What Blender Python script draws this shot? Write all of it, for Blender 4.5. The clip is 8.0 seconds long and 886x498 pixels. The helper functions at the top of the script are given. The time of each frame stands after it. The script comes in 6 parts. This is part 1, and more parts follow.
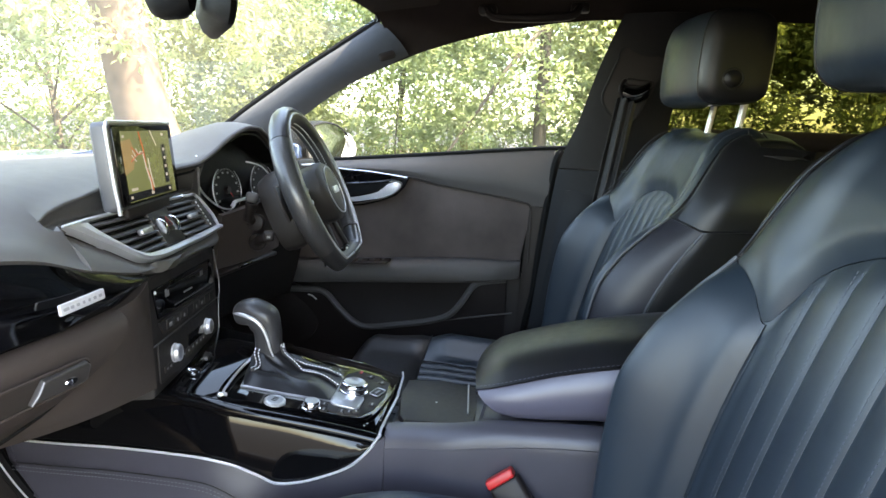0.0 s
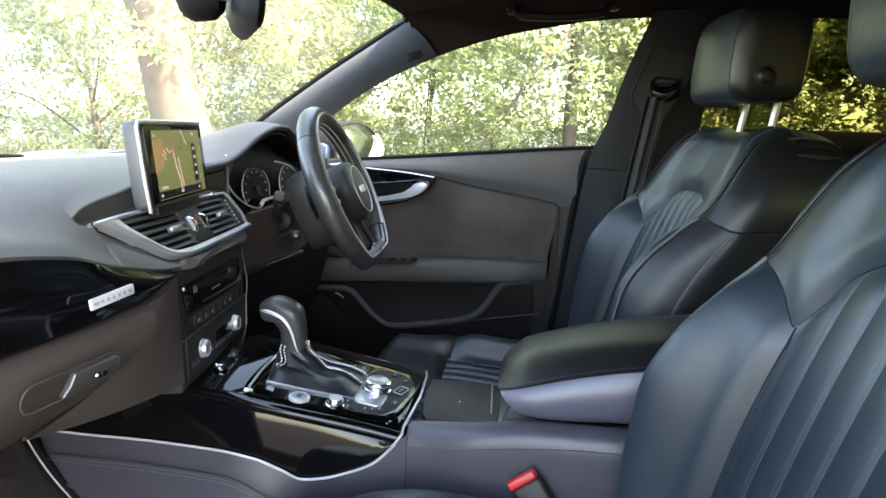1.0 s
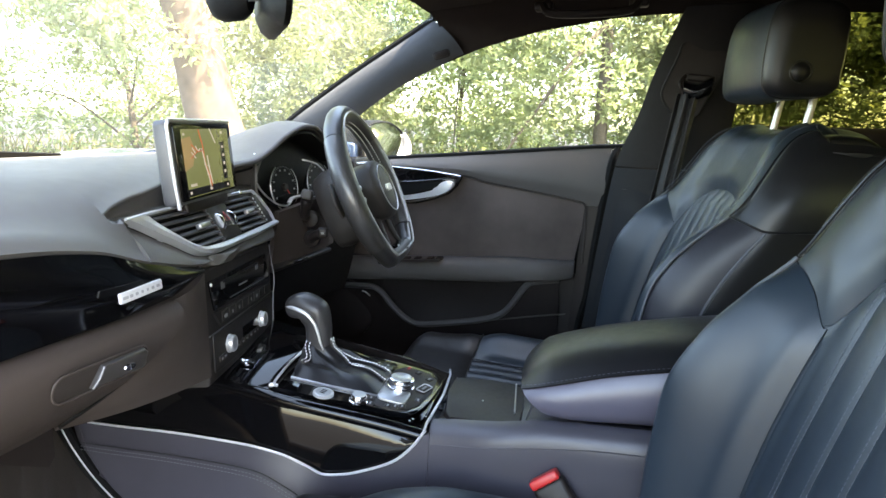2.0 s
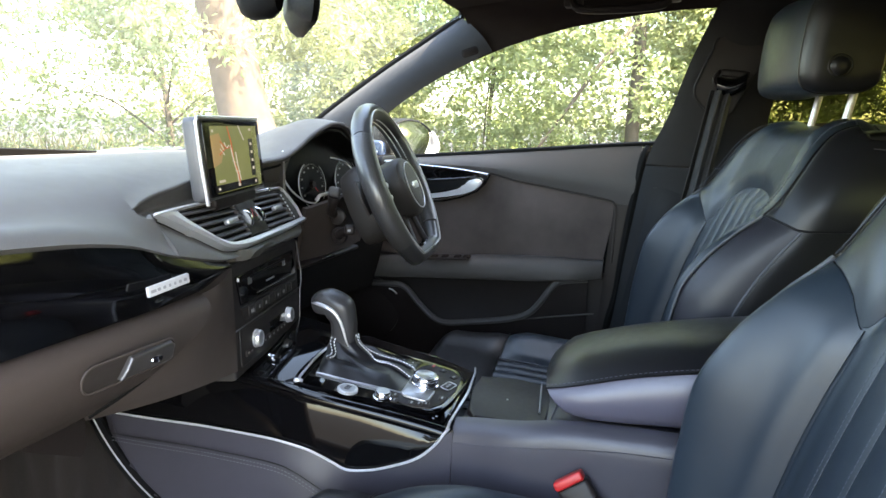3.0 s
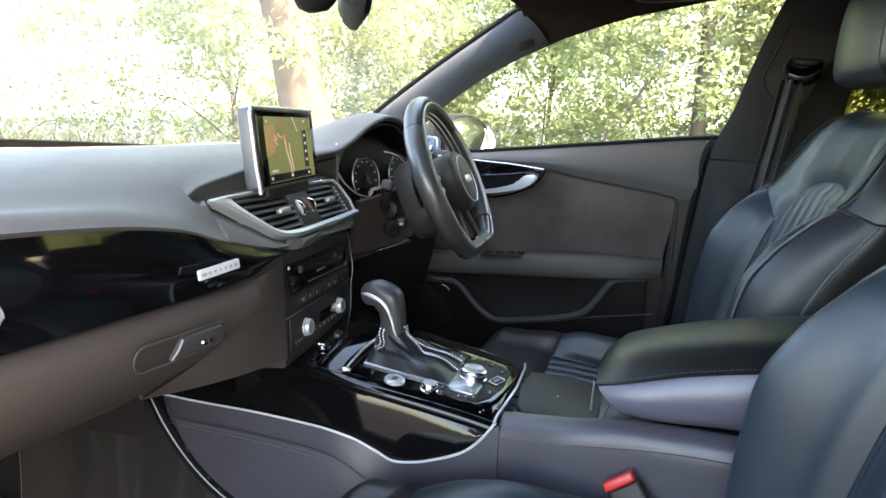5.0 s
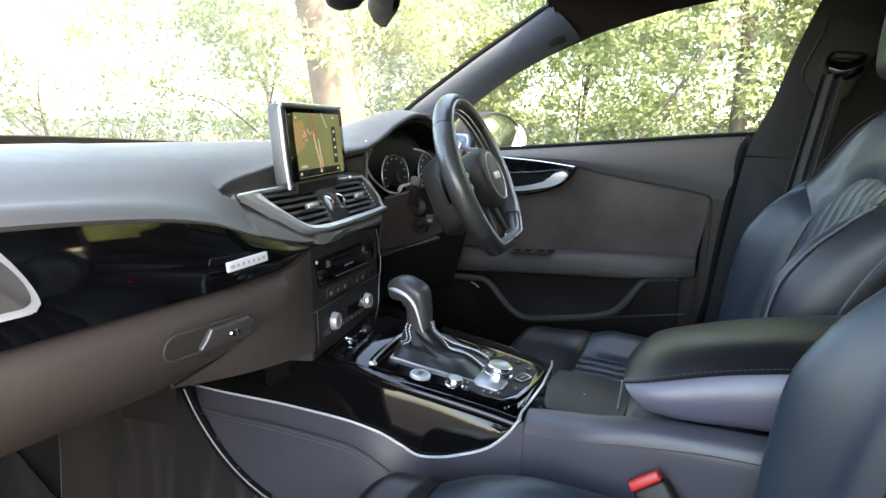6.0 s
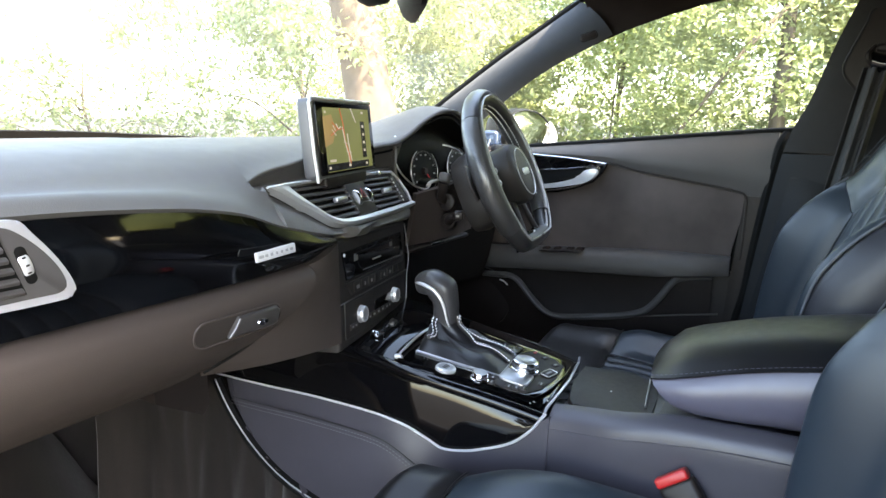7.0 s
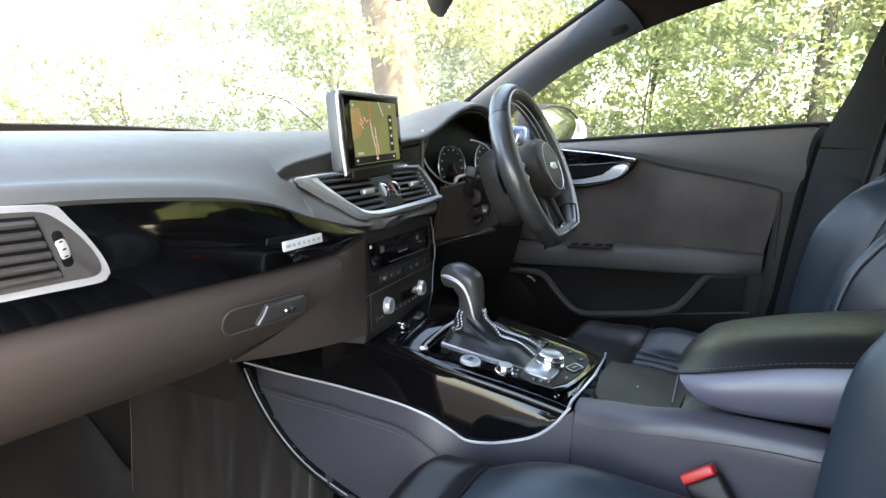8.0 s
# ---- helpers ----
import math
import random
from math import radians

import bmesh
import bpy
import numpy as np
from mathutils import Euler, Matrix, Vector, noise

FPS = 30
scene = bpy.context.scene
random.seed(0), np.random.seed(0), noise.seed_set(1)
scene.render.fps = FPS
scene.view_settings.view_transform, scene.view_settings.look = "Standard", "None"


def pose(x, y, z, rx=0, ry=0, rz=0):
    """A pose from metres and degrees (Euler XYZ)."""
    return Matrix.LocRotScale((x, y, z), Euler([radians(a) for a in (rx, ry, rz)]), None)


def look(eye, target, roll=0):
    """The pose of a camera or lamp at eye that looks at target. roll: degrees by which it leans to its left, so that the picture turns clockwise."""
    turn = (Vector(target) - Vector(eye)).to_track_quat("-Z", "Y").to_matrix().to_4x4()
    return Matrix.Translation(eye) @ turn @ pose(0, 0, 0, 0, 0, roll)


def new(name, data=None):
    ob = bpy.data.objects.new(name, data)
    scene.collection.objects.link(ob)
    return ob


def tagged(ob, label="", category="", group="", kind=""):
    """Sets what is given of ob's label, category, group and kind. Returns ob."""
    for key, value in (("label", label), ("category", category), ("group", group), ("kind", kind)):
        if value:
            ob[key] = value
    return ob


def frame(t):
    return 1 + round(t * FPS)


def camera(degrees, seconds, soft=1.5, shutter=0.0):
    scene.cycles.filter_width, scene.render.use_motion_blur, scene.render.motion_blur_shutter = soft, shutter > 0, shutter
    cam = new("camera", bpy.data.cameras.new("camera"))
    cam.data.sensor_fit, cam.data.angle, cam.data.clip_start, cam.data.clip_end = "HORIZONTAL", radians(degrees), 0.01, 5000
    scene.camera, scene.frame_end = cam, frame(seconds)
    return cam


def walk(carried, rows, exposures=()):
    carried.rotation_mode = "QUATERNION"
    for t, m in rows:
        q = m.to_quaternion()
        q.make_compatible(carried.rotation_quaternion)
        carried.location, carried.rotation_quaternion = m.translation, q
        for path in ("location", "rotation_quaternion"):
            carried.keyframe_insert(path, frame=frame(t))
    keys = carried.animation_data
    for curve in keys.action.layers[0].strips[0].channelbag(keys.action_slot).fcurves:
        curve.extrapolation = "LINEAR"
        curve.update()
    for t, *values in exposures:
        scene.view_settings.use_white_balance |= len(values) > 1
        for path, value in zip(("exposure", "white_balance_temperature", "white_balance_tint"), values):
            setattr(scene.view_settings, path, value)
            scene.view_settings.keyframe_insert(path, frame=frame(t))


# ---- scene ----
cam = camera(71.1, 8.0)
PATH = [
    (0, (-0.797, 0.49, 1.058), (1.126, 0.883, 0.676), 1.9),
    (0.5, (-0.796, 0.487, 1.057), (1.118, 0.924, 0.675), 1.8),
    (1, (-0.795, 0.484, 1.056), (1.107, 0.967, 0.673), 1.8),
    (1.5, (-0.794, 0.48, 1.055), (1.097, 1.008, 0.67), 1.7),
    (3, (-0.787, 0.473, 1.05), (1.059, 1.135, 0.659), 1.5),
    (3.5, (-0.783, 0.47, 1.046), (1.048, 1.174, 0.655), 1.4),
    (4, (-0.779, 0.468, 1.042), (1.034, 1.216, 0.65), 1.4),
    (4.5, (-0.776, 0.468, 1.038), (1.02, 1.256, 0.646), 1.3),
    (6, (-0.772, 0.458, 1.03), (0.957, 1.384, 0.634), 1.0),
    (6.5, (-0.771, 0.455, 1.026), (0.933, 1.422, 0.629), 0.9),
    (7, (-0.771, 0.451, 1.023), (0.907, 1.464, 0.624), 0.9),
    (7.5, (-0.772, 0.448, 1.02), (0.882, 1.499, 0.617), 0.8),
    (8, (-0.772, 0.445, 1.015), (0.855, 1.536, 0.611), 0.8),
]
walk(cam, [(t, look(eye, target, roll)) for t, eye, target, roll in PATH], [(0, 4.15, 7900, 11), (8, 4.15, 7900, 11)])

# ---- world, sun, exposure ----
SUN_EL, SUN_AZ = 54, 188
world = bpy.data.worlds.new("world")
scene.world = world
world.use_nodes = True
wn = world.node_tree
sky = wn.nodes.new("ShaderNodeTexSky")
sky.sky_type = "NISHITA"
sky.sun_disc = False
sky.sun_elevation = radians(SUN_EL)
sky.sun_rotation = radians(SUN_AZ)
sky.dust_density = 2.0
wn.links.new(sky.outputs[0], wn.nodes["Background"].inputs[0])
wn.nodes["Background"].inputs[1].default_value = 0.15
sun = new("sun", bpy.data.lights.new("sun", "SUN"))
sun.data.energy = 2.2
sun.data.angle = radians(0.6)
sun.data.color = (1.0, 0.94, 0.84)
sun_dir = Vector((math.sin(radians(SUN_AZ)) * math.cos(radians(SUN_EL)), math.cos(radians(SUN_AZ)) * math.cos(radians(SUN_EL)), math.sin(radians(SUN_EL))))
sun.matrix_world = look(sun_dir * 30, (0, 0, 0))


# ---- materials ----
def mat(name, col, rough=0.5, metal=0.0, var=0.15, scale=18.0, bump=0.0, bscale=500.0, cells=False, coat=0.0, spec=0.5, rvar=0.08, sheen=0.0):
    m = bpy.data.materials.new(name)
    m.use_nodes = True
    nt = m.node_tree
    b = nt.nodes["Principled BSDF"]
    tc = nt.nodes.new("ShaderNodeTexCoord")
    n1 = nt.nodes.new("ShaderNodeTexNoise")
    n1.inputs["Scale"].default_value = scale
    n1.inputs["Detail"].default_value = 6
    nt.links.new(tc.outputs["Object"], n1.inputs["Vector"])
    mix = nt.nodes.new("ShaderNodeMix")
    mix.data_type = "RGBA"
    mix.inputs[6].default_value = (*[max(0.002, c * (1 - var)) for c in col], 1)
    mix.inputs[7].default_value = (*[min(1, c * (1 + var)) for c in col], 1)
    nt.links.new(n1.outputs["Fac"], mix.inputs[0])
    nt.links.new(mix.outputs[2], b.inputs["Base Color"])
    n2 = nt.nodes.new("ShaderNodeTexNoise")
    n2.inputs["Scale"].default_value = scale * 7
    n2.inputs["Detail"].default_value = 4
    nt.links.new(tc.outputs["Object"], n2.inputs["Vector"])
    mr = nt.nodes.new("ShaderNodeMapRange")
    mr.inputs["To Min"].default_value = max(0.01, rough - rvar)
    mr.inputs["To Max"].default_value = min(1, rough + rvar)
    nt.links.new(n2.outputs["Fac"], mr.inputs["Value"])
    nt.links.new(mr.outputs[0], b.inputs["Roughness"])
    b.inputs["Metallic"].default_value = metal
    b.inputs["Specular IOR Level"].default_value = spec
    b.inputs["Coat Weight"].default_value = coat
    b.inputs["Coat Roughness"].default_value = 0.03
    b.inputs["Sheen Weight"].default_value = sheen
    if bump:
        if cells:
            n3 = nt.nodes.new("ShaderNodeTexVoronoi")
        else:
            n3 = nt.nodes.new("ShaderNodeTexNoise")
        n3.inputs["Scale"].default_value = bscale
        nt.links.new(tc.outputs["Object"], n3.inputs["Vector"])
        bp = nt.nodes.new("ShaderNodeBump")
        bp.inputs["Strength"].default_value = bump
        bp.inputs["Distance"].default_value = 0.0006
        nt.links.new(n3.outputs["Distance" if cells else "Fac"], bp.inputs["Height"])
        nt.links.new(bp.outputs[0], b.inputs["Normal"])
    return m


def glow(name, col, strength):
    m = mat(name, [c * 0.3 for c in col], 0.2)
    b = m.node_tree.nodes["Principled BSDF"]
    b.inputs["Emission Color"].default_value = (*col, 1)
    b.inputs["Emission Strength"].default_value = strength
    return m


def glass(name, tint, gloss=0.03, veil=0.0):
    m = bpy.data.materials.new(name)
    m.use_nodes = True
    nt = m.node_tree
    nt.nodes.remove(nt.nodes["Principled BSDF"])
    tr = nt.nodes.new("ShaderNodeBsdfTransparent")
    tr.inputs[0].default_value = (*tint, 1)
    gl = nt.nodes.new("ShaderNodeBsdfGlossy")
    gl.inputs["Roughness"].default_value = 0.02
    mx = nt.nodes.new("ShaderNodeMixShader")
    mx.inputs[0].default_value = gloss
    nt.links.new(tr.outputs[0], mx.inputs[1])
    nt.links.new(gl.outputs[0], mx.inputs[2])
    out = mx
    # white translucent share paints a glare haze over the view through the pane
    if veil:
        du = nt.nodes.new("ShaderNodeBsdfTranslucent")
        du.inputs[0].default_value = (0.9, 0.9, 0.86, 1)
        tc = nt.nodes.new("ShaderNodeTexCoord")
        nz = nt.nodes.new("ShaderNodeTexNoise")
        nz.inputs["Scale"].default_value = 5
        nt.links.new(tc.outputs["Object"], nz.inputs["Vector"])
        mr = nt.nodes.new("ShaderNodeMapRange")
        mr.inputs["To Min"].default_value = veil * 0.6
        mr.inputs["To Max"].default_value = veil * 1.4
        nt.links.new(nz.outputs["Fac"], mr.inputs["Value"])
        out = nt.nodes.new("ShaderNodeMixShader")
        nt.links.new(mr.outputs[0], out.inputs[0])
        nt.links.new(mx.outputs[0], out.inputs[1])
        nt.links.new(du.outputs[0], out.inputs[2])
    nt.links.new(out.outputs[0], nt.nodes["Material Output"].inputs[0])
    return m


def leaf_mat(name, dark, light, trans=0.5):
    m = bpy.data.materials.new(name)
    m.use_nodes = True
    nt = m.node_tree
    nt.nodes.remove(nt.nodes["Principled BSDF"])
    geo = nt.nodes.new("ShaderNodeNewGeometry")
    ramp = nt.nodes.new("ShaderNodeMix")
    ramp.data_type = "RGBA"
    ramp.inputs[6].default_value = (*dark, 1)
    ramp.inputs[7].default_value = (*light, 1)
    nt.links.new(geo.outputs["Random Per Island"], ramp.inputs[0])
    d = nt.nodes.new("ShaderNodeBsdfPrincipled")
    d.inputs["Roughness"].default_value = 0.45
    t = nt.nodes.new("ShaderNodeBsdfTranslucent")
    mx = nt.nodes.new("ShaderNodeMixShader")
    mx.inputs[0].default_value = trans
    nt.links.new(ramp.outputs[2], d.inputs["Base Color"])
    nt.links.new(ramp.outputs[2], t.inputs["Color"])
    nt.links.new(d.outputs[0], mx.inputs[1])
    nt.links.new(t.outputs[0], mx.inputs[2])
    nt.links.new(mx.outputs[0], nt.nodes["Material Output"].inputs[0])
    return m


LEATHER = mat("seat_leather", (0.0160, 0.0243, 0.0335), 0.38, var=0.22, scale=9, bump=0.06, bscale=1300, cells=True, spec=0.60)
LEATHER_C = mat("console_leather", (0.052, 0.049, 0.060), 0.36, var=0.2, scale=11, bump=0.05, bscale=1200, cells=True)
# same leather as the console, paler to paint light on the armrest side
LEATHER_LIT = mat("lit_armrest_leather", (0.090, 0.084, 0.115), 0.38, var=0.18, scale=9, bump=0.04, bscale=1300, cells=True, spec=0.8)
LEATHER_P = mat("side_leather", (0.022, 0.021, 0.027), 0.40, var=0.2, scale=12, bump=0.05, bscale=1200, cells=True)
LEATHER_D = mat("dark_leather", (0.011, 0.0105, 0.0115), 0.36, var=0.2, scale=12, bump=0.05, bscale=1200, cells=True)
GAITER = mat("gaiter_leather", (0.014, 0.0135, 0.015), 0.34, var=0.2, scale=14, bump=0.1, bscale=700)
GRIP = mat("selector_leather", (0.042, 0.040, 0.041), 0.36, var=0.15, scale=30, bump=0.1, bscale=900, cells=True)
WHEEL_SMOOTH = mat("wheel_leather", (0.034, 0.033, 0.033), 0.30, var=0.1, scale=14, rvar=0.04, spec=0.7)
WHEEL_PERF = mat("perforated_leather", (0.046, 0.043, 0.041), 0.30, var=0.10, scale=20, bump=0.8, bscale=480, cells=True, rvar=0.03, spec=1.0)
# pale colour paints the highlight along the rim crest
RIM_GLINT = mat("rim_glint", (0.42, 0.42, 0.41), 0.3, var=0.2, scale=60)
pn = WHEEL_PERF.node_tree
holes = pn.nodes.new("ShaderNodeTexVoronoi")
holes.inputs["Scale"].default_value = 340
holes.inputs["Randomness"].default_value = 0.12
hole_ramp = pn.nodes.new("ShaderNodeMapRange")
hole_ramp.inputs["From Min"].default_value = 0.20
hole_ramp.inputs["From Max"].default_value = 0.38
hole_ramp.inputs["To Min"].default_value = 0.10
hole_mix = pn.nodes.new("ShaderNodeMix")
hole_mix.data_type = "RGBA"
hole_mix.blend_type = "MULTIPLY"
hole_mix.inputs[0].default_value = 1.0
pn.links.new(pn.nodes["Texture Coordinate"].outputs["Object"], holes.inputs["Vector"])
pn.links.new(holes.outputs["Distance"], hole_ramp.inputs["Value"])
pn.links.new(pn.nodes["Mix"].outputs[2], hole_mix.inputs[6])
pn.links.new(hole_ramp.outputs[0], hole_mix.inputs[7])
pn.links.new(hole_mix.outputs[2], pn.nodes["Principled BSDF"].inputs["Base Color"])
pn.links.new(hole_ramp.outputs[0], pn.nodes["Bump"].inputs["Height"])
PAD = mat("soft_touch_dash", (0.108, 0.100, 0.090), 0.55, var=0.12, scale=7, bump=0.25, bscale=900, cells=True)
PLASTIC = mat("grained_plastic", (0.060, 0.0485, 0.0435), 0.50, var=0.15, scale=8, bump=0.12, bscale=1000, cells=True, spec=0.2)
# lid plastic at half tone, the shade inside the latch recess painted in
RECESS = mat("shaded_recess_plastic", (0.030, 0.025, 0.0225), 0.6, var=0.15, scale=20, spec=0.2)
LATCH = mat("latch_plastic", (0.045, 0.041, 0.039), 0.35, var=0.15, scale=30, bump=0.1, bscale=900)
FASCIA = mat("fascia_plastic", (0.018, 0.0155, 0.0148), 0.5, var=0.15, scale=14, bump=0.1, bscale=1000, cells=True, spec=0.3)
PLASTIC_D = mat("black_plastic", (0.0185, 0.0142, 0.013), 0.45, var=0.2, scale=20, bump=0.1, bscale=900, spec=0.3)
DOORTOP = mat("door_upper_plastic", (0.076, 0.071, 0.069), 0.55, var=0.15, scale=8, bump=0.12, bscale=1000, cells=True, spec=0.25)
DOORLOW = mat("pillar_lower_plastic", (0.0125, 0.0142, 0.0165), 0.55, var=0.15, scale=8, bump=0.12, bscale=1000, cells=True, spec=0.2)
PILLAR = mat("pillar_cloth", (0.040, 0.046, 0.055), 0.85, var=0.15, scale=40, bump=0.3, bscale=1200, sheen=0.2)
PILLAR_D = mat("pillar_plastic", (0.0145, 0.0135, 0.0135), 0.65, var=0.15, scale=12, bump=0.2, bscale=800, spec=0.25)
PIANO = mat("piano_black", (0.003, 0.003, 0.0035), 0.05, var=0.4, scale=60, rvar=0.03)
SATIN = mat("satin_black", (0.006, 0.0055, 0.0055), 0.22, var=0.3, scale=60, rvar=0.05, spec=0.25)
SATIN_ALU = mat("brushed_metal", (0.50, 0.50, 0.51), 0.36, metal=0.9, var=0.06, scale=90, rvar=0.06)
ALU = mat("satin_aluminium", (0.70, 0.70, 0.71), 0.36, metal=0.60, var=0.06, scale=90, rvar=0.06)
HANDLE = mat("satin_chrome", (0.80, 0.80, 0.81), 0.28, metal=0.5, var=0.03, rvar=0.01)
CHROME = mat("bright_chrome", (0.8, 0.8, 0.82), 0.10, metal=1.0, var=0.04, scale=60, rvar=0.04)
SUEDE = mat("suede_insert", (0.056, 0.046, 0.043), 0.95, var=2.0, scale=6, bump=0.4, bscale=300, sheen=0.12, spec=0.1)
HEADLINER = mat("headliner_cloth", (0.026, 0.020, 0.018), 0.95, var=0.2, scale=30, bump=0.3, bscale=900, spec=0.05)
CARPET = mat("carpet", (0.0098, 0.0080, 0.0074), 1.0, var=1.6, scale=7, bump=1.0, bscale=450, sheen=0.2, spec=0.1)
MATC = mat("mat_carpet", (0.015, 0.0125, 0.0115), 1.0, var=1.6, scale=9, bump=1.0, bscale=450, sheen=0.2, spec=0.1)
TUNNEL = mat("tunnel_carpet", (0.0145, 0.0118, 0.0105), 1.0, var=2.0, scale=16, bump=1.0, bscale=450, sheen=0.2, spec=0.1)
tn = TUNNEL.node_tree
stretch = tn.nodes.new("ShaderNodeMapping")
stretch.inputs["Scale"].default_value = (1, 1, 0.16)
tn.links.new(tn.nodes["Texture Coordinate"].outputs["Object"], stretch.inputs["Vector"])
tn.links.new(stretch.outputs[0], tn.nodes["Noise Texture"].inputs["Vector"])
COVER = mat("cover_plastic", (0.036, 0.0315, 0.029), 0.5, var=0.15, scale=14, bump=0.12, bscale=1000, cells=True, spec=0.4)
VENT = mat("vent_slat_plastic", (0.070, 0.066, 0.065), 0.45, var=0.12, scale=30)
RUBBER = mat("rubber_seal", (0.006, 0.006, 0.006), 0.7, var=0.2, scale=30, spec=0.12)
CLUSTER = mat("matt_black", (0.004, 0.004, 0.004), 0.6, var=0.2, scale=30, spec=0.2)
RED = mat("red_plastic", (0.50, 0.02, 0.02), 0.35, var=0.1, scale=40)
STITCH = mat("pale_thread", (0.80, 0.80, 0.80), 0.7, var=0.1, scale=200)
STITCH_F = mat("seat_thread", (0.075, 0.085, 0.100), 0.7, var=0.1, scale=200)
STITCH_D = mat("grey_thread", (0.11, 0.115, 0.125), 0.7, var=0.1, scale=200)
SILVER = mat("silver_paint", (0.12, 0.12, 0.125), 0.38, metal=0.4, var=0.06, scale=90)
PRINT_DIM = mat("dim_print", (0.12, 0.12, 0.12), 0.5, var=0.05, scale=100)
WHITE = mat("pale_print", (0.26, 0.26, 0.26), 0.5, var=0.05, scale=100)
BELT = mat("belt_webbing", (0.034, 0.034, 0.036), 0.65, var=0.2, scale=25, bump=0.6, bscale=900)
PAINT = mat("dark_blue_paint", (0.02, 0.035, 0.075), 0.18, var=0.08, scale=4, coat=0.8)
# last figure: strength of the painted glare haze
GLASS = glass("clear_glass", (0.93, 0.95, 0.94), 0.03, 0.003)
SCREEN_GLASS = glass("veiled_glass", (0.93, 0.95, 0.94), 0.03, 0.012)
TINT = glass("tinted_glass", (0.40, 0.40, 0.25))
MIRROR = mat("mirror_glass", (0.85, 0.87, 0.88), 0.02, metal=1.0, var=0.02, rvar=0.01)
BARK = mat("willow_bark", (0.115, 0.080, 0.056), 0.9, var=0.6, scale=7, bump=1.0, bscale=30)
TWIG = mat("twig_bark", (0.10, 0.08, 0.06), 0.9, var=0.3, scale=12)
LEAF_A = leaf_mat("leaf_green", (0.26, 0.315, 0.15), (0.48, 0.53, 0.30), 0.74)
LEAF_B = leaf_mat("leaf_yellow_green", (0.18, 0.215, 0.088), (0.37, 0.395, 0.195), 0.72)
LEAF_C = leaf_mat("leaf_pale_green", (0.18, 0.23, 0.085), (0.36, 0.41, 0.19), 0.65)
GRASS = leaf_mat("dry_grass", (0.08, 0.085, 0.025), (0.21, 0.19, 0.08), 0.4)
GROUND = mat("ground_earth", (0.018, 0.0145, 0.0115), 0.95, var=0.7, scale=2.2, bump=0.6, bscale=20)


# ---- shape helpers ----
def V(*a):
    return Vector(a)


def finish(name, bm, material, angle=38):
    bmesh.ops.remove_doubles(bm, verts=bm.verts, dist=1e-6)
    bmesh.ops.recalc_face_normals(bm, faces=bm.faces)
    me = bpy.data.meshes.new(name)
    bm.to_mesh(me)
    bm.free()
    me.materials.append(material)
    me.polygons.foreach_set("use_smooth", [True] * len(me.polygons))
    me.set_sharp_from_angle(angle=radians(angle))
    return me


def part(name, bm, material, parent=None, label="", angle=38):
    ob = new(name, finish(name, bm, material, angle))
    if parent is not None:
        ob.parent = parent
        ob.matrix_parent_inverse = Matrix.Translation(-parent.location) if parent.type == "EMPTY" else Matrix.Identity(4)
    if label:
        tagged(ob, label)
    return ob


def thing(name, base, label, category, group="", kind=""):
    e = new(name)
    e.empty_display_size = 0.05
    e.location = base
    return tagged(e, label, category, group, kind)


def cr(pts, n=6, closed=False):
    P = [Vector(p) for p in pts]
    k = len(P)
    out = []
    for i in range(k if closed else k - 1):
        p1, p2 = P[i], P[(i + 1) % k]
        p0 = P[(i - 1) % k] if (closed or i > 0) else 2 * p1 - p2
        p3 = P[(i + 2) % k] if (closed or i + 2 < k) else 2 * p2 - p1
        for j in range(n):
            t = j / n
            out.append(0.5 * ((2 * p1) + (p2 - p0) * t + (2 * p0 - 5 * p1 + 4 * p2 - p3) * t * t + (3 * p1 - p0 - 3 * p2 + p3) * t ** 3))
    if not closed:
        out.append(P[-1])
    return out


def interp(table, x):
    if x <= table[0][0]:
        return table[0][1]
    if x >= table[-1][0]:
        return table[-1][1]
    k = next(i for i in range(len(table) - 1) if x <= table[i + 1][0])

    def slope(i):
        if i == 0 or i == len(table) - 1:
            j = min(i, len(table) - 2)
            return (table[j + 1][1] - table[j][1]) / (table[j + 1][0] - table[j][0])
        h0, h1 = table[i][0] - table[i - 1][0], table[i + 1][0] - table[i][0]
        d0, d1 = (table[i][1] - table[i - 1][1]) / h0, (table[i + 1][1] - table[i][1]) / h1
        if d0 * d1 <= 0:
            return 0.0
        return 3 * (h0 + h1) / ((2 * h1 + h0) / d0 + (h1 + 2 * h0) / d1)

    (a, b), (c, d) = table[k], table[k + 1]
    h = c - a
    t = (x - a) / h
    return (b * (1 + 2 * t) * (1 - t) ** 2 + h * slope(k) * t * (1 - t) ** 2 + d * t * t * (3 - 2 * t) + h * slope(k + 1) * t * t * (t - 1))


def loft(rings, closed=True, cap=True, bm=None):
    bm = bm or bmesh.new()
    rows = [[bm.verts.new(p) for p in r] for r in rings]
    k = len(rows[0])
    for a, b in zip(rows, rows[1:]):
        for i in range(k if closed else k - 1):
            j = (i + 1) % k
            bm.faces.new((a[i], a[j], b[j], b[i]))
    if cap and closed:
        bm.faces.new(rows[0][::-1])
        bm.faces.new(rows[-1])
    return bm


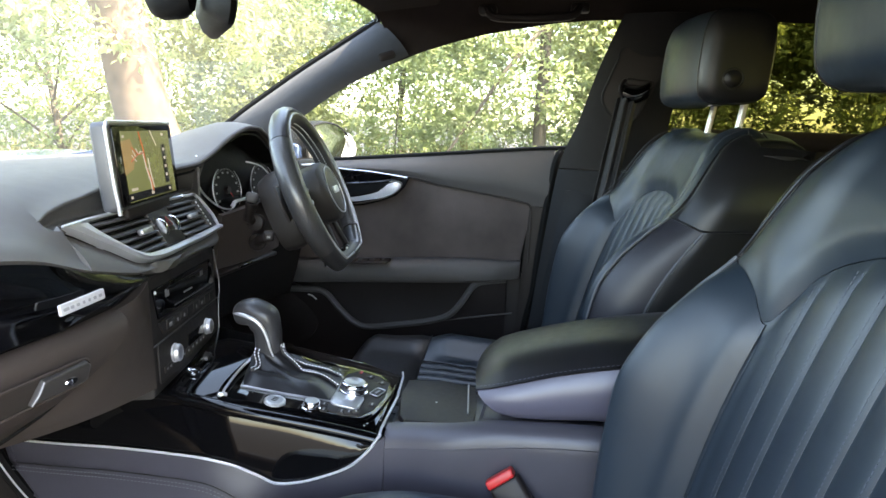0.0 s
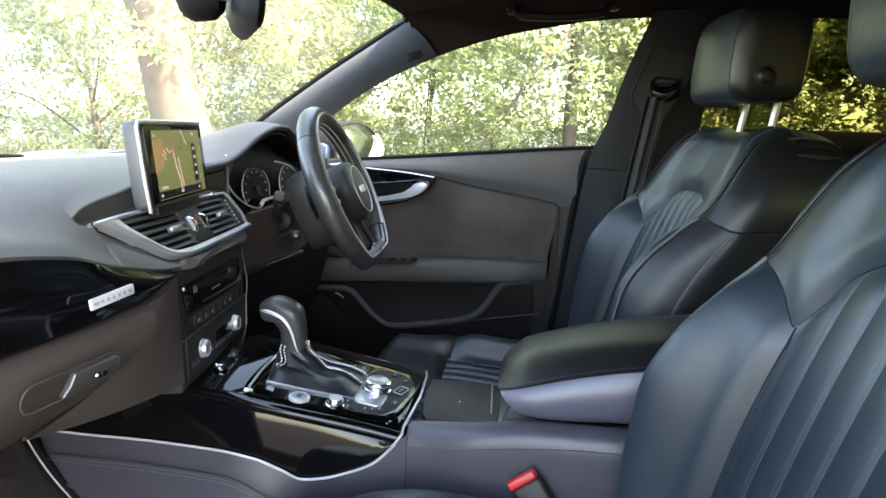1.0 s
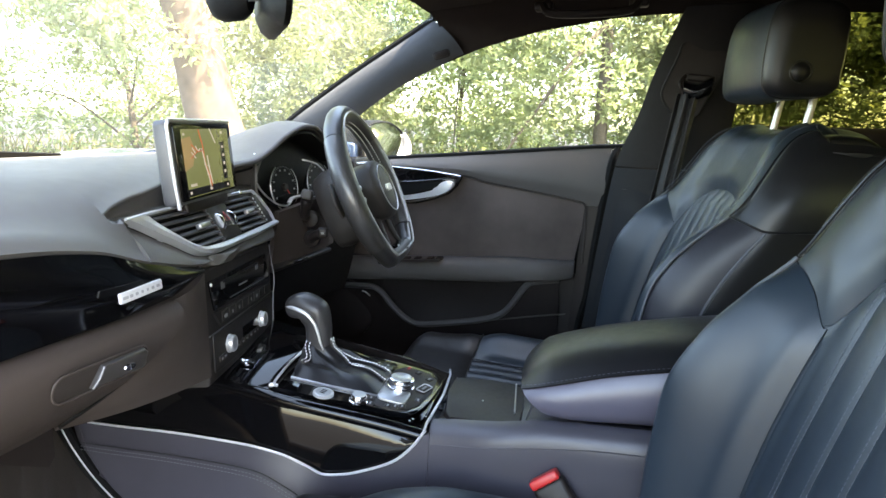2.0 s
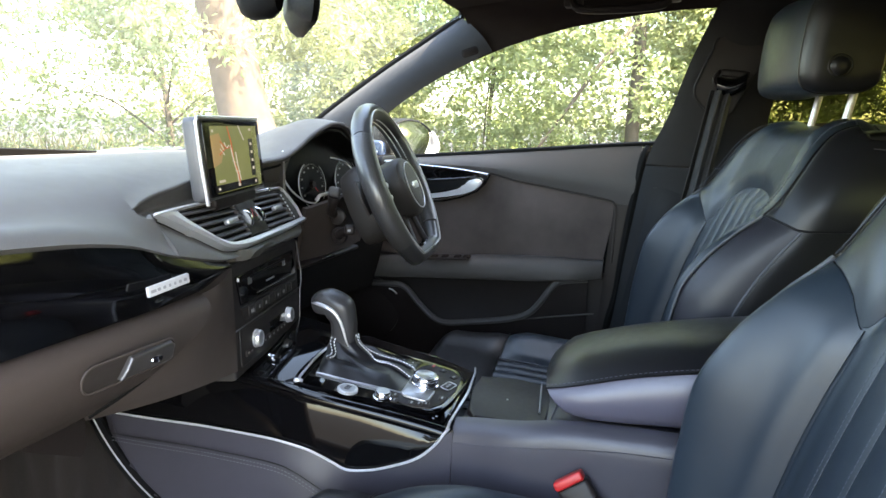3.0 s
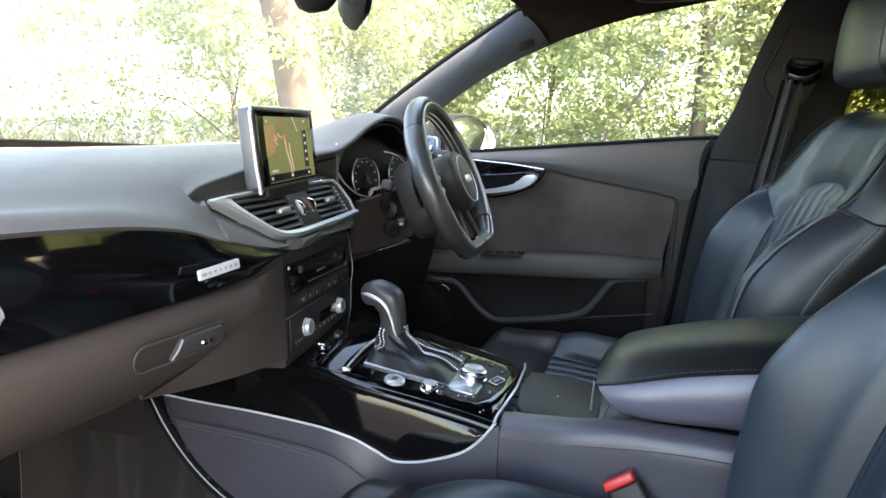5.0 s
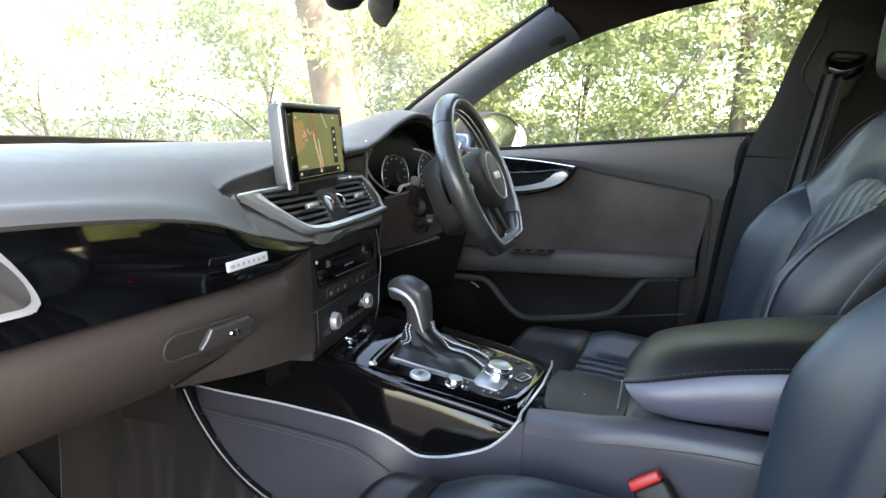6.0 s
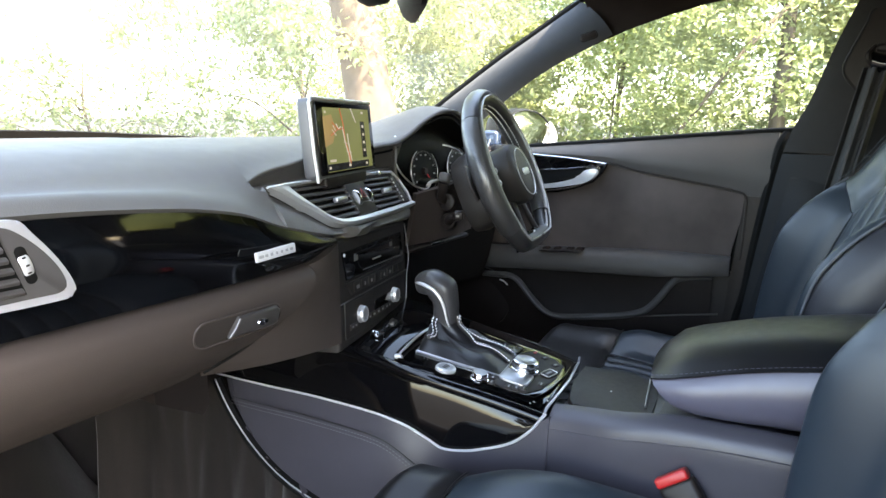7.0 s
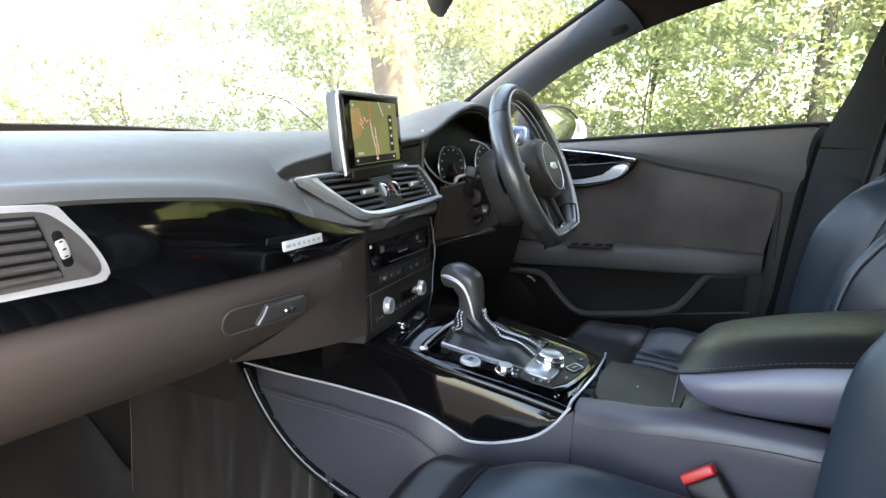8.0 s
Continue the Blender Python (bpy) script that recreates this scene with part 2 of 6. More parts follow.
def tube(path, r, seg=8, closed=False, bm=None, squash=1.0, up=None):
    P = [Vector(p) for p in path]
    k = len(P)
    rr = r if isinstance(r, (list, tuple)) else [r] * k
    tan = []
    for i in range(k):
        a = P[(i - 1) % k] if (closed or i > 0) else P[i]
        b = P[(i + 1) % k] if (closed or i < k - 1) else P[i]
        tan.append((b - a).normalized())
    ref = Vector(up) if up else (V(0, 0, 1) if abs(tan[0].z) < 0.9 else V(1, 0, 0))
    nrm = (ref - tan[0] * ref.dot(tan[0])).normalized()
    rings = []
    for i in range(k):
        base = Vector(up) if up else nrm
        nrm = (base - tan[i] * base.dot(tan[i])).normalized()
        bi = tan[i].cross(nrm)
        rings.append([P[i] + (nrm * math.cos(a) * rr[i] * squash + bi * math.sin(a) * rr[i]) for a in [2 * math.pi * q / seg for q in range(seg)]])
    if closed:
        rings.append(rings[0])
        return loft(rings, True, False, bm)
    return loft(rings, True, True, bm)


def sheet(F, nu, nv, thick=0.0, flip=False):
    bm = bmesh.new()
    P = [[Vector(F(i / nu, j / nv)) for j in range(nv + 1)] for i in range(nu + 1)]
    top = [[bm.verts.new(p) for p in row] for row in P]

    def q(a, b, c, d):
        bm.faces.new((a, b, c, d))

    for i in range(nu):
        for j in range(nv):
            q(top[i][j], top[i + 1][j], top[i + 1][j + 1], top[i][j + 1])
    if thick:
        low = []
        for i in range(nu + 1):
            row = []
            for j in range(nv + 1):
                a = P[min(i + 1, nu)][j] - P[max(i - 1, 0)][j]
                b = P[i][min(j + 1, nv)] - P[i][max(j - 1, 0)]
                n = a.cross(b)
                n = n.normalized() if n.length > 1e-12 else V(0, 0, 1)
                row.append(bm.verts.new(P[i][j] + n * (thick if flip else -thick)))
            low.append(row)
        for i in range(nu):
            for j in range(nv):
                q(low[i][j + 1], low[i + 1][j + 1], low[i + 1][j], low[i][j])
        for i in range(nu):
            q(top[i][0], low[i][0], low[i + 1][0], top[i + 1][0])
            q(top[i + 1][nv], low[i + 1][nv], low[i][nv], top[i][nv])
        for j in range(nv):
            q(top[0][j + 1], low[0][j + 1], low[0][j], top[0][j])
            q(top[nu][j], low[nu][j], low[nu][j + 1], top[nu][j + 1])
    return bm


def plate(outline, M, d, bev=0.002, z0=0.0, seg=2, bm=None):
    """A flat piece: outline in the plane of M, from z0 to z0 + d, with its front edge rounded."""
    b2 = bmesh.new()
    lo = [b2.verts.new((p[0], p[1], z0)) for p in outline]
    hi = [b2.verts.new((p[0], p[1], z0 + d)) for p in outline]
    k = len(lo)
    f = b2.faces.new(hi)
    b2.faces.new(lo[::-1])
    for i in range(k):
        j = (i + 1) % k
        b2.faces.new((lo[i], lo[j], hi[j], hi[i]))
    if bev:
        bmesh.ops.bevel(b2, geom=list(f.edges), offset=bev, segments=seg, affect="EDGES", profile=0.5, clamp_overlap=True)
    bmesh.ops.transform(b2, matrix=M, verts=b2.verts)
    return join(bm, b2)


def join(bm, b2):
    if bm is None:
        return b2
    me = bpy.data.meshes.new("tmp")
    b2.to_mesh(me)
    b2.free()
    bm.from_mesh(me)
    bpy.data.meshes.remove(me)
    return bm


def rbox(M, sx, sy, sz, bev=0.004, seg=3, bm=None):
    b2 = bmesh.new()
    bmesh.ops.create_cube(b2, size=1, matrix=Matrix.Diagonal((sx, sy, sz, 1)))
    if bev:
        bmesh.ops.bevel(b2, geom=list(b2.edges), offset=bev, segments=seg, affect="EDGES", profile=0.5, clamp_overlap=True)
    bmesh.ops.transform(b2, matrix=M, verts=b2.verts)
    return join(bm, b2)


def lathe(profile, M, seg=28, bm=None):
    rings = [[M @ V(r * math.cos(2 * math.pi * q / seg), r * math.sin(2 * math.pi * q / seg), z) for q in range(seg)] for r, z in profile]
    return join(bm, loft(rings))


def rrect(w, h, r, cx=0.0, cy=0.0, n=4):
    pts = []
    for sx, sy, a0 in ((1, 1, 0), (-1, 1, 90), (-1, -1, 180), (1, -1, 270)):
        for i in range(n + 1):
            a = radians(a0 + 90 * i / n)
            pts.append((cx + sx * (w / 2 - r) + r * math.cos(a), cy + sy * (h / 2 - r) + r * math.sin(a)))
    return pts


def frame_of(o, u, n):
    """Pose with local x along u and local z along n."""
    n = Vector(n).normalized()
    u = (Vector(u) - n * Vector(u).dot(n)).normalized()
    v = n.cross(u)
    return Matrix(((u.x, v.x, n.x, o[0]), (u.y, v.y, n.y, o[1]), (u.z, v.z, n.z, o[2]), (0, 0, 0, 1)))


def stitches(path, gap, length, r, bm=None, lift=(0, 0, 0)):
    """Thread dashes along a path."""
    P = [Vector(p) + Vector(lift) for p in path]
    bm = bm or bmesh.new()
    s, nxt = 0.0, 0.0
    for a, b in zip(P, P[1:]):
        d = (b - a).length
        while d > 0 and nxt < s + d:
            t = (nxt - s) / d
            p, w = a.lerp(b, t), (b - a).normalized()
            tube([p, p + w * length * 0.5, p + w * length], [r * 0.6, r, r * 0.6], 5, bm=bm)
            nxt += gap
        s += d
    return bm

# ---- outside: ground, meadow, trees ----
def ground_z(x, y):
    return 0.06 * noise.noise(V(x * 0.2, y * 0.2, 0)) + 0.25 * max(0, min(1, (math.hypot(x, y) - 6) / 20))


bm = bmesh.new()
N_RING, N_SEG = 22, 48
rows = []
for i in range(N_RING + 1):
    r = 0.4 + 1200 * (i / N_RING) ** 4
    rows.append([V(r * math.cos(2 * math.pi * j / N_SEG), r * math.sin(2 * math.pi * j / N_SEG), 0) for j in range(N_SEG)])
for row in rows:
    for p in row:
        p.z = ground_z(p.x, p.y)
loft(rows, True, False, bm)
bm.faces.new([v for v in list(bm.verts)[:N_SEG]][::-1])
tagged(part("ground", bm, GROUND), "sunlit dry earth and short grass round the parked car", "ground", kind="structure")


def leaf(verts, faces, p, d, up, L, W):
    """A folded leaf of six corners."""
    d = d.normalized()
    s = d.cross(up)
    s = s.normalized() if s.length > 1e-4 else V(1, 0, 0)
    n = s.cross(d)
    k = len(verts)
    verts += [p, p + d * L * 0.45 + s * W * 0.5 + n * W * 0.12, p + d * L, p + d * L * 0.45 - s * W * 0.5 + n * W * 0.12, p + d * L * 0.5 - n * W * 0.06]
    faces += [(k, k + 1, k + 4), (k + 1, k + 2, k + 4), (k + 2, k + 3, k + 4), (k + 3, k, k + 4)]


def leaf_mesh(name, verts, faces, material, parent, label=""):
    me = bpy.data.meshes.new(name)
    me.from_pydata([tuple(v) for v in verts], [], faces)
    me.materials.append(material)
    me.update()
    ob = new(name, me)
    if parent is not None:
        ob.parent = parent
        ob.matrix_parent_inverse = Matrix.Translation(-parent.location)
    if label:
        tagged(ob, label)
    return ob


def tree(name, base, height, girth, spread, crown_lo, crown_hi, n_clump, per, size, material, bark, label, lean=(0, 0), seed=1, hang=0.3, fork=0.45):
    rng = random.Random(seed)
    b = Vector(base)
    b.z = ground_z(b.x, b.y) - 0.05
    e = thing(name, b, label, "tree" if name.endswith("tree") else "shrub")
    top = b + V(lean[0], lean[1], height)
    path = [b.lerp(top, t) + V(rng.uniform(-1, 1), rng.uniform(-1, 1), 0) * 0.05 * height * (t > 0) * 0.3 for t in (0, 0.2, 0.4, 0.6, 0.8, 1)]
    path = cr(path, 4)
    k = len(path)
    part("trunk", tube(path, [girth * (1 - 0.75 * i / (k - 1)) * (1.25 if i == 0 else 1) for i in range(k)], 14), bark, e)
    tips = []
    for i in range(9):
        s = path[int(k * min(0.95, fork + 0.06 * i))]
        a = rng.uniform(0, 2 * math.pi)
        out = s + V(math.cos(a) * spread[0], math.sin(a) * spread[1], 0) * rng.uniform(0.5, 0.95) + V(0, 0, rng.uniform(0.1, 0.5) * (crown_hi - crown_lo))
        mid = s.lerp(out, 0.5) + V(0, 0, 0.12 * height)
        limb = cr([s, mid, out], 5)
        part("limb", tube(limb, [max(0.006, girth * 0.32 * (1 - q / len(limb))) for q in range(len(limb))], 7), bark, e)
        tips += limb[4:]
    verts, faces = [], []
    for c in range(n_clump):
        if rng.random() < 0.55:
            q = rng.choice(tips)
            q = q + V(rng.gauss(0, 0.3), rng.gauss(0, 0.3), rng.gauss(-0.1, 0.3))
        else:
            a, rad = rng.uniform(0, 2 * math.pi), math.sqrt(rng.random())
            q = V(b.x + lean[0] * 0.6 + spread[0] * rad * math.cos(a), b.y + lean[1] * 0.6 + spread[1] * rad * math.sin(a), rng.uniform(crown_lo, crown_hi))
        q.z = max(crown_lo, min(crown_hi, q.z))
        ax = V(rng.gauss(0, 1), rng.gauss(0, 1), -hang + rng.gauss(0, 0.4)).normalized()
        R = rng.uniform(0.10, 0.28)
        for i in range(per):
            p = q + ax * rng.uniform(-1, 1) * R * 1.6 + V(rng.gauss(0, 1), rng.gauss(0, 1), rng.gauss(0, 1)) * R * 0.42
            d = V(rng.gauss(0, 1), rng.gauss(0, 1), rng.gauss(-hang, 0.7))
            leaf(verts, faces, p, d, V(rng.gauss(0, 0.6), rng.gauss(0, 0.6), 1), size * rng.uniform(0.6, 1.3), size * rng.uniform(0.35, 0.65))
    tagged(leaf_mesh("crown", verts, faces, material, e), kind="stuff")
    return e


tree("willow_tree", (4.20, 3.83, 0), 5.5, 0.27, (1.9, 1.6), 1.62, 4.6, 380, 56, 0.088, LEAF_A, BARK, "old pale-barked willow tree with drooping green leaves", (-0.98, 1.27), 3, 0.8)
tree("roadside_tree", (7.8, 3.0, 0), 5.0, 0.013, (2.3, 2.0), 0.9, 4.4, 560, 52, 0.088, LEAF_A, TWIG, "leafy young green tree beside the lane", (0.2, -0.3), 5, 0.3)
near_tree = tree("roadside_tree", (7.3, 0.85, 0), 5.2, 0.10, (1.8, 1.8), 0.7, 4.2, 640, 52, 0.088, LEAF_A, TWIG, "dense green tree with low branches", (0.1, 0.3), 8, 0.3)
tree("hedge_shrub", (6.4, 4.4, 0), 2.6, 0.03, (1.8, 1.3), 0.5, 2.4, 520, 44, 0.075, LEAF_B, TWIG, "sunlit yellow-green hedge shrub in long grass", (0, 0), 11, 0.1, 0.2)
tree("hedge_shrub", (8.6, -1.6, 0), 4.2, 0.06, (2.6, 2.4), 0.3, 3.9, 1400, 44, 0.105, LEAF_B, TWIG, "broad dense yellow-green hedge shrub", (0, 0), 14, 0.1, 0.2)
tree("hedge_shrub", (6.8, -4.6, 0), 4.0, 0.06, (2.6, 2.2), 0.3, 3.8, 1400, 44, 0.105, LEAF_A, TWIG, "tall dark green hedge shrub by the lane", (0, 0), 17, 0.1, 0.2)
tree("hedge_shrub", (9.4, 5.6, 0), 3.6, 0.04, (2.6, 2.0), 0.4, 3.3, 480, 36, 0.09, LEAF_B, TWIG, "wide pale green hedge shrub beyond the grass", (0, 0), 21, 0.1, 0.2)
tree("hedge_shrub", (3.6, 8.2, 0), 2.0, 0.03, (2.2, 1.4), 0.3, 1.6, 130, 24, 0.09, LEAF_B, TWIG, "low sunlit shrub at the edge of the meadow", (0, 0), 25, 0.1, 0.2)
tree("hedge_shrub", (6.3, 7.2, 0), 2.8, 0.06, (2.2, 1.8), 0.4, 2.6, 360, 40, 0.085, LEAF_C, TWIG, "rounded green shrub behind the willow", (0, 0), 29, 0.1, 0.2)
tree("lane_tree", (2.6, 9.6, 0), 4.6, 0.03, (0.9, 0.9), 2.2, 3.2, 36, 18, 0.09, LEAF_A, TWIG, "thin young tree with sparse hanging twigs", (0.3, 0), 33, 0.5)

tree("hedge_shrub", (12.5, 4.2, 0), 4.6, 0.06, (3.2, 2.4), 0.2, 4.4, 560, 34, 0.14, LEAF_C, TWIG, "tall pale green hedge shrub at the far field edge", (0, 0), 51, 0.1, 0.2)
tree("hedge_shrub", (12.5, -0.6, 0), 4.6, 0.06, (3.0, 2.6), 0.2, 4.4, 560, 34, 0.14, LEAF_C, TWIG, "tall pale green hedge shrub at the far field edge", (0, 0), 53, 0.1, 0.2)

part("limb", tube(cr([(7.2, 0.75, 2.5), (6.5, 1.05, 2.05), (6.3, 1.30, 1.70), (6.3, 1.552, 1.326), (6.3, 1.935, 0.775), (6.3, 2.15, 0.45)], 5), [0.030 - 0.0007 * i for i in range(26)], 8), TWIG, near_tree)

rng = random.Random(4)
verts, faces = [], []
for i in range(9000):
    a, r = radians(rng.uniform(-25, 100)), rng.uniform(6.5, 15)
    x, y = r * math.cos(a), r * math.sin(a)
    z = ground_z(x, y)
    h = rng.uniform(0.35, 1.0) * (0.8 + 0.5 * noise.noise(V(x * 0.4, y * 0.4, 3)))
    w = rng.uniform(0.012, 0.03)
    s = V(rng.gauss(0, 1), rng.gauss(0, 1), 0).normalized()
    bend = V(rng.gauss(0, 0.25), rng.gauss(0, 0.25), 0) * h
    k = len(verts)
    b0 = V(x, y, z - 0.02)
    verts += [b0 - s * w, b0 + s * w, b0 + bend * 0.35 + V(0, 0, h * 0.6) + s * w * 0.7, b0 + bend * 0.35 + V(0, 0, h * 0.6) - s * w * 0.7, b0 + bend + V(0, 0, h)]
    faces += [(k, k + 1, k + 2, k + 3), (k + 3, k + 2, k + 4)]
tagged(leaf_mesh("long_grass", verts, faces, GRASS, None), "long dry yellow-green grass of the meadow", "grass", kind="stuff")

# ---- car body round the cabin ----


def ws_point(s, t):
    """Windscreen, s across from -1 to 1, t up from 0 to 1."""
    x0, x1 = 0.74 * s, 0.63 * s
    y0, z0 = 1.60 - 0.16 * s * s, 0.975
    y1, z1 = 1.0 - 0.05 * s * s, 1.325 - 0.03 * s * s
    bow = 0.05 * math.sin(math.pi * t)
    return V(x0 + (x1 - x0) * t, y0 + (y1 - y0) * t + bow * 0.4, z0 + (z1 - z0) * t + bow)


ws = part("windscreen", sheet(lambda u, v: ws_point(2 * u - 1, v), 16, 10, 0.005), SCREEN_GLASS)
ws.visible_shadow = False
tagged(ws, "clear raked windscreen of the car", "windscreen", kind="structure")

bonnet = part("bonnet", sheet(lambda u, v: V((2 * u - 1) * (0.80 - 0.06 * v), 1.66 - 0.16 * (2 * u - 1) ** 2 + v * 1.0, 0.968 - 0.02 * abs(2 * u - 1) ** 3 + 0.018 * math.exp(-((abs(2 * u - 1) - 0.62) / 0.1) ** 2) - 0.20 * v * v), 40, 12, 0.012), PAINT)
tagged(bonnet, "dark blue painted car bonnet beyond the windscreen", "bonnet", kind="structure")
cowl = part("cowl", sheet(lambda u, v: V((2 * u - 1) * 0.77, 1.575 - 0.16 * (2 * u - 1) ** 2 + v * 0.10, 0.960 + 0.004 * math.sin(v * math.pi)), 24, 3, 0.01), PLASTIC_D)
tagged(cowl, "black plastic cowl under the windscreen", "cowl", kind="structure")


def zr(y):
    """Lower edge of the roof rail above the side windows."""
    return interp([(-1.5, 1.14), (-0.7, 1.245), (0.0, 1.302), (0.41, 1.310), (0.50, 1.307), (0.58, 1.299), (0.66, 1.286), (0.72, 1.277), (0.78, 1.262), (0.84, 1.245), (0.90, 1.226), (0.98, 1.190)], y)


def roof_pt(u, v, lift=0.0):
    q = 2 * u - 1
    s = math.copysign(1 - (1 - abs(q)) ** 2, q)
    y = 0.995 - 0.055 * abs(s) ** 3 - v * 2.3
    ze = zr(y)
    f = 1 - abs(s) ** 16
    return V(0.718 * s, y, ze + (1.352 - 0.022 * max(0, y - 0.7) / 0.25 - 0.12 * max(0, -y) ** 2 - ze) * f + lift)


tagged(part("ceiling", sheet(lambda u, v: roof_pt(u, v), 40, 30, 0.02), HEADLINER), "dark brown-black cloth headliner of the car", "headliner", kind="structure")
roof_skin = part("roof", sheet(lambda u, v: roof_pt(u, v, 0.045) + V((2 * u - 1) * 0.05, 0, -0.03 * abs(2 * u - 1) ** 3), 24, 16, 0.012), PAINT)
tagged(roof_skin, "dark blue painted car roof panel", "roof", kind="structure")

# dark band along the foot of the windscreen
def frit_pt(u, v):
    x = -0.72 + 0.86 * u
    zt = interp([(-0.72, 1.009), (-0.36, 1.002), (-0.20, 0.999), (-0.04, 0.992), (0.14, 0.982)], x)
    return V(x, 1.545 - 0.16 * (x / 0.74) ** 2 - 0.5 * (zt - 0.97) * v, 0.970 + (zt - 0.970) * v)


tagged(part("windscreen_band", sheet(frit_pt, 30, 4, 0.004), CLUSTER), "black band along the foot of the windscreen", "seal", kind="structure")

# pillar beside the windscreen, with its cloth trim and airbag tab
low_edge = cr([(0.748, 1.44, 0.880), (0.730, 1.28, 1.000), (0.722, 1.187, 1.069), (0.720, 1.117, 1.118), (0.720, 1.043, 1.162), (0.720, 0.973, 1.195), (0.720, 0.899, 1.226)], 5)
top_edge = cr([(0.715, 1.60, 0.885), (0.690, 1.43, 1.003), (0.680, 1.345, 1.064), (0.680, 1.245, 1.131), (0.680, 1.150, 1.191), (0.680, 1.060, 1.244), (0.680, 0.966, 1.300)], 5)
rings = []
for a, b in zip(low_edge, top_edge):
    ring = []
    for k in range(13):
        t = k / 12
        bulge = math.sin(math.pi * t) ** 0.75
        ring.append(a.lerp(b, t) + V(-0.022, -0.012, 0.002) * bulge)
    ring += [b + V(0.030, 0.012, 0.010), a + V(0.034, 0.012, 0.004)]
    rings.append(ring)
pillar_rings = rings
pil = thing("front_pillar", (0.72, 1.2, 0.9), "grey-blue cloth-covered front pillar trim with an airbag tab", "pillar", kind="structure")
part("pillar_trim", loft(rings), PILLAR, pil)
tagged(part("windscreen_seal", tube([p + V(0.006, 0.004, 0.004) for p in top_edge] + [V(0.664, 0.962, 1.318), V(0.60, 0.984, 1.333), V(0.45, 1.000, 1.340), V(0.0, 1.010, 1.345)], 0.0085, 8), RUBBER), "thin black rubber seal along the windscreen", "seal", kind="structure")
tab = frame_of((0.6735, 0.942, 1.222), (0, 0.043, -0.015), (-0.88, -0.42, 0.1))
part("airbag_tab", plate(rrect(0.036, 0.014, 0.005), tab, 0.004, 0.0015), PLASTIC_D, pil, "small dark airbag tab")
part("tab_groove", plate(rrect(0.041, 0.019, 0.007), tab, 0.002, 0.0008), PILLAR_D, pil)

# sun visor and courtesy trim on the headliner
vis = thing("sun_visor", (0.42, 0.86, 1.30), "folded dark brown sun visor against the headliner", "sun visor")
part("visor_panel", rbox(pose(0.40, 0.862, 1.318, -7, 0, 4), 0.36, 0.155, 0.018, 0.008), HEADLINER, vis)
part("hinge_arm", tube([(0.63, 0.935, 1.322), (0.60, 0.938, 1.316), (0.22, 0.925, 1.316)], 0.005, 8), PLASTIC_D, vis)
gh = thing("grab_handle", (0.60, 0.60, 1.315), "folded black grab handle on the roof rail", "handle")
part("grip", tube(cr([(0.635, 0.70, 1.318), (0.62, 0.68, 1.300), (0.615, 0.60, 1.296), (0.62, 0.52, 1.302), (0.635, 0.50, 1.322)], 5), 0.009, 8), PLASTIC_D, gh)
part("socket", rbox(pose(0.645, 0.70, 1.318), 0.03, 0.04, 0.02, 0.006), PLASTIC_D, gh)
part("socket", rbox(pose(0.645, 0.50, 1.322), 0.03, 0.04, 0.02, 0.006), PLASTIC_D, gh)

# floor pan, firewall, tunnel side and sills
def smooth01(x):
    x = max(0.0, min(1.0, x))
    return x * x * (3 - 2 * x)


def floor_pt(u, v):
    x = -0.80 + 1.60 * u
    y = -1.5 + 3.0 * v
    z = 0.30 + 0.012 * noise.noise(V(x * 5, y * 5, 1))
    if y > 0.8 and x < -0.2:
        z += 0.022 * noise.noise(V(x * 17, y * 3.2, 5)) * min(1.0, (y - 0.8) * 5)
    if y > 1.30:
        z += 0.28 * ((y - 1.30) / 0.20) ** 1.3 * (smooth01((-x - 0.17) / 0.18) if x < 0 else 1.0)
    return V(x, y, z)


floor = part("floor", sheet(floor_pt, 40, 60, 0.02), CARPET)
tagged(floor, "dark worn carpet of the car footwell", "carpet", kind="structure")
tagged(part("wall_front", sheet(lambda u, v: V(-0.80 + 1.60 * u, 1.50 + 0.04 * math.sin(7 * u) * 0.3, 0.28 + 0.69 * v), 20, 14, 0.02), CARPET), "dark carpeted bulkhead behind the dashboard", "bulkhead", kind="structure")
tagged(part("wall_side", rbox(pose(0.86, -0.1, 0.42), 0.10, 3.2, 0.28, 0.03), PLASTIC_D), "black painted sill along the car side", "sill", kind="structure")
tagged(part("wall_outer", rbox(pose(-0.84, -0.1, 0.31), 0.08, 3.2, 0.12, 0.03), PLASTIC_D), "black painted sill in the open doorway", "sill", kind="structure")
tagged(part("wall_rear", sheet(lambda u, v: V(-0.78 + 1.56 * u, -1.05 - 0.25 * v, 0.32 + 0.73 * v), 8, 8, 0.04), LEATHER_D), "dark leather rear bench backrest", "bench", kind="structure")
rg = part("window_4", sheet(lambda u, v: V((2 * u - 1) * (0.62 - 0.04 * v), -2.1 + 0.75 * v, 0.98 + 0.22 * v), 8, 6, 0.005), TINT)
tagged(rg, "tinted sloping rear window", "window", kind="structure")
tagged(part("parcel_shelf", rbox(pose(0, -1.7, 0.99), 1.5, 0.85, 0.03, 0.01), HEADLINER), "black cloth parcel shelf", "shelf", kind="structure")

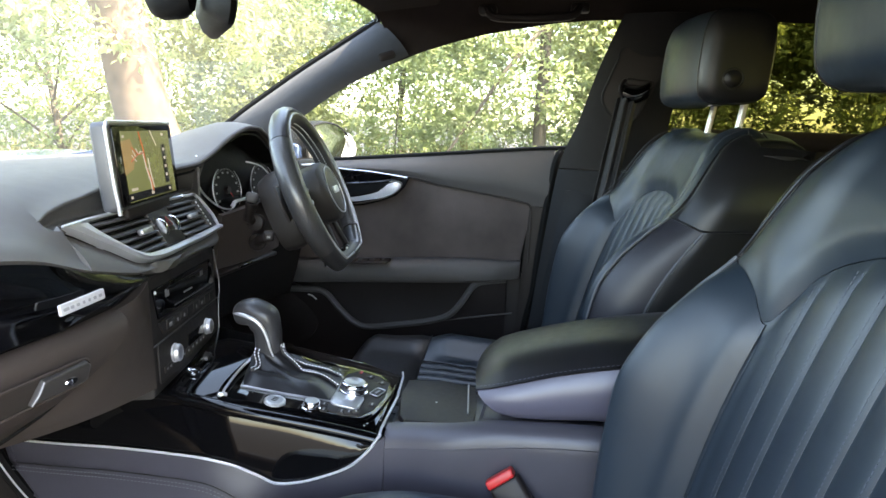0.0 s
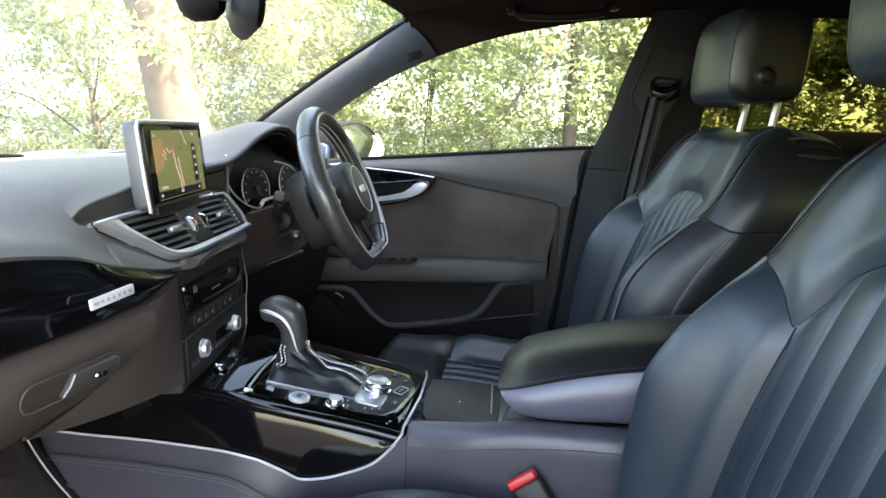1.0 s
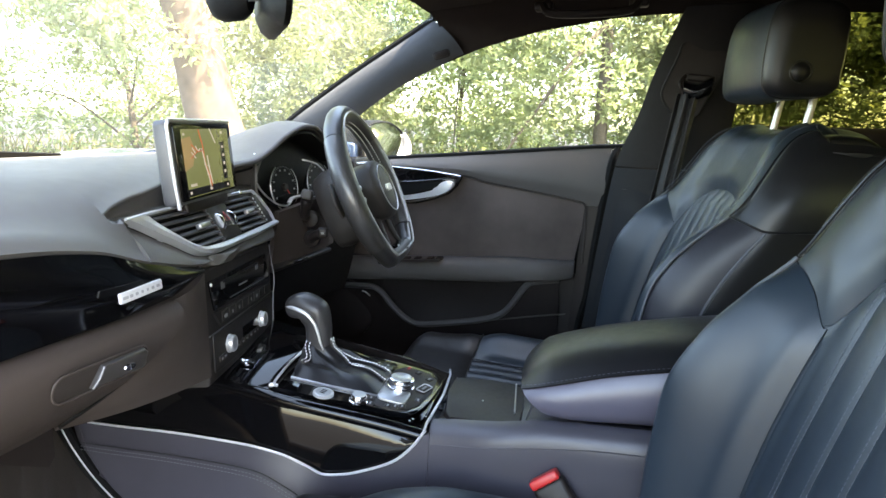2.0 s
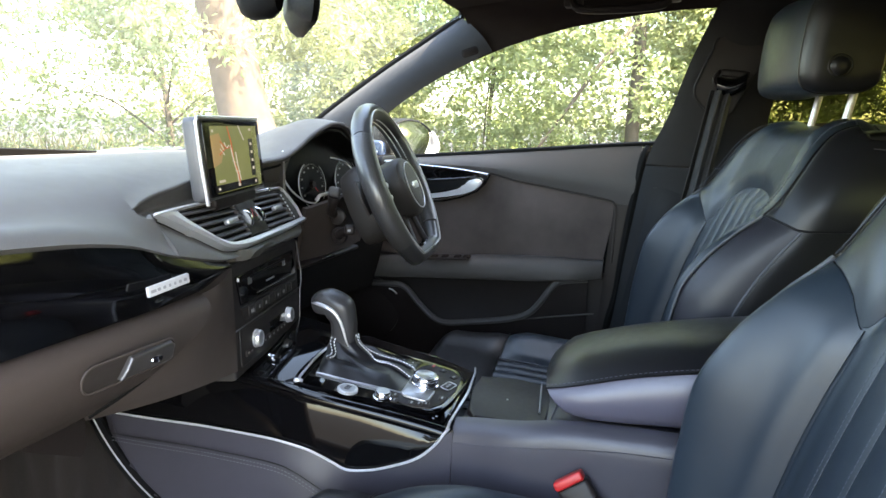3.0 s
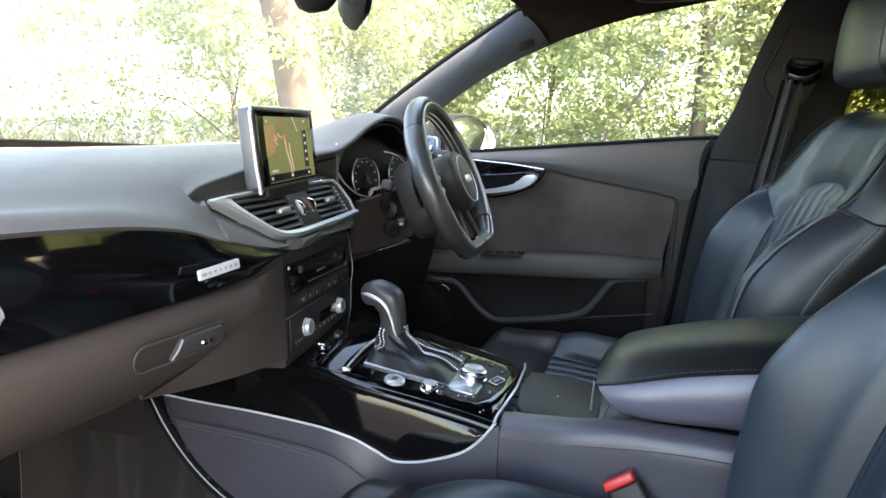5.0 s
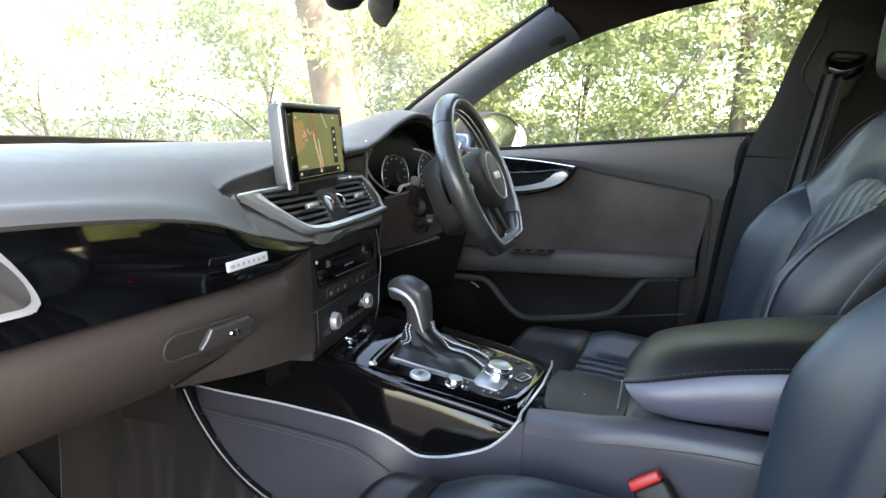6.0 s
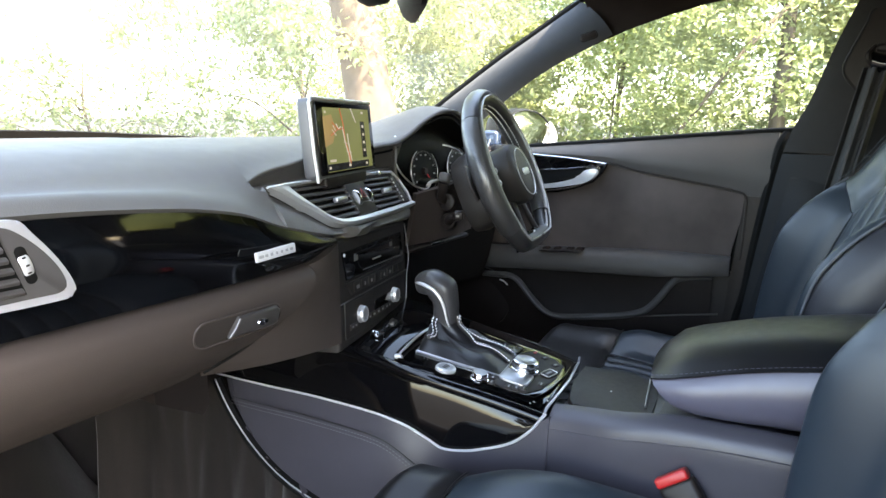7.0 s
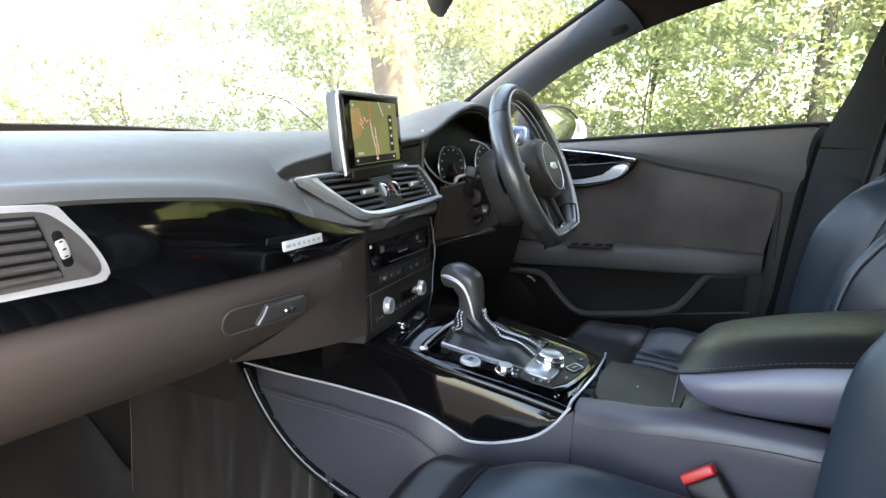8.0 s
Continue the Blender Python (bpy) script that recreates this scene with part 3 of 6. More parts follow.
# carpet of the tunnel side, creased and dusty
def tunnel_pt(u, v):
    y, z = 1.10 + 0.335 * u, 0.28 + 0.43 * v
    fold = 0.016 * noise.noise(V(y * 21, z * 2.6, 3)) + 0.008 * noise.noise(V(y * 44, z * 6, 9))
    return V(-0.098 - 0.060 * u * u - 0.085 * u ** 6 - 0.02 * (1 - v) ** 2 - fold, y, z)


tagged(part("wall_tunnel", sheet(tunnel_pt, 70, 30, 0.008), TUNNEL), "creased dusty brown carpet on the tunnel side", "carpet", kind="structure")

# near side: kick panel and windscreen pillar that close the footwell
kick = thing("near_kick_panel", (-0.80, 1.3, 0.32), "black footwell side panel and pillar at the open doorway", "panel", kind="structure")
part("kick_trim", rbox(pose(-0.815, 1.36, 0.63), 0.05, 0.50, 0.66, 0.02), PLASTIC_D, kick)
part("pillar_trim", loft([[V(-p.x - 0.012, p.y, p.z) for p in r] for r in pillar_rings]), PILLAR, kick)

# open near side door, swung out in front of the doorway
od = thing("door_4", (-0.84, 1.30, 0.40), "open front car door with dark inner panel", "car door", kind="structure")
OD = frame_of((-1.24, 1.52, 0.70), (-0.88, 0.48, 0), (-0.48, -0.88, 0))
part("inner_panel", rbox(OD @ pose(0, 0, 0.02), 0.98, 0.60, 0.05, 0.02), DOORTOP, od)
part("outer_skin", rbox(OD @ pose(0, 0, -0.06), 1.00, 0.66, 0.06, 0.02), PAINT, od, "dark blue outer skin")
part("armrest", rbox(OD @ pose(0.05, 0.02, 0.07), 0.70, 0.05, 0.07, 0.02), PLASTIC_D, od)


# floor mat in the near footwell
def mat_pt(u, v):
    x = -0.735 + 0.50 * u
    y = 0.90 + 0.46 * v
    p = floor_pt((x + 0.80) / 1.60, (y + 1.5) / 3.0)
    edge = min(1.0, 14 * min(u, 1 - u)) * min(1.0, 14 * min(v, 1 - v))
    return V(x, y, p.z + 0.003 + 0.011 * math.sin(edge * math.pi / 2) + 0.006 * noise.noise(V(x * 9, y * 5, 7)) * edge)


fm = part("floor_mat", sheet(mat_pt, 50, 46, 0.004), MATC)
tagged(fm, "worn dark brown carpet mat on the footwell floor", "floor mat")

# ---- driver's door ----
door = thing("door_1", (0.80, 0.9, 0.45), "closed black car door with suede panel and chrome handle", "car door", kind="structure")
DM = frame_of((0.77, 0, 0), (0, -1, 0), (-1, 0, 0))


def yz(pts):
    """Points as (y, z) on the door turned into the door's own plane."""
    return [(-p[0], p[1]) for p in pts]


def belt_z(y):
    return interp([(0.4, 1.022), (0.525, 1.016), (0.8, 0.992), (1.09, 0.966), (1.5, 0.935)], y)


SUEDE_TOP = [(0.55, 0.868), (0.61, 0.882), (0.70, 0.897), (0.83, 0.916), (0.917, 0.932), (1.1, 0.940), (1.5, 0.90)]


# upper roll of the door, crowned towards the cabin
def upper_pt(u, v):
    y = 0.538 + u * (1.52 - 0.538)
    zt = belt_z(y)
    zb = interp(SUEDE_TOP, y)
    y = y + 0.012 * v * (1 - u)
    z = zt + (zb - zt) * v
    x = 0.800 - 0.036 * math.sin(min(1, v * 1.25) * math.pi / 2) + 0.010 * max(0, v - 0.7) / 0.3
    return V(x, y, z)


part("upper_panel", sheet(upper_pt, 30, 10, 0.015), DOORTOP, door, "dark grey grained upper panel")


def insert_pt(u, v):
    zt = interp(SUEDE_TOP, 0.59 + u * 0.9)
    y = 0.585 + u * 0.9 + 0.03 * v * (1 - u)
    z = zt - 0.004 + (0.70 - zt) * v
    return V(0.777 - 0.004 * math.sin(math.pi * v), y, z)


part("door_skin", sheet(lambda u, v: V(0.845 - 0.01 * v + 0.02 * math.sin(math.pi * v), 0.30 + 1.25 * u, 0.36 + (belt_z(0.30 + 1.25 * u) - 0.375) * v), 16, 8, 0.01), PAINT, door, "dark blue outer skin")
part("suede_panel", sheet(insert_pt, 24, 14, 0.012), SUEDE, door, "dark brown suede panel")
part("insert_piping", tube(cr([(0.772, 1.3, 0.925), (0.770, 1.05, 0.936), (0.770, 0.911, 0.931), (0.770, 0.83, 0.915), (0.770, 0.70, 0.896), (0.770, 0.615, 0.882), (0.770, 0.589, 0.868), (0.770, 0.586, 0.806), (0.770, 0.587, 0.726)], 6), 0.0028, 6), PLASTIC_D, door)


def edge_pt(u, v):
    y = 0.546 + 0.032 * v + u * (0.045 - 0.01 * v)
    return V(0.773 - 0.003 * math.sin(math.pi * u), y, 0.872 - 0.34 * v)


part("rear_panel", sheet(edge_pt, 4, 12, 0.02), PLASTIC_D, door)

# arm rest with a rolled lip
arm_rings = []
for i in range(25):
    t = i / 24
    y = 0.606 + 0.92 * t
    zc = 0.709 - 0.075 * t ** 1.15
    reach = 0.062 * min(1, (t * 12 + 0.12)) ** 0.5 * (1 - 0.25 * t)
    h = 0.022 + 0.008 * smooth01(t * 5)
    ring = []
    for a in range(14):
        q = 2 * math.pi * a / 14
        c, s = math.cos(q), math.sin(q)
        ring.append(V(0.775 - reach * 0.5 - reach * 0.55 * math.copysign(abs(c) ** 0.7, c), y, zc + h * math.copysign(abs(s) ** 0.7, s) - 0.006 * c))
    arm_rings.append(ring)
part("armrest", loft(arm_rings), DOORTOP, door, "padded black armrest")
sw = part("switch_panel", rbox(pose(0.728, 1.00, 0.7075, -5, -4, 0), 0.035, 0.11, 0.005, 0.002), PLASTIC_D, door, "black switch panel")
for y in (1.03, 1.00, 0.965, 0.94):
    part("window_switch", rbox(pose(0.728, y + 0.01, 0.7105 - 0.09 * (y - 0.99), -5, -4, 0), 0.018, 0.018, 0.007, 0.003), HEADLINER, sw)
part("lock_pin", lathe([(0.002, -0.02), (0.0055, -0.018), (0.0055, 0.006), (0.004, 0.009), (0.001, 0.0095)], pose(0.728, 1.120, 0.702), 14), CHROME, door, "bright lock pin")


# lower panel with the map pocket and speaker
def lower_pt(u, v):
    y = 0.598 + u * 0.95
    zt = 0.690 - 0.05 * u ** 1.5
    z = zt + (0.36 - zt) * v
    return V(0.79 - 0.012 * v + 0.02 * math.exp(-((y - 0.9) / 0.18) ** 2) * math.sin(math.pi * min(1, v * 1.6)), y + 0.02 * v * (1 - u), z)


part("lower_panel", sheet(lower_pt, 24, 16, 0.015), PLASTIC_D, door, "black lower panel")
lip = cr([(0.745, 1.24, 0.610), (0.739, 1.176, 0.615), (0.737, 1.145, 0.616), (0.737, 1.118, 0.604), (0.737, 1.086, 0.570), (0.737, 1.045, 0.536), (0.737, 1.005, 0.525), (0.737, 0.926, 0.538), (0.737, 0.834, 0.558), (0.737, 0.781, 0.580), (0.738, 0.750, 0.616), (0.742, 0.724, 0.657), (0.748, 0.70, 0.672), (0.757, 0.64, 0.681)], 6)
part("pocket_lip", tube(lip, 0.0085, 8, squash=1.0), DOORTOP, door, "rounded rim of the map pocket")


def pocket_pt(u, v):
    p = lip[int(round(u * (len(lip) - 1)))]
    return V(p.x + 0.004 + 0.03 * v, p.y, p.z - 0.002 + (0.40 - p.z) * v)


part("pocket_front", sheet(pocket_pt, len(lip) - 1, 8, 0.012, True), PLASTIC_D, door)
part("sill_line", tube(cr([(0.742, 0.82, 0.556), (0.750, 0.72, 0.575), (0.762, 0.62, 0.592)], 6), 0.0022, 6), DOORTOP, door)
sp = part("speaker_grille", lathe([(0.001, 0.006), (0.05, 0.006), (0.082, 0.002), (0.088, 0.0), (0.088, -0.01), (0.001, -0.01)], frame_of((0.755, 1.24, 0.535), (0, 1, 0), (-1, 0, 0)), 30), PLASTIC_D, door, "round speaker grille")
part("speaker_trim", tube(cr([(0.728, 1.172, 0.603), (0.728, 1.160, 0.600), (0.728, 1.148, 0.591)], 4), 0.0022, 6), ALU, door, "thin bright speaker trim")


# chrome handle set in a dark triangular bezel
hb = part("handle_bezel", plate(yz([(0.905, 0.928), (0.917, 0.904), (0.940, 0.881), (0.983, 0.863), (1.03, 0.850), (1.13, 0.842), (1.20, 0.870), (1.20, 0.952), (1.085, 0.944), (1.0, 0.939)]), DM, 0.010, 0.003), PIANO, door, "gloss black handle bezel")
part("bezel_trim", tube(cr([(0.757, 1.22, 0.953), (0.757, 1.085, 0.944), (0.757, 1.0, 0.939), (0.757, 0.908, 0.929)], 6), 0.0026, 6), CHROME, hb, "bright bezel trim")
lever_o = cr([(*p, 0) for p in yz([(0.958, 0.911), (0.937, 0.9165), (0.926, 0.911), (0.929, 0.900), (0.954, 0.882), (1.000, 0.8695), (1.06, 0.860), (1.15, 0.853), (1.15, 0.863), (1.06, 0.871), (1.000, 0.8845), (0.974, 0.895)])], 3, True)
part("handle", plate([(p.x, p.y) for p in lever_o], DM, 0.014, 0.004, z0=0.010, seg=3), HANDLE, hb, "broad satin chrome pull handle")
part("handle_recess", plate(yz([(0.955, 0.914), (0.99, 0.890), (1.05, 0.876), (1.14, 0.868), (1.14, 0.915), (1.06, 0.9085)]), DM, 0.0014, 0, z0=0.0098), RUBBER, hb)
part("handle_surround", tube(cr([(0.757, 1.15, 0.905), (0.757, 1.061, 0.908), (0.757, 1.0, 0.9135), (0.756, 0.952, 0.9195), (0.756, 0.927, 0.9195), (0.756, 0.923, 0.909), (0.756, 0.938, 0.890), (0.756, 0.970, 0.874), (0.756, 1.01, 0.862), (0.756, 1.06, 0.853), (0.757, 1.14, 0.846)], 5), 0.0020, 6), CHROME, hb)

# window glass and seals
wg = part("window_1", sheet(lambda u, v: V(0.815 - 0.085 * v, 0.37 + 1.15 * u, belt_z(0.37 + 1.15 * u) - 0.02 + (zr(min(0.98, 0.37 + 1.15 * u)) + 0.02 - belt_z(0.37 + 1.15 * u) + 0.02) * v), 20, 6, 0.004), GLASS)
wg.visible_shadow = False
tagged(wg, "clear frameless side window, fully closed", "window", kind="structure")
tagged(part("window_seal", tube([(0.803, y, belt_z(y) + 0.003) for y in [0.51 + 0.05 * i for i in range(20)]], 0.006, 6), RUBBER), "black rubber seal along the window ledge", "seal", kind="structure")

# door gap seal
gap = cr([(0.792, 0.522, 1.012), (0.780, 0.534, 0.98), (0.774, 0.549, 0.873), (0.774, 0.562, 0.755), (0.774, 0.571, 0.646), (0.776, 0.588, 0.56), (0.78, 0.605, 0.40)], 6)
tagged(part("door_seal", tube(gap, 0.010, 8), RUBBER), "thick black rubber door seal", "seal", kind="structure")

# added plate, blocks sunlight that leaks through the gap beside the pillar
tagged(part("gap_light_block", rbox(pose(0.822, 0.54, 0.66), 0.012, 0.30, 0.70, 0.004), RUBBER), "black plate added behind the door gap to stop light", "seal", kind="structure")

# ---- centre side pillar and belt ----
bp = thing("centre_pillar", (0.76, 0.4, 0.32), "dark grey centre pillar trim with a belt guide recess", "pillar", kind="structure")


def bpil(u, v):
    z = 0.32 + v * 1.0
    yf = interp([(0.32, 0.60), (0.60, 0.572), (0.86, 0.542), (0.97, 0.526), (1.01, 0.516), (1.08, 0.487), (1.18, 0.457), (1.25, 0.432), (1.32, 0.403)], z)
    yb = interp([(0.32, 0.25), (0.85, 0.285), (1.06, 0.282), (1.25, 0.255), (1.32, 0.25)], z)
    x = interp([(0.32, 0.775), (0.6, 0.755), (0.97, 0.752), (1.25, 0.715), (1.32, 0.700)], z)
    return V(x - 0.018 * math.sin(math.pi * u) ** 0.7, yf + (yb - yf) * u, z)


part("upper_trim", sheet(lambda u, v: bpil(u, 0.653 + 0.347 * v), 14, 16, 0.03), PILLAR_D, bp, "dark brown upper pillar trim")
part("lower_trim", sheet(lambda u, v: bpil(u, 0.65 * v) + V(-0.004, 0, 0), 14, 20, 0.03), DOORLOW, bp, "grey lower pillar trim")
part("trim_bulge", sheet(lambda u, v: V(0.735 - 0.022 * math.sin(math.pi * u) * math.sin(math.pi * v) ** 0.6, 0.565 - 0.105 * u - 0.06 * v, 0.56 + 0.36 * v), 8, 12, 0.02), DOORLOW, bp)
slot_line = cr([(0.704, 0.398, 1.246), (0.703, 0.408, 1.222), (0.702, 0.417, 1.199), (0.701, 0.428, 1.170), (0.700, 0.437, 1.141), (0.701, 0.429, 1.118), (0.702, 0.408, 1.097), (0.703, 0.380, 1.089), (0.703, 0.359, 1.095), (0.701, 0.346, 1.126), (0.701, 0.317, 1.183), (0.704, 0.305, 1.215), (0.706, 0.345, 1.243)], 4, True)
part("belt_slot", loft([[p + V(-0.0035, 0, 0) for p in slot_line], [p.lerp(V(0.702, 0.365, 1.165), 0.10) + V(-0.0005, 0, 0) for p in slot_line], [p.lerp(V(0.702, 0.365, 1.165), 0.22) + V(0.004, 0, 0) for p in slot_line]]), PLASTIC_D, bp, "recess of the belt guide")
part("slot_rim", tube([p + V(-0.002, 0, 0) for p in slot_line[:40]], 0.0032, 6), PILLAR_D, bp, "raised lip of the recess")
sb = thing("seat_belt", (0.70, 0.40, 0.6), "dark grey webbing seat belt hanging from its guide", "seat belt")


def strap(u, v):
    z = 1.138 - v * 0.563
    y = 0.383 + 0.084 * v + 0.047 * (u - 0.5) * (1 + 0.15 * v)
    return V(0.686 - 0.03 * v + 0.006 * math.cos(u * 16.0), y, z)


part("webbing", sheet(strap, 40, 16, 0.0025), BELT, sb)
part("belt_fold", sheet(lambda u, v: strap(u * 0.5 + 0.3, v) + V(-0.006, 0, 0), 6, 16, 0.0025), BELT, sb)
def guide_pt(u, v):
    a = radians(-70 + 190 * v)
    return V(0.690 - 0.013 * math.cos(a), 0.394 - 0.056 * u, 1.150 - 0.010 * math.sin(math.pi * u) + 0.006 * u + 0.018 * math.sin(a))


part("guide_bar", sheet(guide_pt, 14, 12, 0.004), PIANO, sb, "glossy black belt guide")
part("guide_cheek", tube(cr([(0.691, 0.391, 1.177), (0.684, 0.398, 1.168), (0.681, 0.401, 1.158), (0.683, 0.395, 1.145), (0.686, 0.384, 1.134), (0.690, 0.370, 1.127)], 4), 0.0042, 8), PLASTIC_D, sb, "black rounded cheek of the guide")
part("guide_slide", rbox(pose(0.698, 0.360, 1.172, 6, 0, 0), 0.012, 0.058, 0.016, 0.005), PLASTIC_D, sb)

# ---- rear side: door panel, window, quarter trim ----
rd = thing("door_2", (0.80, -0.35, 0.45), "closed rear car door seen past the seats", "car door", kind="structure")
part("rear_door_panel", sheet(lambda u, v: V(0.775 - 0.03 * math.sin(math.pi * min(1, v * 2)) * (v < 0.5), 0.27 - 1.35 * u, 1.045 - 0.65 * v), 16, 10, 0.03, True), PLASTIC_D, rd)
part("rear_ledge", tube([(0.775, 0.27 - 0.1 * i, 1.054) for i in range(14)], 0.022, 10), HEADLINER, rd)
g2 = part("window_2", sheet(lambda u, v: V(0.80 - 0.085 * v, 0.30 - 1.3 * u, 1.03 + (zr(0.30 - 1.3 * u) + 0.02 - 1.03) * v), 14, 4, 0.004), TINT)
tagged(g2, "dark privacy-tinted rear side window", "window", kind="structure")
tagged(part("quarter_trim", sheet(lambda u, v: V(0.74 - 0.06 * v, -0.95 - 0.5 * u + 0.1 * v, 1.0 + 0.25 * v), 6, 6, 0.04, True), HEADLINER), "dark cloth trim of the rear quarter", "pillar", kind="structure")

# ---- near side behind the open doorway ----
ld3 = thing("door_3", (-0.82, -0.35, 0.45), "closed rear car door on the near side", "car door", kind="structure")
part("rear_door_panel", sheet(lambda u, v: V(-0.775 + 0.03 * math.sin(math.pi * min(1, v * 2)) * (v < 0.5), 0.06 - 1.35 * u, 1.035 - 0.70 * v), 16, 10, 0.03, True), DOORTOP, ld3)
part("rear_ledge", tube([(-0.775, 0.06 - 0.1 * i, 1.032) for i in range(14)], 0.016, 8), PLASTIC_D, ld3)
g3 = part("window_3", sheet(lambda u, v: V(-0.80 + 0.085 * v, 0.06 - 1.3 * u, 1.01 + (zr(0.06 - 1.3 * u) + 0.02 - 1.01) * v), 14, 4, 0.004), TINT)
tagged(g3, "dark privacy-tinted near side rear window", "window", kind="structure")
lp = thing("pillar_near", (-0.77, 0.13, 0.32), "dark grey centre pillar of the open doorway", "pillar", kind="structure")
part("pillar_trim", loft([[V(x + 0.07 * k, y, 0.30 + 1.03 * k) for x, y in ((-0.80, 0.05), (-0.80, 0.235), (-0.78, 0.25), (-0.745, 0.20), (-0.745, 0.06))] for k in [q / 8 for q in range(9)]]), PILLAR_D, lp)

# ---- wing mirror outside ----
wm = thing("wing_mirror", (0.95, 1.18, 0.97), "door mirror with bright silver rim outside the window", "mirror")
MM = frame_of((1.000, 1.215, 1.006), (1, 0.10, 0), (-0.10, -1, -0.05))
face_o = [(-0.145, -0.046), (-0.150, 0.010), (-0.125, 0.045), (-0.060, 0.058), (0.020, 0.053), (0.090, 0.028), (0.128, -0.006), (0.130, -0.036), (0.095, -0.054), (0.0, -0.060), (-0.09, -0.058)]
fo = cr([(*p, 0) for p in face_o], 4, True)
rings = []
for dz, sc in [(0.002, 0.93), (0.008, 0.97), (0.006, 1.02), (-0.012, 1.05), (-0.05, 1.0), (-0.09, 0.75), (-0.115, 0.35)]:
    rings.append([MM @ V(p.x * sc, p.y * sc, dz) for p in fo])
part("shell", loft(rings), CLUSTER, wm, "black mirror shell")
cap = [p for p in fo if p.x > 0.055 and p.y < 0.022]
cap.sort(key=lambda p: math.atan2(p.y + 0.01, p.x))
part("lower_cap", tube([MM @ V(p.x * 1.005, p.y * 1.005, 0.004) for p in cap], [0.008 + 0.009 * math.sin(math.pi * i / (len(cap) - 1)) for i in range(len(cap))], 10), ALU, wm, "bright silver lower cap")
part("mirror_face", plate([(p.x * 0.92, p.y * 0.92) for p in fo], MM, 0.004, 0.001), MIRROR, wm, "reflecting mirror glass")
part("foot", rbox(pose(0.845, 1.265, 0.975, 0, 8, 12), 0.09, 0.05, 0.05, 0.012), PAINT, wm, "dark blue mirror foot")

# ---- inside mirror ----
rm = thing("rear_view_mirror", (0.02, 1.05, 1.19), "frameless black rear-view mirror on its sensor pod", "mirror")
rings = []
for k, (y, sx, sz) in enumerate([(1.10, 0.012, 0.02), (1.09, 0.020, 0.036), (1.075, 0.024, 0.042), (1.045, 0.022, 0.040), (1.03, 0.012, 0.03)]):
    rings.append([V(0.030 + p[0] * sx, y, 1.238 + p[1] * sz) for p in rrect(2, 2, 0.9, n=4)])
part("sensor_pod", loft(rings), CLUSTER, rm, "rounded sensor pod")
part("ball_joint", tube([(0.025, 1.03, 1.235), (0.045, 1.015, 1.235), (0.058, 1.0, 1.232)], [0.012, 0.009, 0.012], 10), ALU, rm, "bright ball joint")
IM = frame_of((0.072, 1.005, 1.229), (0.77, 0.64, -0.02), (0.64, -0.77, -0.04))
rings = []
for dz, sc in [(0.0, 1.0), (-0.008, 1.02), (-0.022, 0.86), (-0.034, 0.5)]:
    rings.append([IM @ V(p[0] * sc, p[1] * sc, dz) for p in rrect(0.205, 0.088, 0.034, n=5)])
part("housing", loft(rings), CLUSTER, rm, "glossy black housing")
part("mirror_face", plate(rrect(0.200, 0.082, 0.032, n=5), IM, 0.002, 0.001), MIRROR, rm, "reflecting mirror glass")

# ---- dashboard ----
dash = thing("dashboard", (0, 1.25, 0.60), "dark grey soft-touch dashboard with piano-black inlay", "dashboard")


SF = frame_of((0, 1.032, 0.84), (1, 0.29, 0), (0.29, -1, 0.05)) @ pose(0, 0, 0, 0, 0, -3.5)


def smooth(a, b, x):
    t = max(0.0, min(1.0, (x - a) / (b - a)))
    return t * t * (3 - 2 * t)


def lip_z(x):
    return interp([(-0.76, 0.953), (-0.54, 0.950), (-0.41, 0.941), (-0.34, 0.929), (-0.28, 0.908), (-0.20, 0.886), (-0.13, 0.872)], x)


def face_y(x):
    return interp([(-0.76, 0.962), (-0.45, 0.957), (-0.33, 0.957), (-0.26, 0.963), (-0.20, 0.974), (-0.13, 0.993)], x)


def top_prof(x):
    return (1.61 - 0.16 * (x / 0.76) ** 2, 0.958), (1.40, 0.989), (1.24, 0.997)


def pad_left(u, v):
    """Pad in front of the passenger, from the windscreen down to the inlay."""
    x = -0.76 + 0.498 * u
    pr = [*top_prof(x), (1.11, 0.990), (1.045, 0.976), (1.005, 0.962 - 0.32 * (0.95 - lip_z(x))), (face_y(x) + 0.017, lip_z(x) + 0.0125), (face_y(x), lip_z(x))]
    c = cr([(x, *p) for p in pr], 6)
    p = c[int(round(v * (len(c) - 1)))]
    if x > -0.272 and p.y > brow_y(x) - 0.010:
        p = V(p.x, p.y, min(p.z, 0.938))
    return p


def brow_y(x):
    return interp([(-0.30, 1.0), (-0.275, 1.012), (-0.255, 1.022), (-0.22, 1.034), (-0.182, 1.044), (-0.134, 1.060), (-0.05, 1.095), (0.05, 1.13), (0.2, 1.17)], x)


def pad_height(y):
    return interp([(0.99, 0.951), (1.005, 0.959), (1.045, 0.975), (1.11, 0.990), (1.24, 0.997), (1.40, 0.989), (1.61, 0.958)], y)


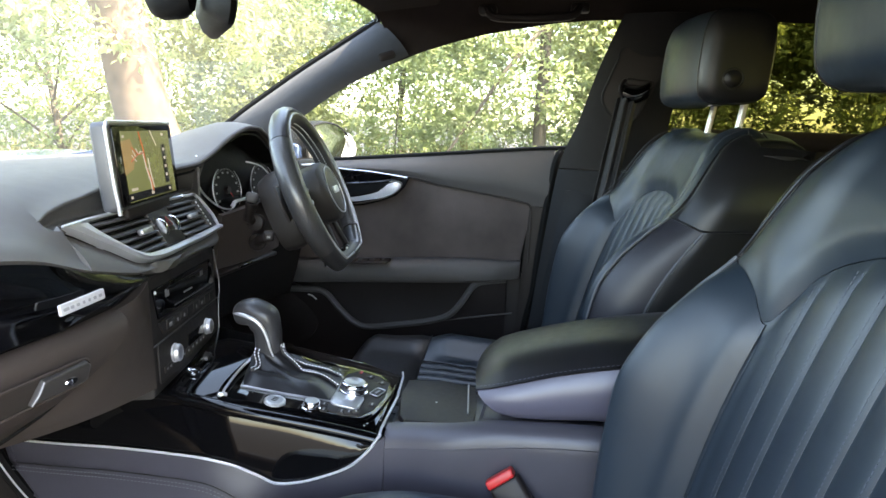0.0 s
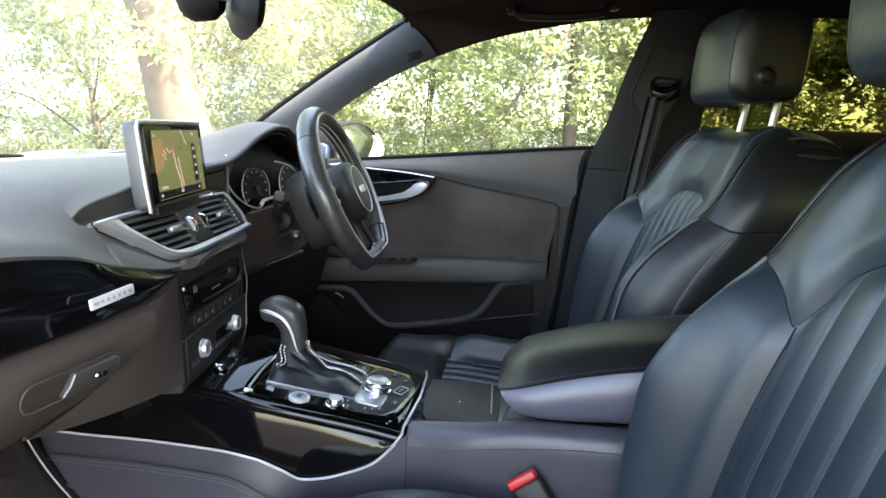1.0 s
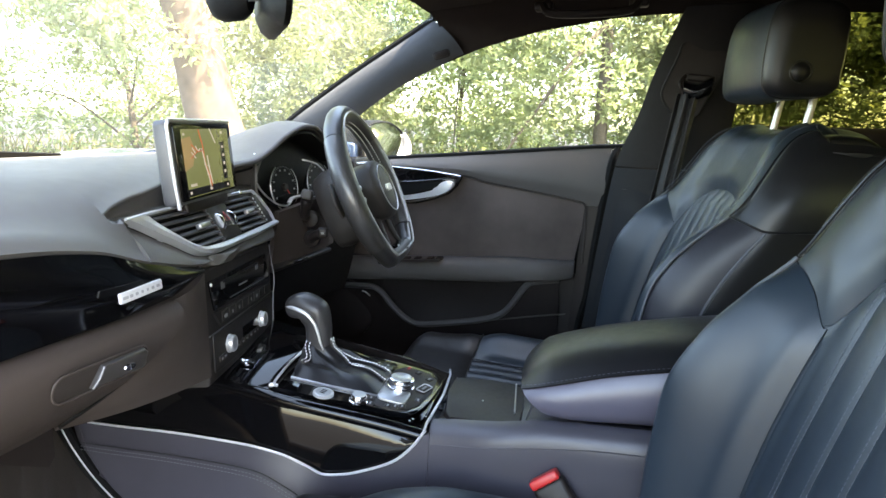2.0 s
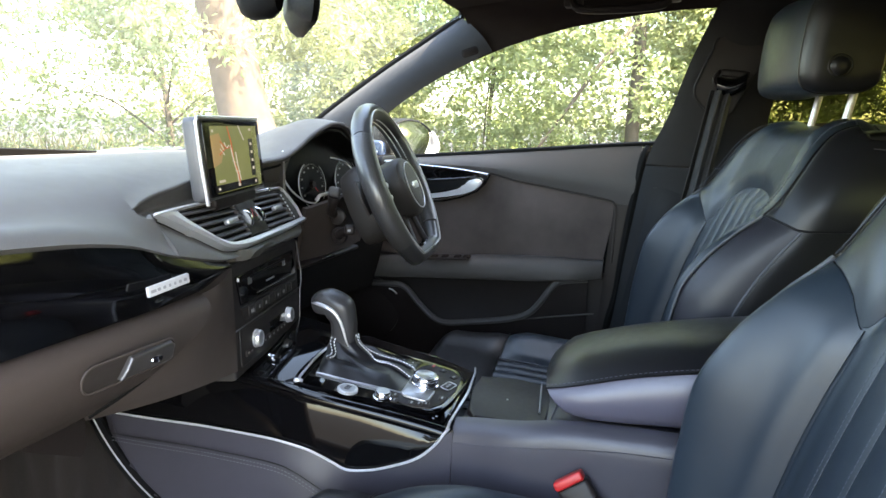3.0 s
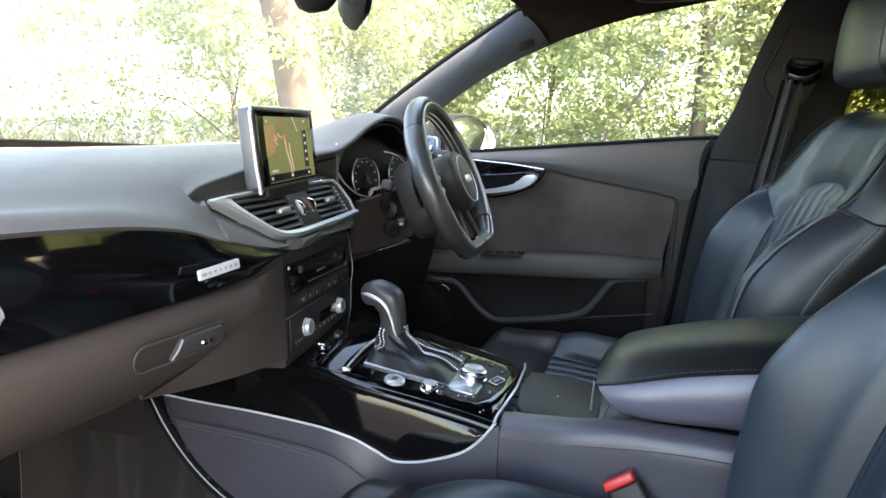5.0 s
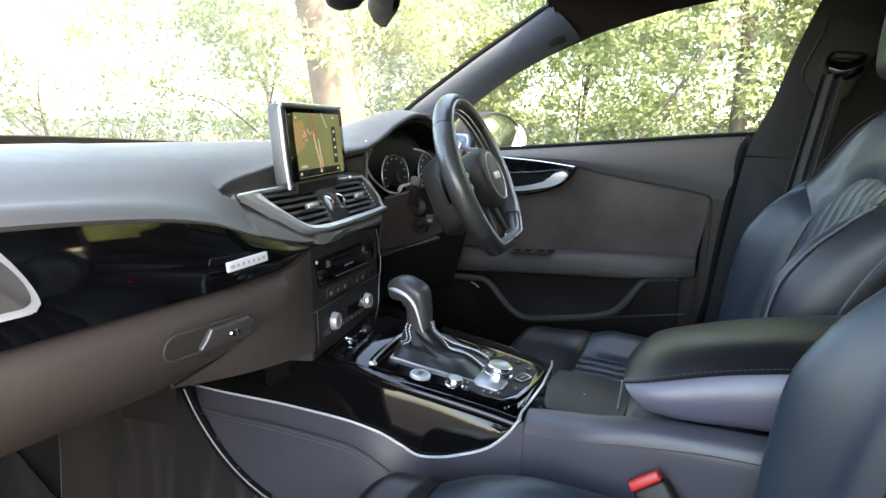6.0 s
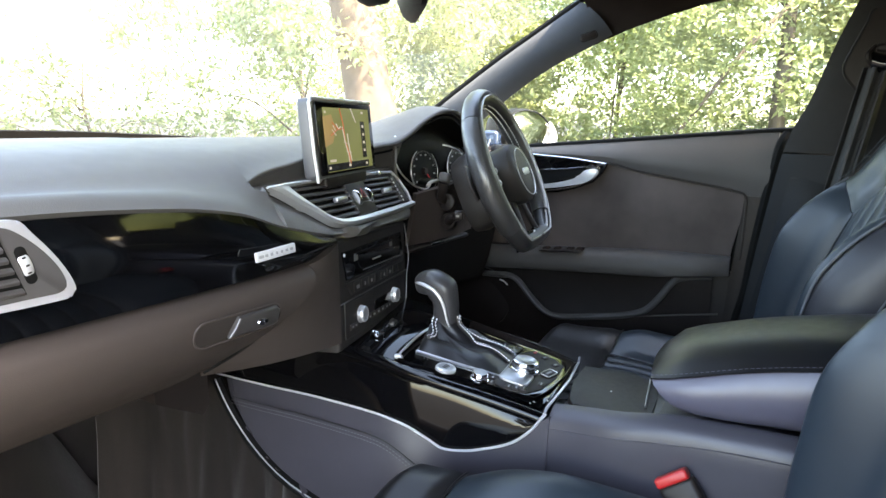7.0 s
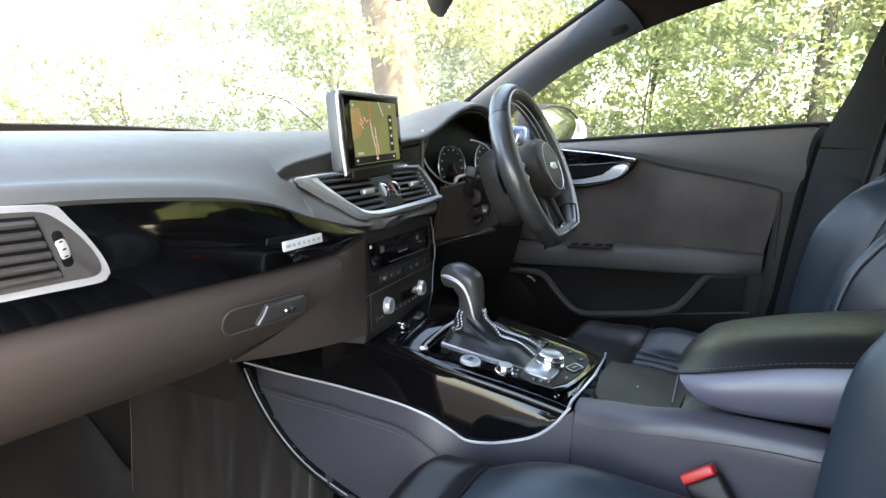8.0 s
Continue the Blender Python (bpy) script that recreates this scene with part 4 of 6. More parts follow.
def pad_mid(u, v):
    """Pad behind the screen, with the brow that drops to the shelf over the vents."""
    x = -0.282 + 0.47 * u
    yb = brow_y(x)
    zb = pad_height(yb) - 0.003
    ye = 1.083 + 0.30 * x
    pr = [top_prof(x)[0], (1.42, pad_height(1.42)), (1.27, pad_height(1.27)), (yb + 0.07, pad_height(yb + 0.07)), (yb + 0.012, zb + 0.001), (yb, zb - 0.004), (yb + 0.004, zb - 0.012), (yb + 0.006, 0.9445), (0.5 * (yb + ye), 0.943), (ye, 0.942)]
    c = cr([(x, p[0], p[1] - 0.0015) for p in pr], 6)
    return c[int(round(v * (len(c) - 1)))]


part("dash_pad", sheet(pad_left, 60, 42, 0.012, True), PAD, dash, "dark grey soft-touch dash pad")
part("dash_shelf", sheet(pad_mid, 50, 54, 0.006, True), PAD, dash, "pad with a recess round the screen")


def piano_pt(u, v):
    x = -0.76 + 0.594 * u
    zt, zb = lip_z(x) - 0.003, 0.857 + 0.010 * smooth(-0.24, -0.166, x)
    z = zt + (zb - zt) * v
    return V(x, face_y(x) - 0.004 * v - 0.006 * math.sin(math.pi * v) + -0.10 * (z - 0.88), z)


piano = part("inlay", sheet(piano_pt, 60, 14, 0.012, True), PIANO, dash, "glossy piano-black inlay")
plate_m = frame_of((-0.289, 0.9415, 0.8795), (1, 0.10, 0.012), (0.1, -1, 0.12))
BADGE_INK = mat("grey_relief", (0.40, 0.40, 0.41), 0.45)
BADGE = mat("pale_metal", (0.75, 0.75, 0.76), 0.4, metal=0.2, var=0.04)
badge = part("badge", plate(rrect(0.062, 0.0105, 0.0015, -0.0195, 0.005), plate_m, 0.003, 0.001), BADGE, piano, "small pale metal badge with dark bars")
for i, w in enumerate((0.0075, 0.0045, 0.004, 0.003, 0.003, 0.004, 0.0045)):
    part("badge_bar", plate(rrect(w, 0.0030, 0.0008, -0.0440 + 0.0080 * i, 0.0048), plate_m, 0.0006, 0, z0=0.0028), BADGE_INK, badge)

# glove box lid, with its recessed latch
def seam_x(z):
    return interp([(0.735, -0.40), (0.755, -0.365), (0.775, -0.325), (0.80, -0.283), (0.83, -0.243), (0.855, -0.232)], z)


def glove_prof(v):
    c = cr([(0, 0.962, 0.854), (0, 0.948, 0.850), (0, 0.939, 0.839), (0, 0.9425, 0.817), (0, 0.961, 0.789), (0, 0.988, 0.764), (0, 1.018, 0.743), (0, 1.055, 0.728), (0, 1.12, 0.722)], 5)
    return c[int(round(v * (len(c) - 1)))]


def glove_pt(u, v):
    p = glove_prof(v)
    xr = seam_x(p.z) if v < 0.75 else seam_x(0.745)
    return V(-0.76 + (xr + 0.76) * u, p.y + (face_y(xr) - 0.957) * u, p.z)


glove = part("glove_box", sheet(glove_pt, 30, 35, 0.012, True), PLASTIC, dash, "grey-brown glove box lid")
LM = frame_of((-0.353, 0.9405, 0.8190), (1, 0.02, -0.02), (0, -1, -0.20))
# no real hollow: darker plate paints the recess shade
part("latch_recess", plate(rrect(0.108, 0.025, 0.011, -0.008, -0.001), LM, 0.0022, 0.0012), RECESS, glove, "latch recess, a flat plate darkened for the shade in it")
part("latch_frame", tube([LM @ V(p[0], p[1], 0.002) for p in rrect(0.110, 0.027, 0.012, -0.008, -0.001)], 0.0012, 6, True), PLASTIC, glove)
lever = part("latch_lever", plate([(-0.024, -0.0100), (-0.013, 0.0100), (0.038, 0.0105), (0.043, 0.006), (0.041, -0.0085), (0.036, -0.0105)], LM, 0.0075, 0.0025, seg=3), LATCH, glove, "grey plastic latch lever")
part("latch_tip", tube([LM @ V(-0.0235, -0.0095, 0.0065), LM @ V(-0.0185, -0.0005, 0.0080), LM @ V(-0.0130, 0.0090, 0.0065)], 0.0017, 8), SILVER, lever, "bright silver edge of the latch")
part("key_slot", lathe([(0.0005, 0.0022), (0.0042, 0.0018), (0.0050, 0.0)], LM @ pose(0.018, -0.0015, 0.0072) @ Matrix.Diagonal((1.5, 0.8, 1, 1)), 14), CHROME, lever, "small bright lock")

part("footwell_duct", loft([[V(-0.300, y, 0.640), V(-0.225, y, 0.594), V(-0.215, y, 0.606), V(-0.215, y, 0.715), V(-0.300, y, 0.715)] for y in (1.19, 1.24, 1.30)]), PLASTIC_D, dash, "dark duct under the dashboard")

# panel between glove box and centre stack


def wedge_pt(u, v):
    z = 0.852 - 0.107 * v
    a = V(max(seam_x(z), -0.362) + 0.003, 0.957 + 0.052 * v ** 3 + (face_y(seam_x(z)) - 0.957), z)
    b = SF @ V(-0.160, 0.014 - 0.136 * v, 0.002)
    p = a.lerp(b, u)
    return p + V(-0.006, -0.010, 0) * math.sin(math.pi * u)


part("knee_panel", sheet(wedge_pt, 14, 16, 0.012, True), PLASTIC, dash, "grey-brown side panel of the centre stack")


part("seam", tube([V(seam_x(z) + 0.0015, 0.958 + 0.052 * ((0.852 - z) / 0.107) ** 3 + (face_y(seam_x(z)) - 0.957) - 0.002, z) for z in [0.850 - 0.006 * i for i in range(17)]], 0.0018, 6), RUBBER, dash)

# lower closing panel behind knee area, to the bulkhead
part("under_panel", sheet(lambda u, v: V(-0.76 + 0.62 * u, 1.11 + 0.4 * v, 0.722 - 0.05 * v), 4, 4, 0.01), PLASTIC_D, dash)

# ---- passenger side air vent ----
VM = frame_of((-0.60, 0.941, 0.915), (1, 0.0, 0), (0, -1, 0.05))
vo = [(-0.12, 0.0445), (0.0102, 0.0376), (0.0315, 0.0362), (0.0427, 0.0354), (0.0475, 0.033), (0.0533, 0.025), (0.064, 0.0106), (0.0728, -0.0042), (0.078, -0.0165), (0.0789, -0.0236), (0.0757, -0.0275), (0.0654, -0.029), (0.0014, -0.0287), (-0.12, -0.0290)]
vs = part("side_vent", plate([(p.x, p.y) for p in cr([(*p, 0) for p in vo], 4)], VM, 0.007, 0.003), ALU, dash, "side air vent in a satin metal frame")
vi = [(-0.12, 0.0390), (0.0096, 0.0329), (0.031, 0.0316), (0.0417, 0.0272), (0.056, 0.0139), (0.0667, -0.0009), (0.0718, -0.0131), (0.0718, -0.0195), (0.0661, -0.0228), (0.047, -0.023), (0.002, -0.0234), (-0.12, -0.0235)]
part("vent_face", plate([(p.x, p.y) for p in cr([(*p, 0) for p in vi], 4)], VM, 0.003, 0.001, z0=0.005), VENT, vs)
part("vent_throat", plate([(-0.12, 0.0340), (0.0294, 0.0287), (0.0437, -0.0188), (-0.12, -0.0185)], VM, 0.0012, 0, z0=0.0075), RUBBER, vs)
for i in range(6):
    y = 0.0235 - 0.0083 * i
    xr = 0.0275 + (0.0287 - y) * 0.30
    part("slat", rbox(VM @ pose((xr - 0.12) / 2, y + 0.002, 0.0095, 28, 0, -1.2 + 0.25 * i), xr + 0.12, 0.0036, 0.0062, 0.0010, 2), VENT, vs)
SLOT = VM @ pose(0.0458, 0.0022, 0, 0, 0, 14)
part("thumb_wheel_slot", plate(rrect(0.0080, 0.029, 0.0038), SLOT, 0.0012, 0.0005, z0=0.0075), RUBBER, vs)
tw = part("thumb_wheel", lathe([(0.001, -0.0045), (0.016, -0.0045), (0.017, -0.003), (0.017, 0.003), (0.016, 0.0045), (0.001, 0.0045)], SLOT @ pose(0, 0, -0.003, 0, 90, 0) @ Matrix.Scale(0.82, 4), 24), HANDLE, vs, "bright thumb wheel with dark ribs")
for i in range(5):
    a = radians(-50 + 25 * i)
    part("rib", rbox(SLOT @ pose(0, 0.0138 * math.sin(a), -0.003 + 0.0138 * math.cos(a), -math.degrees(a), 0, 0), 0.0030, 0.0014, 0.0012, 0.0004, 1), PLASTIC_D, tw)

# ---- centre vents in a sweeping metal trim ----
CV = frame_of((0, 1.058, 0.909), (1, 0.30, 0), (0.30, -1, 0.65)) @ pose(0, 0, 0, 0, 0, -2)
outer = [(-0.262, 0.031), (-0.239, 0.0193), (-0.2164, 0.0062), (-0.192, -0.007), (-0.173, -0.020), (-0.1516, -0.0311), (-0.1214, -0.0367), (-0.0853, -0.0394), (0.005, -0.0383), (0.116, -0.036), (0.172, -0.0341)]
inner = [(-0.214, 0.0285), (-0.211, 0.0215), (-0.2055, 0.0153), (-0.1857, -0.0007), (-0.162, -0.017), (-0.137, -0.0258), (-0.103, -0.0289), (-0.052, -0.0300), (0.0195, -0.0295), (0.110, -0.0285), (0.165, -0.0275)]
oc = [(p.x, p.y) for p in cr([(*p, 0) for p in outer], 5)]
ic = [(p.x, p.y) for p in cr([(*p, 0) for p in inner], 5)]
cvp = part("centre_vent", plate([(-0.262, 0.0325), *oc[1:], (0.190, -0.03), (0.192, 0.030), (0.16, 0.034)], CV @ Matrix.Diagonal((1.03, 1.06, 1, 1)), 0.020, 0.0, z0=-0.025), PLASTIC_D, dash, "centre air vents framed by a sweeping metal trim")
oc3 = cr([(*p, 0) for p in outer], 8)


roll_low = cr([(-0.268, face_y(-0.268) - 0.001, lip_z(-0.268)), (-0.21, face_y(-0.21) - 0.001, lip_z(-0.21)), (-0.16, face_y(-0.16) - 0.001, lip_z(-0.16)), SF @ V(-0.10, 0.026, 0.004), SF @ V(0.02, 0.024, 0.004), SF @ V(0.125, 0.022, 0.002)], 12)


def roll_pt(u, v):
    k = int(round(u * (len(oc3) - 1)))
    a = CV @ V(oc3[k].x, oc3[k].y + 0.001, -0.008)
    f = min(0.9999, (k / (len(oc3) - 1)) ** 1.1) * (len(roll_low) - 1)
    b = roll_low[int(f)].lerp(roll_low[int(f) + 1], f - int(f))
    return a.lerp(b, v) + V(0.1, -1, -0.3) * 0.006 * math.sin(math.pi * v)


part("vent_roll", sheet(roll_pt, len(oc3) - 1, 12, 0.008, True), PAD, cvp, "grey padded roll under the vents")
rings = []
for a, b in zip(oc, ic):
    d = Vector((a[0] - b[0], a[1] - b[1])).normalized() * 0.003
    a = (a[0] + d.x, a[1] + d.y)
    rings.append([CV @ V(a[0], a[1], -0.008), CV @ V(a[0], a[1], 0.005), CV @ V(a[0] * 0.7 + b[0] * 0.3, a[1] * 0.7 + b[1] * 0.3, 0.0085), CV @ V(a[0] * 0.2 + b[0] * 0.8, a[1] * 0.2 + b[1] * 0.8, 0.0066), CV @ V(b[0], b[1], 0.002), CV @ V(b[0], b[1], -0.006)])
part("vent_trim", loft(rings), ALU, cvp, "satin aluminium trim")
part("top_trim", tube([CV @ V(-0.262, 0.0320, 0.001), CV @ V(-0.2115, 0.0340, 0.001), CV @ V(-0.126, 0.0350, 0.001), CV @ V(-0.03, 0.0360, 0.001), CV @ V(0.094, 0.0358, 0.001), CV @ V(0.157, 0.0350, 0.0)], 0.0024, 6), ALU, cvp)
part("end_trim", tube([CV @ V(0.157, 0.0350, 0.0), CV @ V(0.170, 0.016, 0.001), CV @ V(0.178, -0.009, 0.001), CV @ V(0.173, -0.032, 0.0)], 0.0028, 6), ALU, cvp)
for u in (-0.120, 0.094):
    part("trim_stud", lathe([(0.0005, 0.003), (0.0035, 0.002), (0.004, -0.002)], CV @ pose(u, 0.0355, 0.002), 10), CHROME, cvp)


def left_edge(v):
    return interp([(-0.026, -0.137), (-0.017, -0.162), (-0.0007, -0.1857), (0.0153, -0.2055), (0.0285, -0.214)], v)


part("throat", plate([(-0.213, 0.031), (-0.2055, 0.0153), (-0.162, -0.017), (-0.13, -0.0275), (0.158, -0.0275), (0.155, 0.030)], CV, 0.002, 0, z0=-0.006), RUBBER, cvp)
for i in range(6):
    v = 0.026 - 0.0096 * i
    ul = left_edge(v) + 0.004
    part("slat", rbox(CV @ pose((ul - 0.062) / 2, v, -0.001, 38, 0, 0), -0.062 - ul, 0.0028, 0.008, 0.0008, 2), VENT, cvp)
    part("slat", rbox(CV @ pose(0.072, v, -0.001, 38, 0, 0), 0.112, 0.0028, 0.008, 0.0008, 2), VENT, cvp)
part("end_panel", plate([(0.130, 0.026), (0.158, 0.027), (0.166, -0.026), (0.132, -0.026)], CV, 0.008, 0.002, z0=-0.006), PLASTIC_D, cvp)
part("end_marks", stitches([CV @ V(0.133, 0.022, 0.003), CV @ V(0.134, -0.024, 0.003)], 0.007, 0.004, 0.0012), ALU, cvp)
part("vent_pillar", plate([(-0.063, 0.0285), (0.012, 0.0275), (0.010, -0.028), (-0.060, -0.028)], CV, 0.008, 0.003, z0=-0.006), PLASTIC_D, cvp, "black panel between the vents")
for u in (-0.042, 0.003):
    part("thumb_wheel", lathe([(0.001, -0.0048), (0.0155, -0.0048), (0.0168, -0.003), (0.0168, 0.003), (0.0155, 0.0048), (0.001, 0.0048)], CV @ pose(u, 0.0, -0.008) @ pose(0, 0, 0, 0, 90, 0), 24), CHROME, cvp, "bright vent thumb wheel")
part("hazard_button", plate(rrect(0.026, 0.024, 0.003), CV @ pose(-0.023, 0.002, 0.002), 0.003, 0.001), PLASTIC_D, cvp, "hazard button with red triangle")
REDDIM = mat("dull_red_print", (0.30, 0.06, 0.06), 0.5)
tri = tube([CV @ V(*p, 0.0055) for p in ((-0.031, -0.003), (-0.015, -0.003), (-0.023, 0.011))], 0.0008, 5, True)
part("triangle", tri, REDDIM, cvp)
for u in (-0.108, 0.075):
    part("vent_lever", rbox(CV @ pose(u, 0.0, 0.006, 12, 0, 0), 0.034, 0.0075, 0.008, 0.002), SATIN_ALU, cvp, "bright vent lever")

# ---- pop-up screen ----
scr = thing("display_screen", (-0.05, 1.07, 0.945), "pop-up navigation screen showing a green map", "screen")
SM = frame_of((-0.0485, 1.0585, 0.999), (1, 0.30, 0), (0.30, -1, 0.10))
W2, H2 = 0.111, 0.054
rings = []
for dz, sx, sy in [(-0.018, 0.97, 0.96), (-0.015, 1.0, 1.0), (-0.005, 1.005, 1.01), (0.0, 0.99, 0.985)]:
    rings.append([SM @ V(p[0] * sx, p[1] * sy, dz) for p in rrect(2 * W2, 2 * H2, 0.007, n=4)])
part("housing", loft(rings), SILVER, scr, "satin silver-grey housing")
edge = [SM @ V(-W2 + 0.004, -H2 - 0.004, 0.001), SM @ V(-W2 + 0.001, -0.02, 0.001), SM @ V(-W2 + 0.001, H2 - 0.006, 0.001), SM @ V(-W2 + 0.007, H2 - 0.0005, 0.001), SM @ V(0, H2 - 0.0005, 0.001), SM @ V(W2 - 0.006, H2 - 0.001, 0.001)]
part("silver_edge", tube(edge, 0.0026, 6), ALU, scr, "satin silver edge")
part("bezel", plate(rrect(0.202, 2 * H2 - 0.008, 0.005, 0.0055, 0), SM, 0.002, 0.001), PIANO, scr, "gloss black bezel")
MAPG = glow("map_green", (0.25, 0.28, 0.11), 0.035)
MAPT = glow("map_tan", (0.42, 0.30, 0.13), 0.04)
MAPR = glow("map_road", (0.55, 0.16, 0.07), 0.045)
MAPW = glow("map_white", (0.62, 0.58, 0.52), 0.045)
MAPD = glow("map_dark", (0.015, 0.016, 0.018), 0.02)
disp = part("display", plate(rrect(0.167, 0.089, 0.001, 0.0085, -0.002), SM, 0.0006, 0, z0=0.002), MAPG, scr, "lit map display")
part("map_town", plate([(-0.078, 0.030), (-0.050, 0.033), (-0.038, 0.014), (-0.052, -0.006), (-0.078, -0.012)], SM, 0.0003, 0, z0=0.0027), MAPT, disp)
for pts in ([(-0.020, 0.042), (-0.012, 0.020), (-0.010, -0.005), (0.0, -0.022), (0.004, -0.038)], [(-0.050, 0.022), (-0.030, 0.012), (-0.012, 0.014)], [(-0.056, 0.004), (-0.034, 0.012)]):
    part("map_road", tube([SM @ V(*p, 0.003) for p in pts], 0.0009, 5), MAPR, disp)
for pts in ([(0.020, 0.043), (0.036, 0.022)], [(-0.052, 0.012), (-0.040, 0.004)], [(-0.016, 0.016), (-0.010, -0.008), (-0.002, -0.026), (-0.001, -0.040)], [(-0.048, 0.018), (-0.040, 0.010)], [(-0.036, 0.020), (-0.030, 0.012), (-0.022, 0.016)], [(0.000, 0.006), (0.002, -0.012), (0.008, -0.034)], [(-0.014, -0.006), (0.004, -0.010)], [(-0.008, -0.020), (0.008, -0.022)]):
    part("map_lane", tube([SM @ V(*p, 0.0031) for p in pts], 0.0007, 5), MAPW, disp)
part("status_bar", plate(rrect(0.155, 0.010, 0.001, -0.002, -0.0405), SM, 0.0003, 0, z0=0.0027), MAPD, disp)
part("side_bar", plate(rrect(0.016, 0.055, 0.001, 0.062, -0.004), SM, 0.0003, 0, z0=0.0027), MAPD, disp)
for i, v in enumerate((0.016, 0.004, -0.008, -0.020)):
    part("map_icon", plate(rrect(0.007, 0.004, 0.0008, 0.062, v), SM, 0.0003, 0, z0=0.0031), MAPW, disp)
for u, v, w in ((-0.070, 0.036, 0.006), (0.064, 0.037, 0.008), (-0.058, -0.031, 0.02), (-0.070, -0.0405, 0.006), (0.0, -0.0405, 0.008), (0.066, -0.0405, 0.006)):
    part("map_icon", plate(rrect(w, 0.0035, 0.0008, u, v), SM, 0.0003, 0, z0=0.0031), MAPW, disp)
part("stand", rbox(SM @ pose(0, -0.058, -0.009), 0.15, 0.022, 0.014, 0.004), PLASTIC_D, scr)

# ---- centre stack ----
stk = thing("centre_stack", (0, 1.05, 0.70), "black centre stack with disc slot, buttons and climate knobs", "control panel")
part("fascia", plate([(-0.162, 0.018), (0.118, 0.022), (0.122, -0.132), (-0.160, -0.136)], SF, 0.06, 0.006, z0=-0.06, seg=3), FASCIA, stk, "dark grey fascia")
cd = part("media_panel", plate([(-0.148, 0.000), (0.088, 0.004), (0.098, -0.036), (-0.136, -0.040)], SF, 0.003, 0.001), PIANO, stk, "gloss black media panel")
part("disc_slot", rbox(SF @ pose(-0.03, -0.006, 0.003, 0, 0, 1), 0.150, 0.0035, 0.002, 0.0008), RUBBER, cd)
part("slot_line", tube([SF @ V(-0.082, -0.0335, 0.0035), SF @ V(0.078, -0.0345, 0.0035)], 0.0007, 5), SILVER, cd)
part("print", plate(rrect(0.014, 0.010, 0.001, -0.106, -0.0115), SF, 0.0003, 0, z0=0.0032), PRINT_DIM, cd)
part("print", plate(rrect(0.012, 0.009, 0.001, 0.038, -0.0095), SF, 0.0003, 0, z0=0.0032), PRINT_DIM, cd)
part("print", plate(rrect(0.036, 0.0022, 0.0006, -0.026, -0.0235), SF, 0.0003, 0, z0=0.0032), WHITE, cd)
part("corner_stud", lathe([(0.0004, 0.002), (0.0022, 0.0015), (0.0026, 0)], SF @ pose(-0.146, -0.004, 0.003), 10), HANDLE, cd)
row = part("button_strip", plate([(-0.138, -0.0445), (0.098, -0.041), (0.100, -0.0600), (-0.122, -0.0630)], SF, 0.003, 0.001), FASCIA, stk, "dark strip with small buttons")
for i, w in enumerate((0.010, 0.004, 0.005, 0, 0.004, 0.009, 0, 0)):
    u = -0.1046 + 0.0265 * i
    part("button", plate(rrect(0.024, 0.0135, 0.0015, u, -0.0530), SF, 0.0016, 0.0006, z0=0.003), FASCIA, row)
    if w:
        part("print", plate(rrect(w, 0.005, 0.0008, u, -0.0540), SF, 0.0003, 0, z0=0.0046), WHITE, row)
part("bright_line", tube([SF @ V(-0.156, -0.0705, 0.001), SF @ V(0.118, -0.0655, 0.001)], 0.0010, 6), SILVER, stk)
clim = part("climate_panel", plate(rrect(0.250, 0.052, 0.004, -0.020, -0.097), SF, 0.002, 0.001), FASCIA, stk, "climate control panel")
part("climate_display", plate(rrect(0.072, 0.016, 0.002, -0.002, -0.096), SF, 0.001, 0.0003, z0=0.002), PIANO, clim)
for u in (-0.093, 0.047):
    kn = part("knob", lathe([(0.0130, 0.0), (0.0130, 0.002), (0.0118, 0.003), (0.0118, 0.0070), (0.0106, 0.0086), (0.0080, 0.0088), (0.0074, 0.0076), (0.0005, 0.0076)], SF @ pose(u, -0.0965, 0.002), 30), ALU, clim, "bright ribbed climate knob")
    part("knob_face", lathe([(0.0078, 0.0), (0.0078, 0.0006), (0.0005, 0.0007)], SF @ pose(u, -0.0965, 0.0098), 24), SATIN_ALU, kn, "brushed knob face")
for u in (-0.125, -0.114, -0.062, -0.044, -0.026, -0.008, 0.010, 0.024, 0.078):
    part("button", plate(rrect(0.014, 0.008, 0.0015, u, -0.108), SF, 0.002, 0.0008, z0=0.002), PLASTIC_D, clim)
    part("print", plate(rrect(0.005, 0.0025, 0.0006, u, -0.108), SF, 0.0003, 0, z0=0.004), WHITE, clim)
part("side_strip", tube([SF @ V(0.118, 0.016, 0.0), SF @ V(0.128, -0.04, 0.003), SF @ V(0.126, -0.056, 0.003), SF @ V(0.118, -0.068, 0.003), SF @ V(0.112, -0.12, 0.002)], 0.0011, 6), SILVER, stk, "bright strip on the edge")

# ---- instrument binnacle ----
bin_ = thing("instrument_binnacle", (0.37, 1.25, 0.86), "hooded instrument binnacle with round gauges", "instruments")


def hood_z(x):
    return interp([(0.06, 0.975), (0.114, 0.984), (0.156, 0.988), (0.208, 1.005), (0.256, 1.028), (0.30, 1.043), (0.339, 1.051), (0.38, 1.050), (0.44, 1.036), (0.52, 1.000), (0.60, 0.965), (0.72, 0.93)], x)


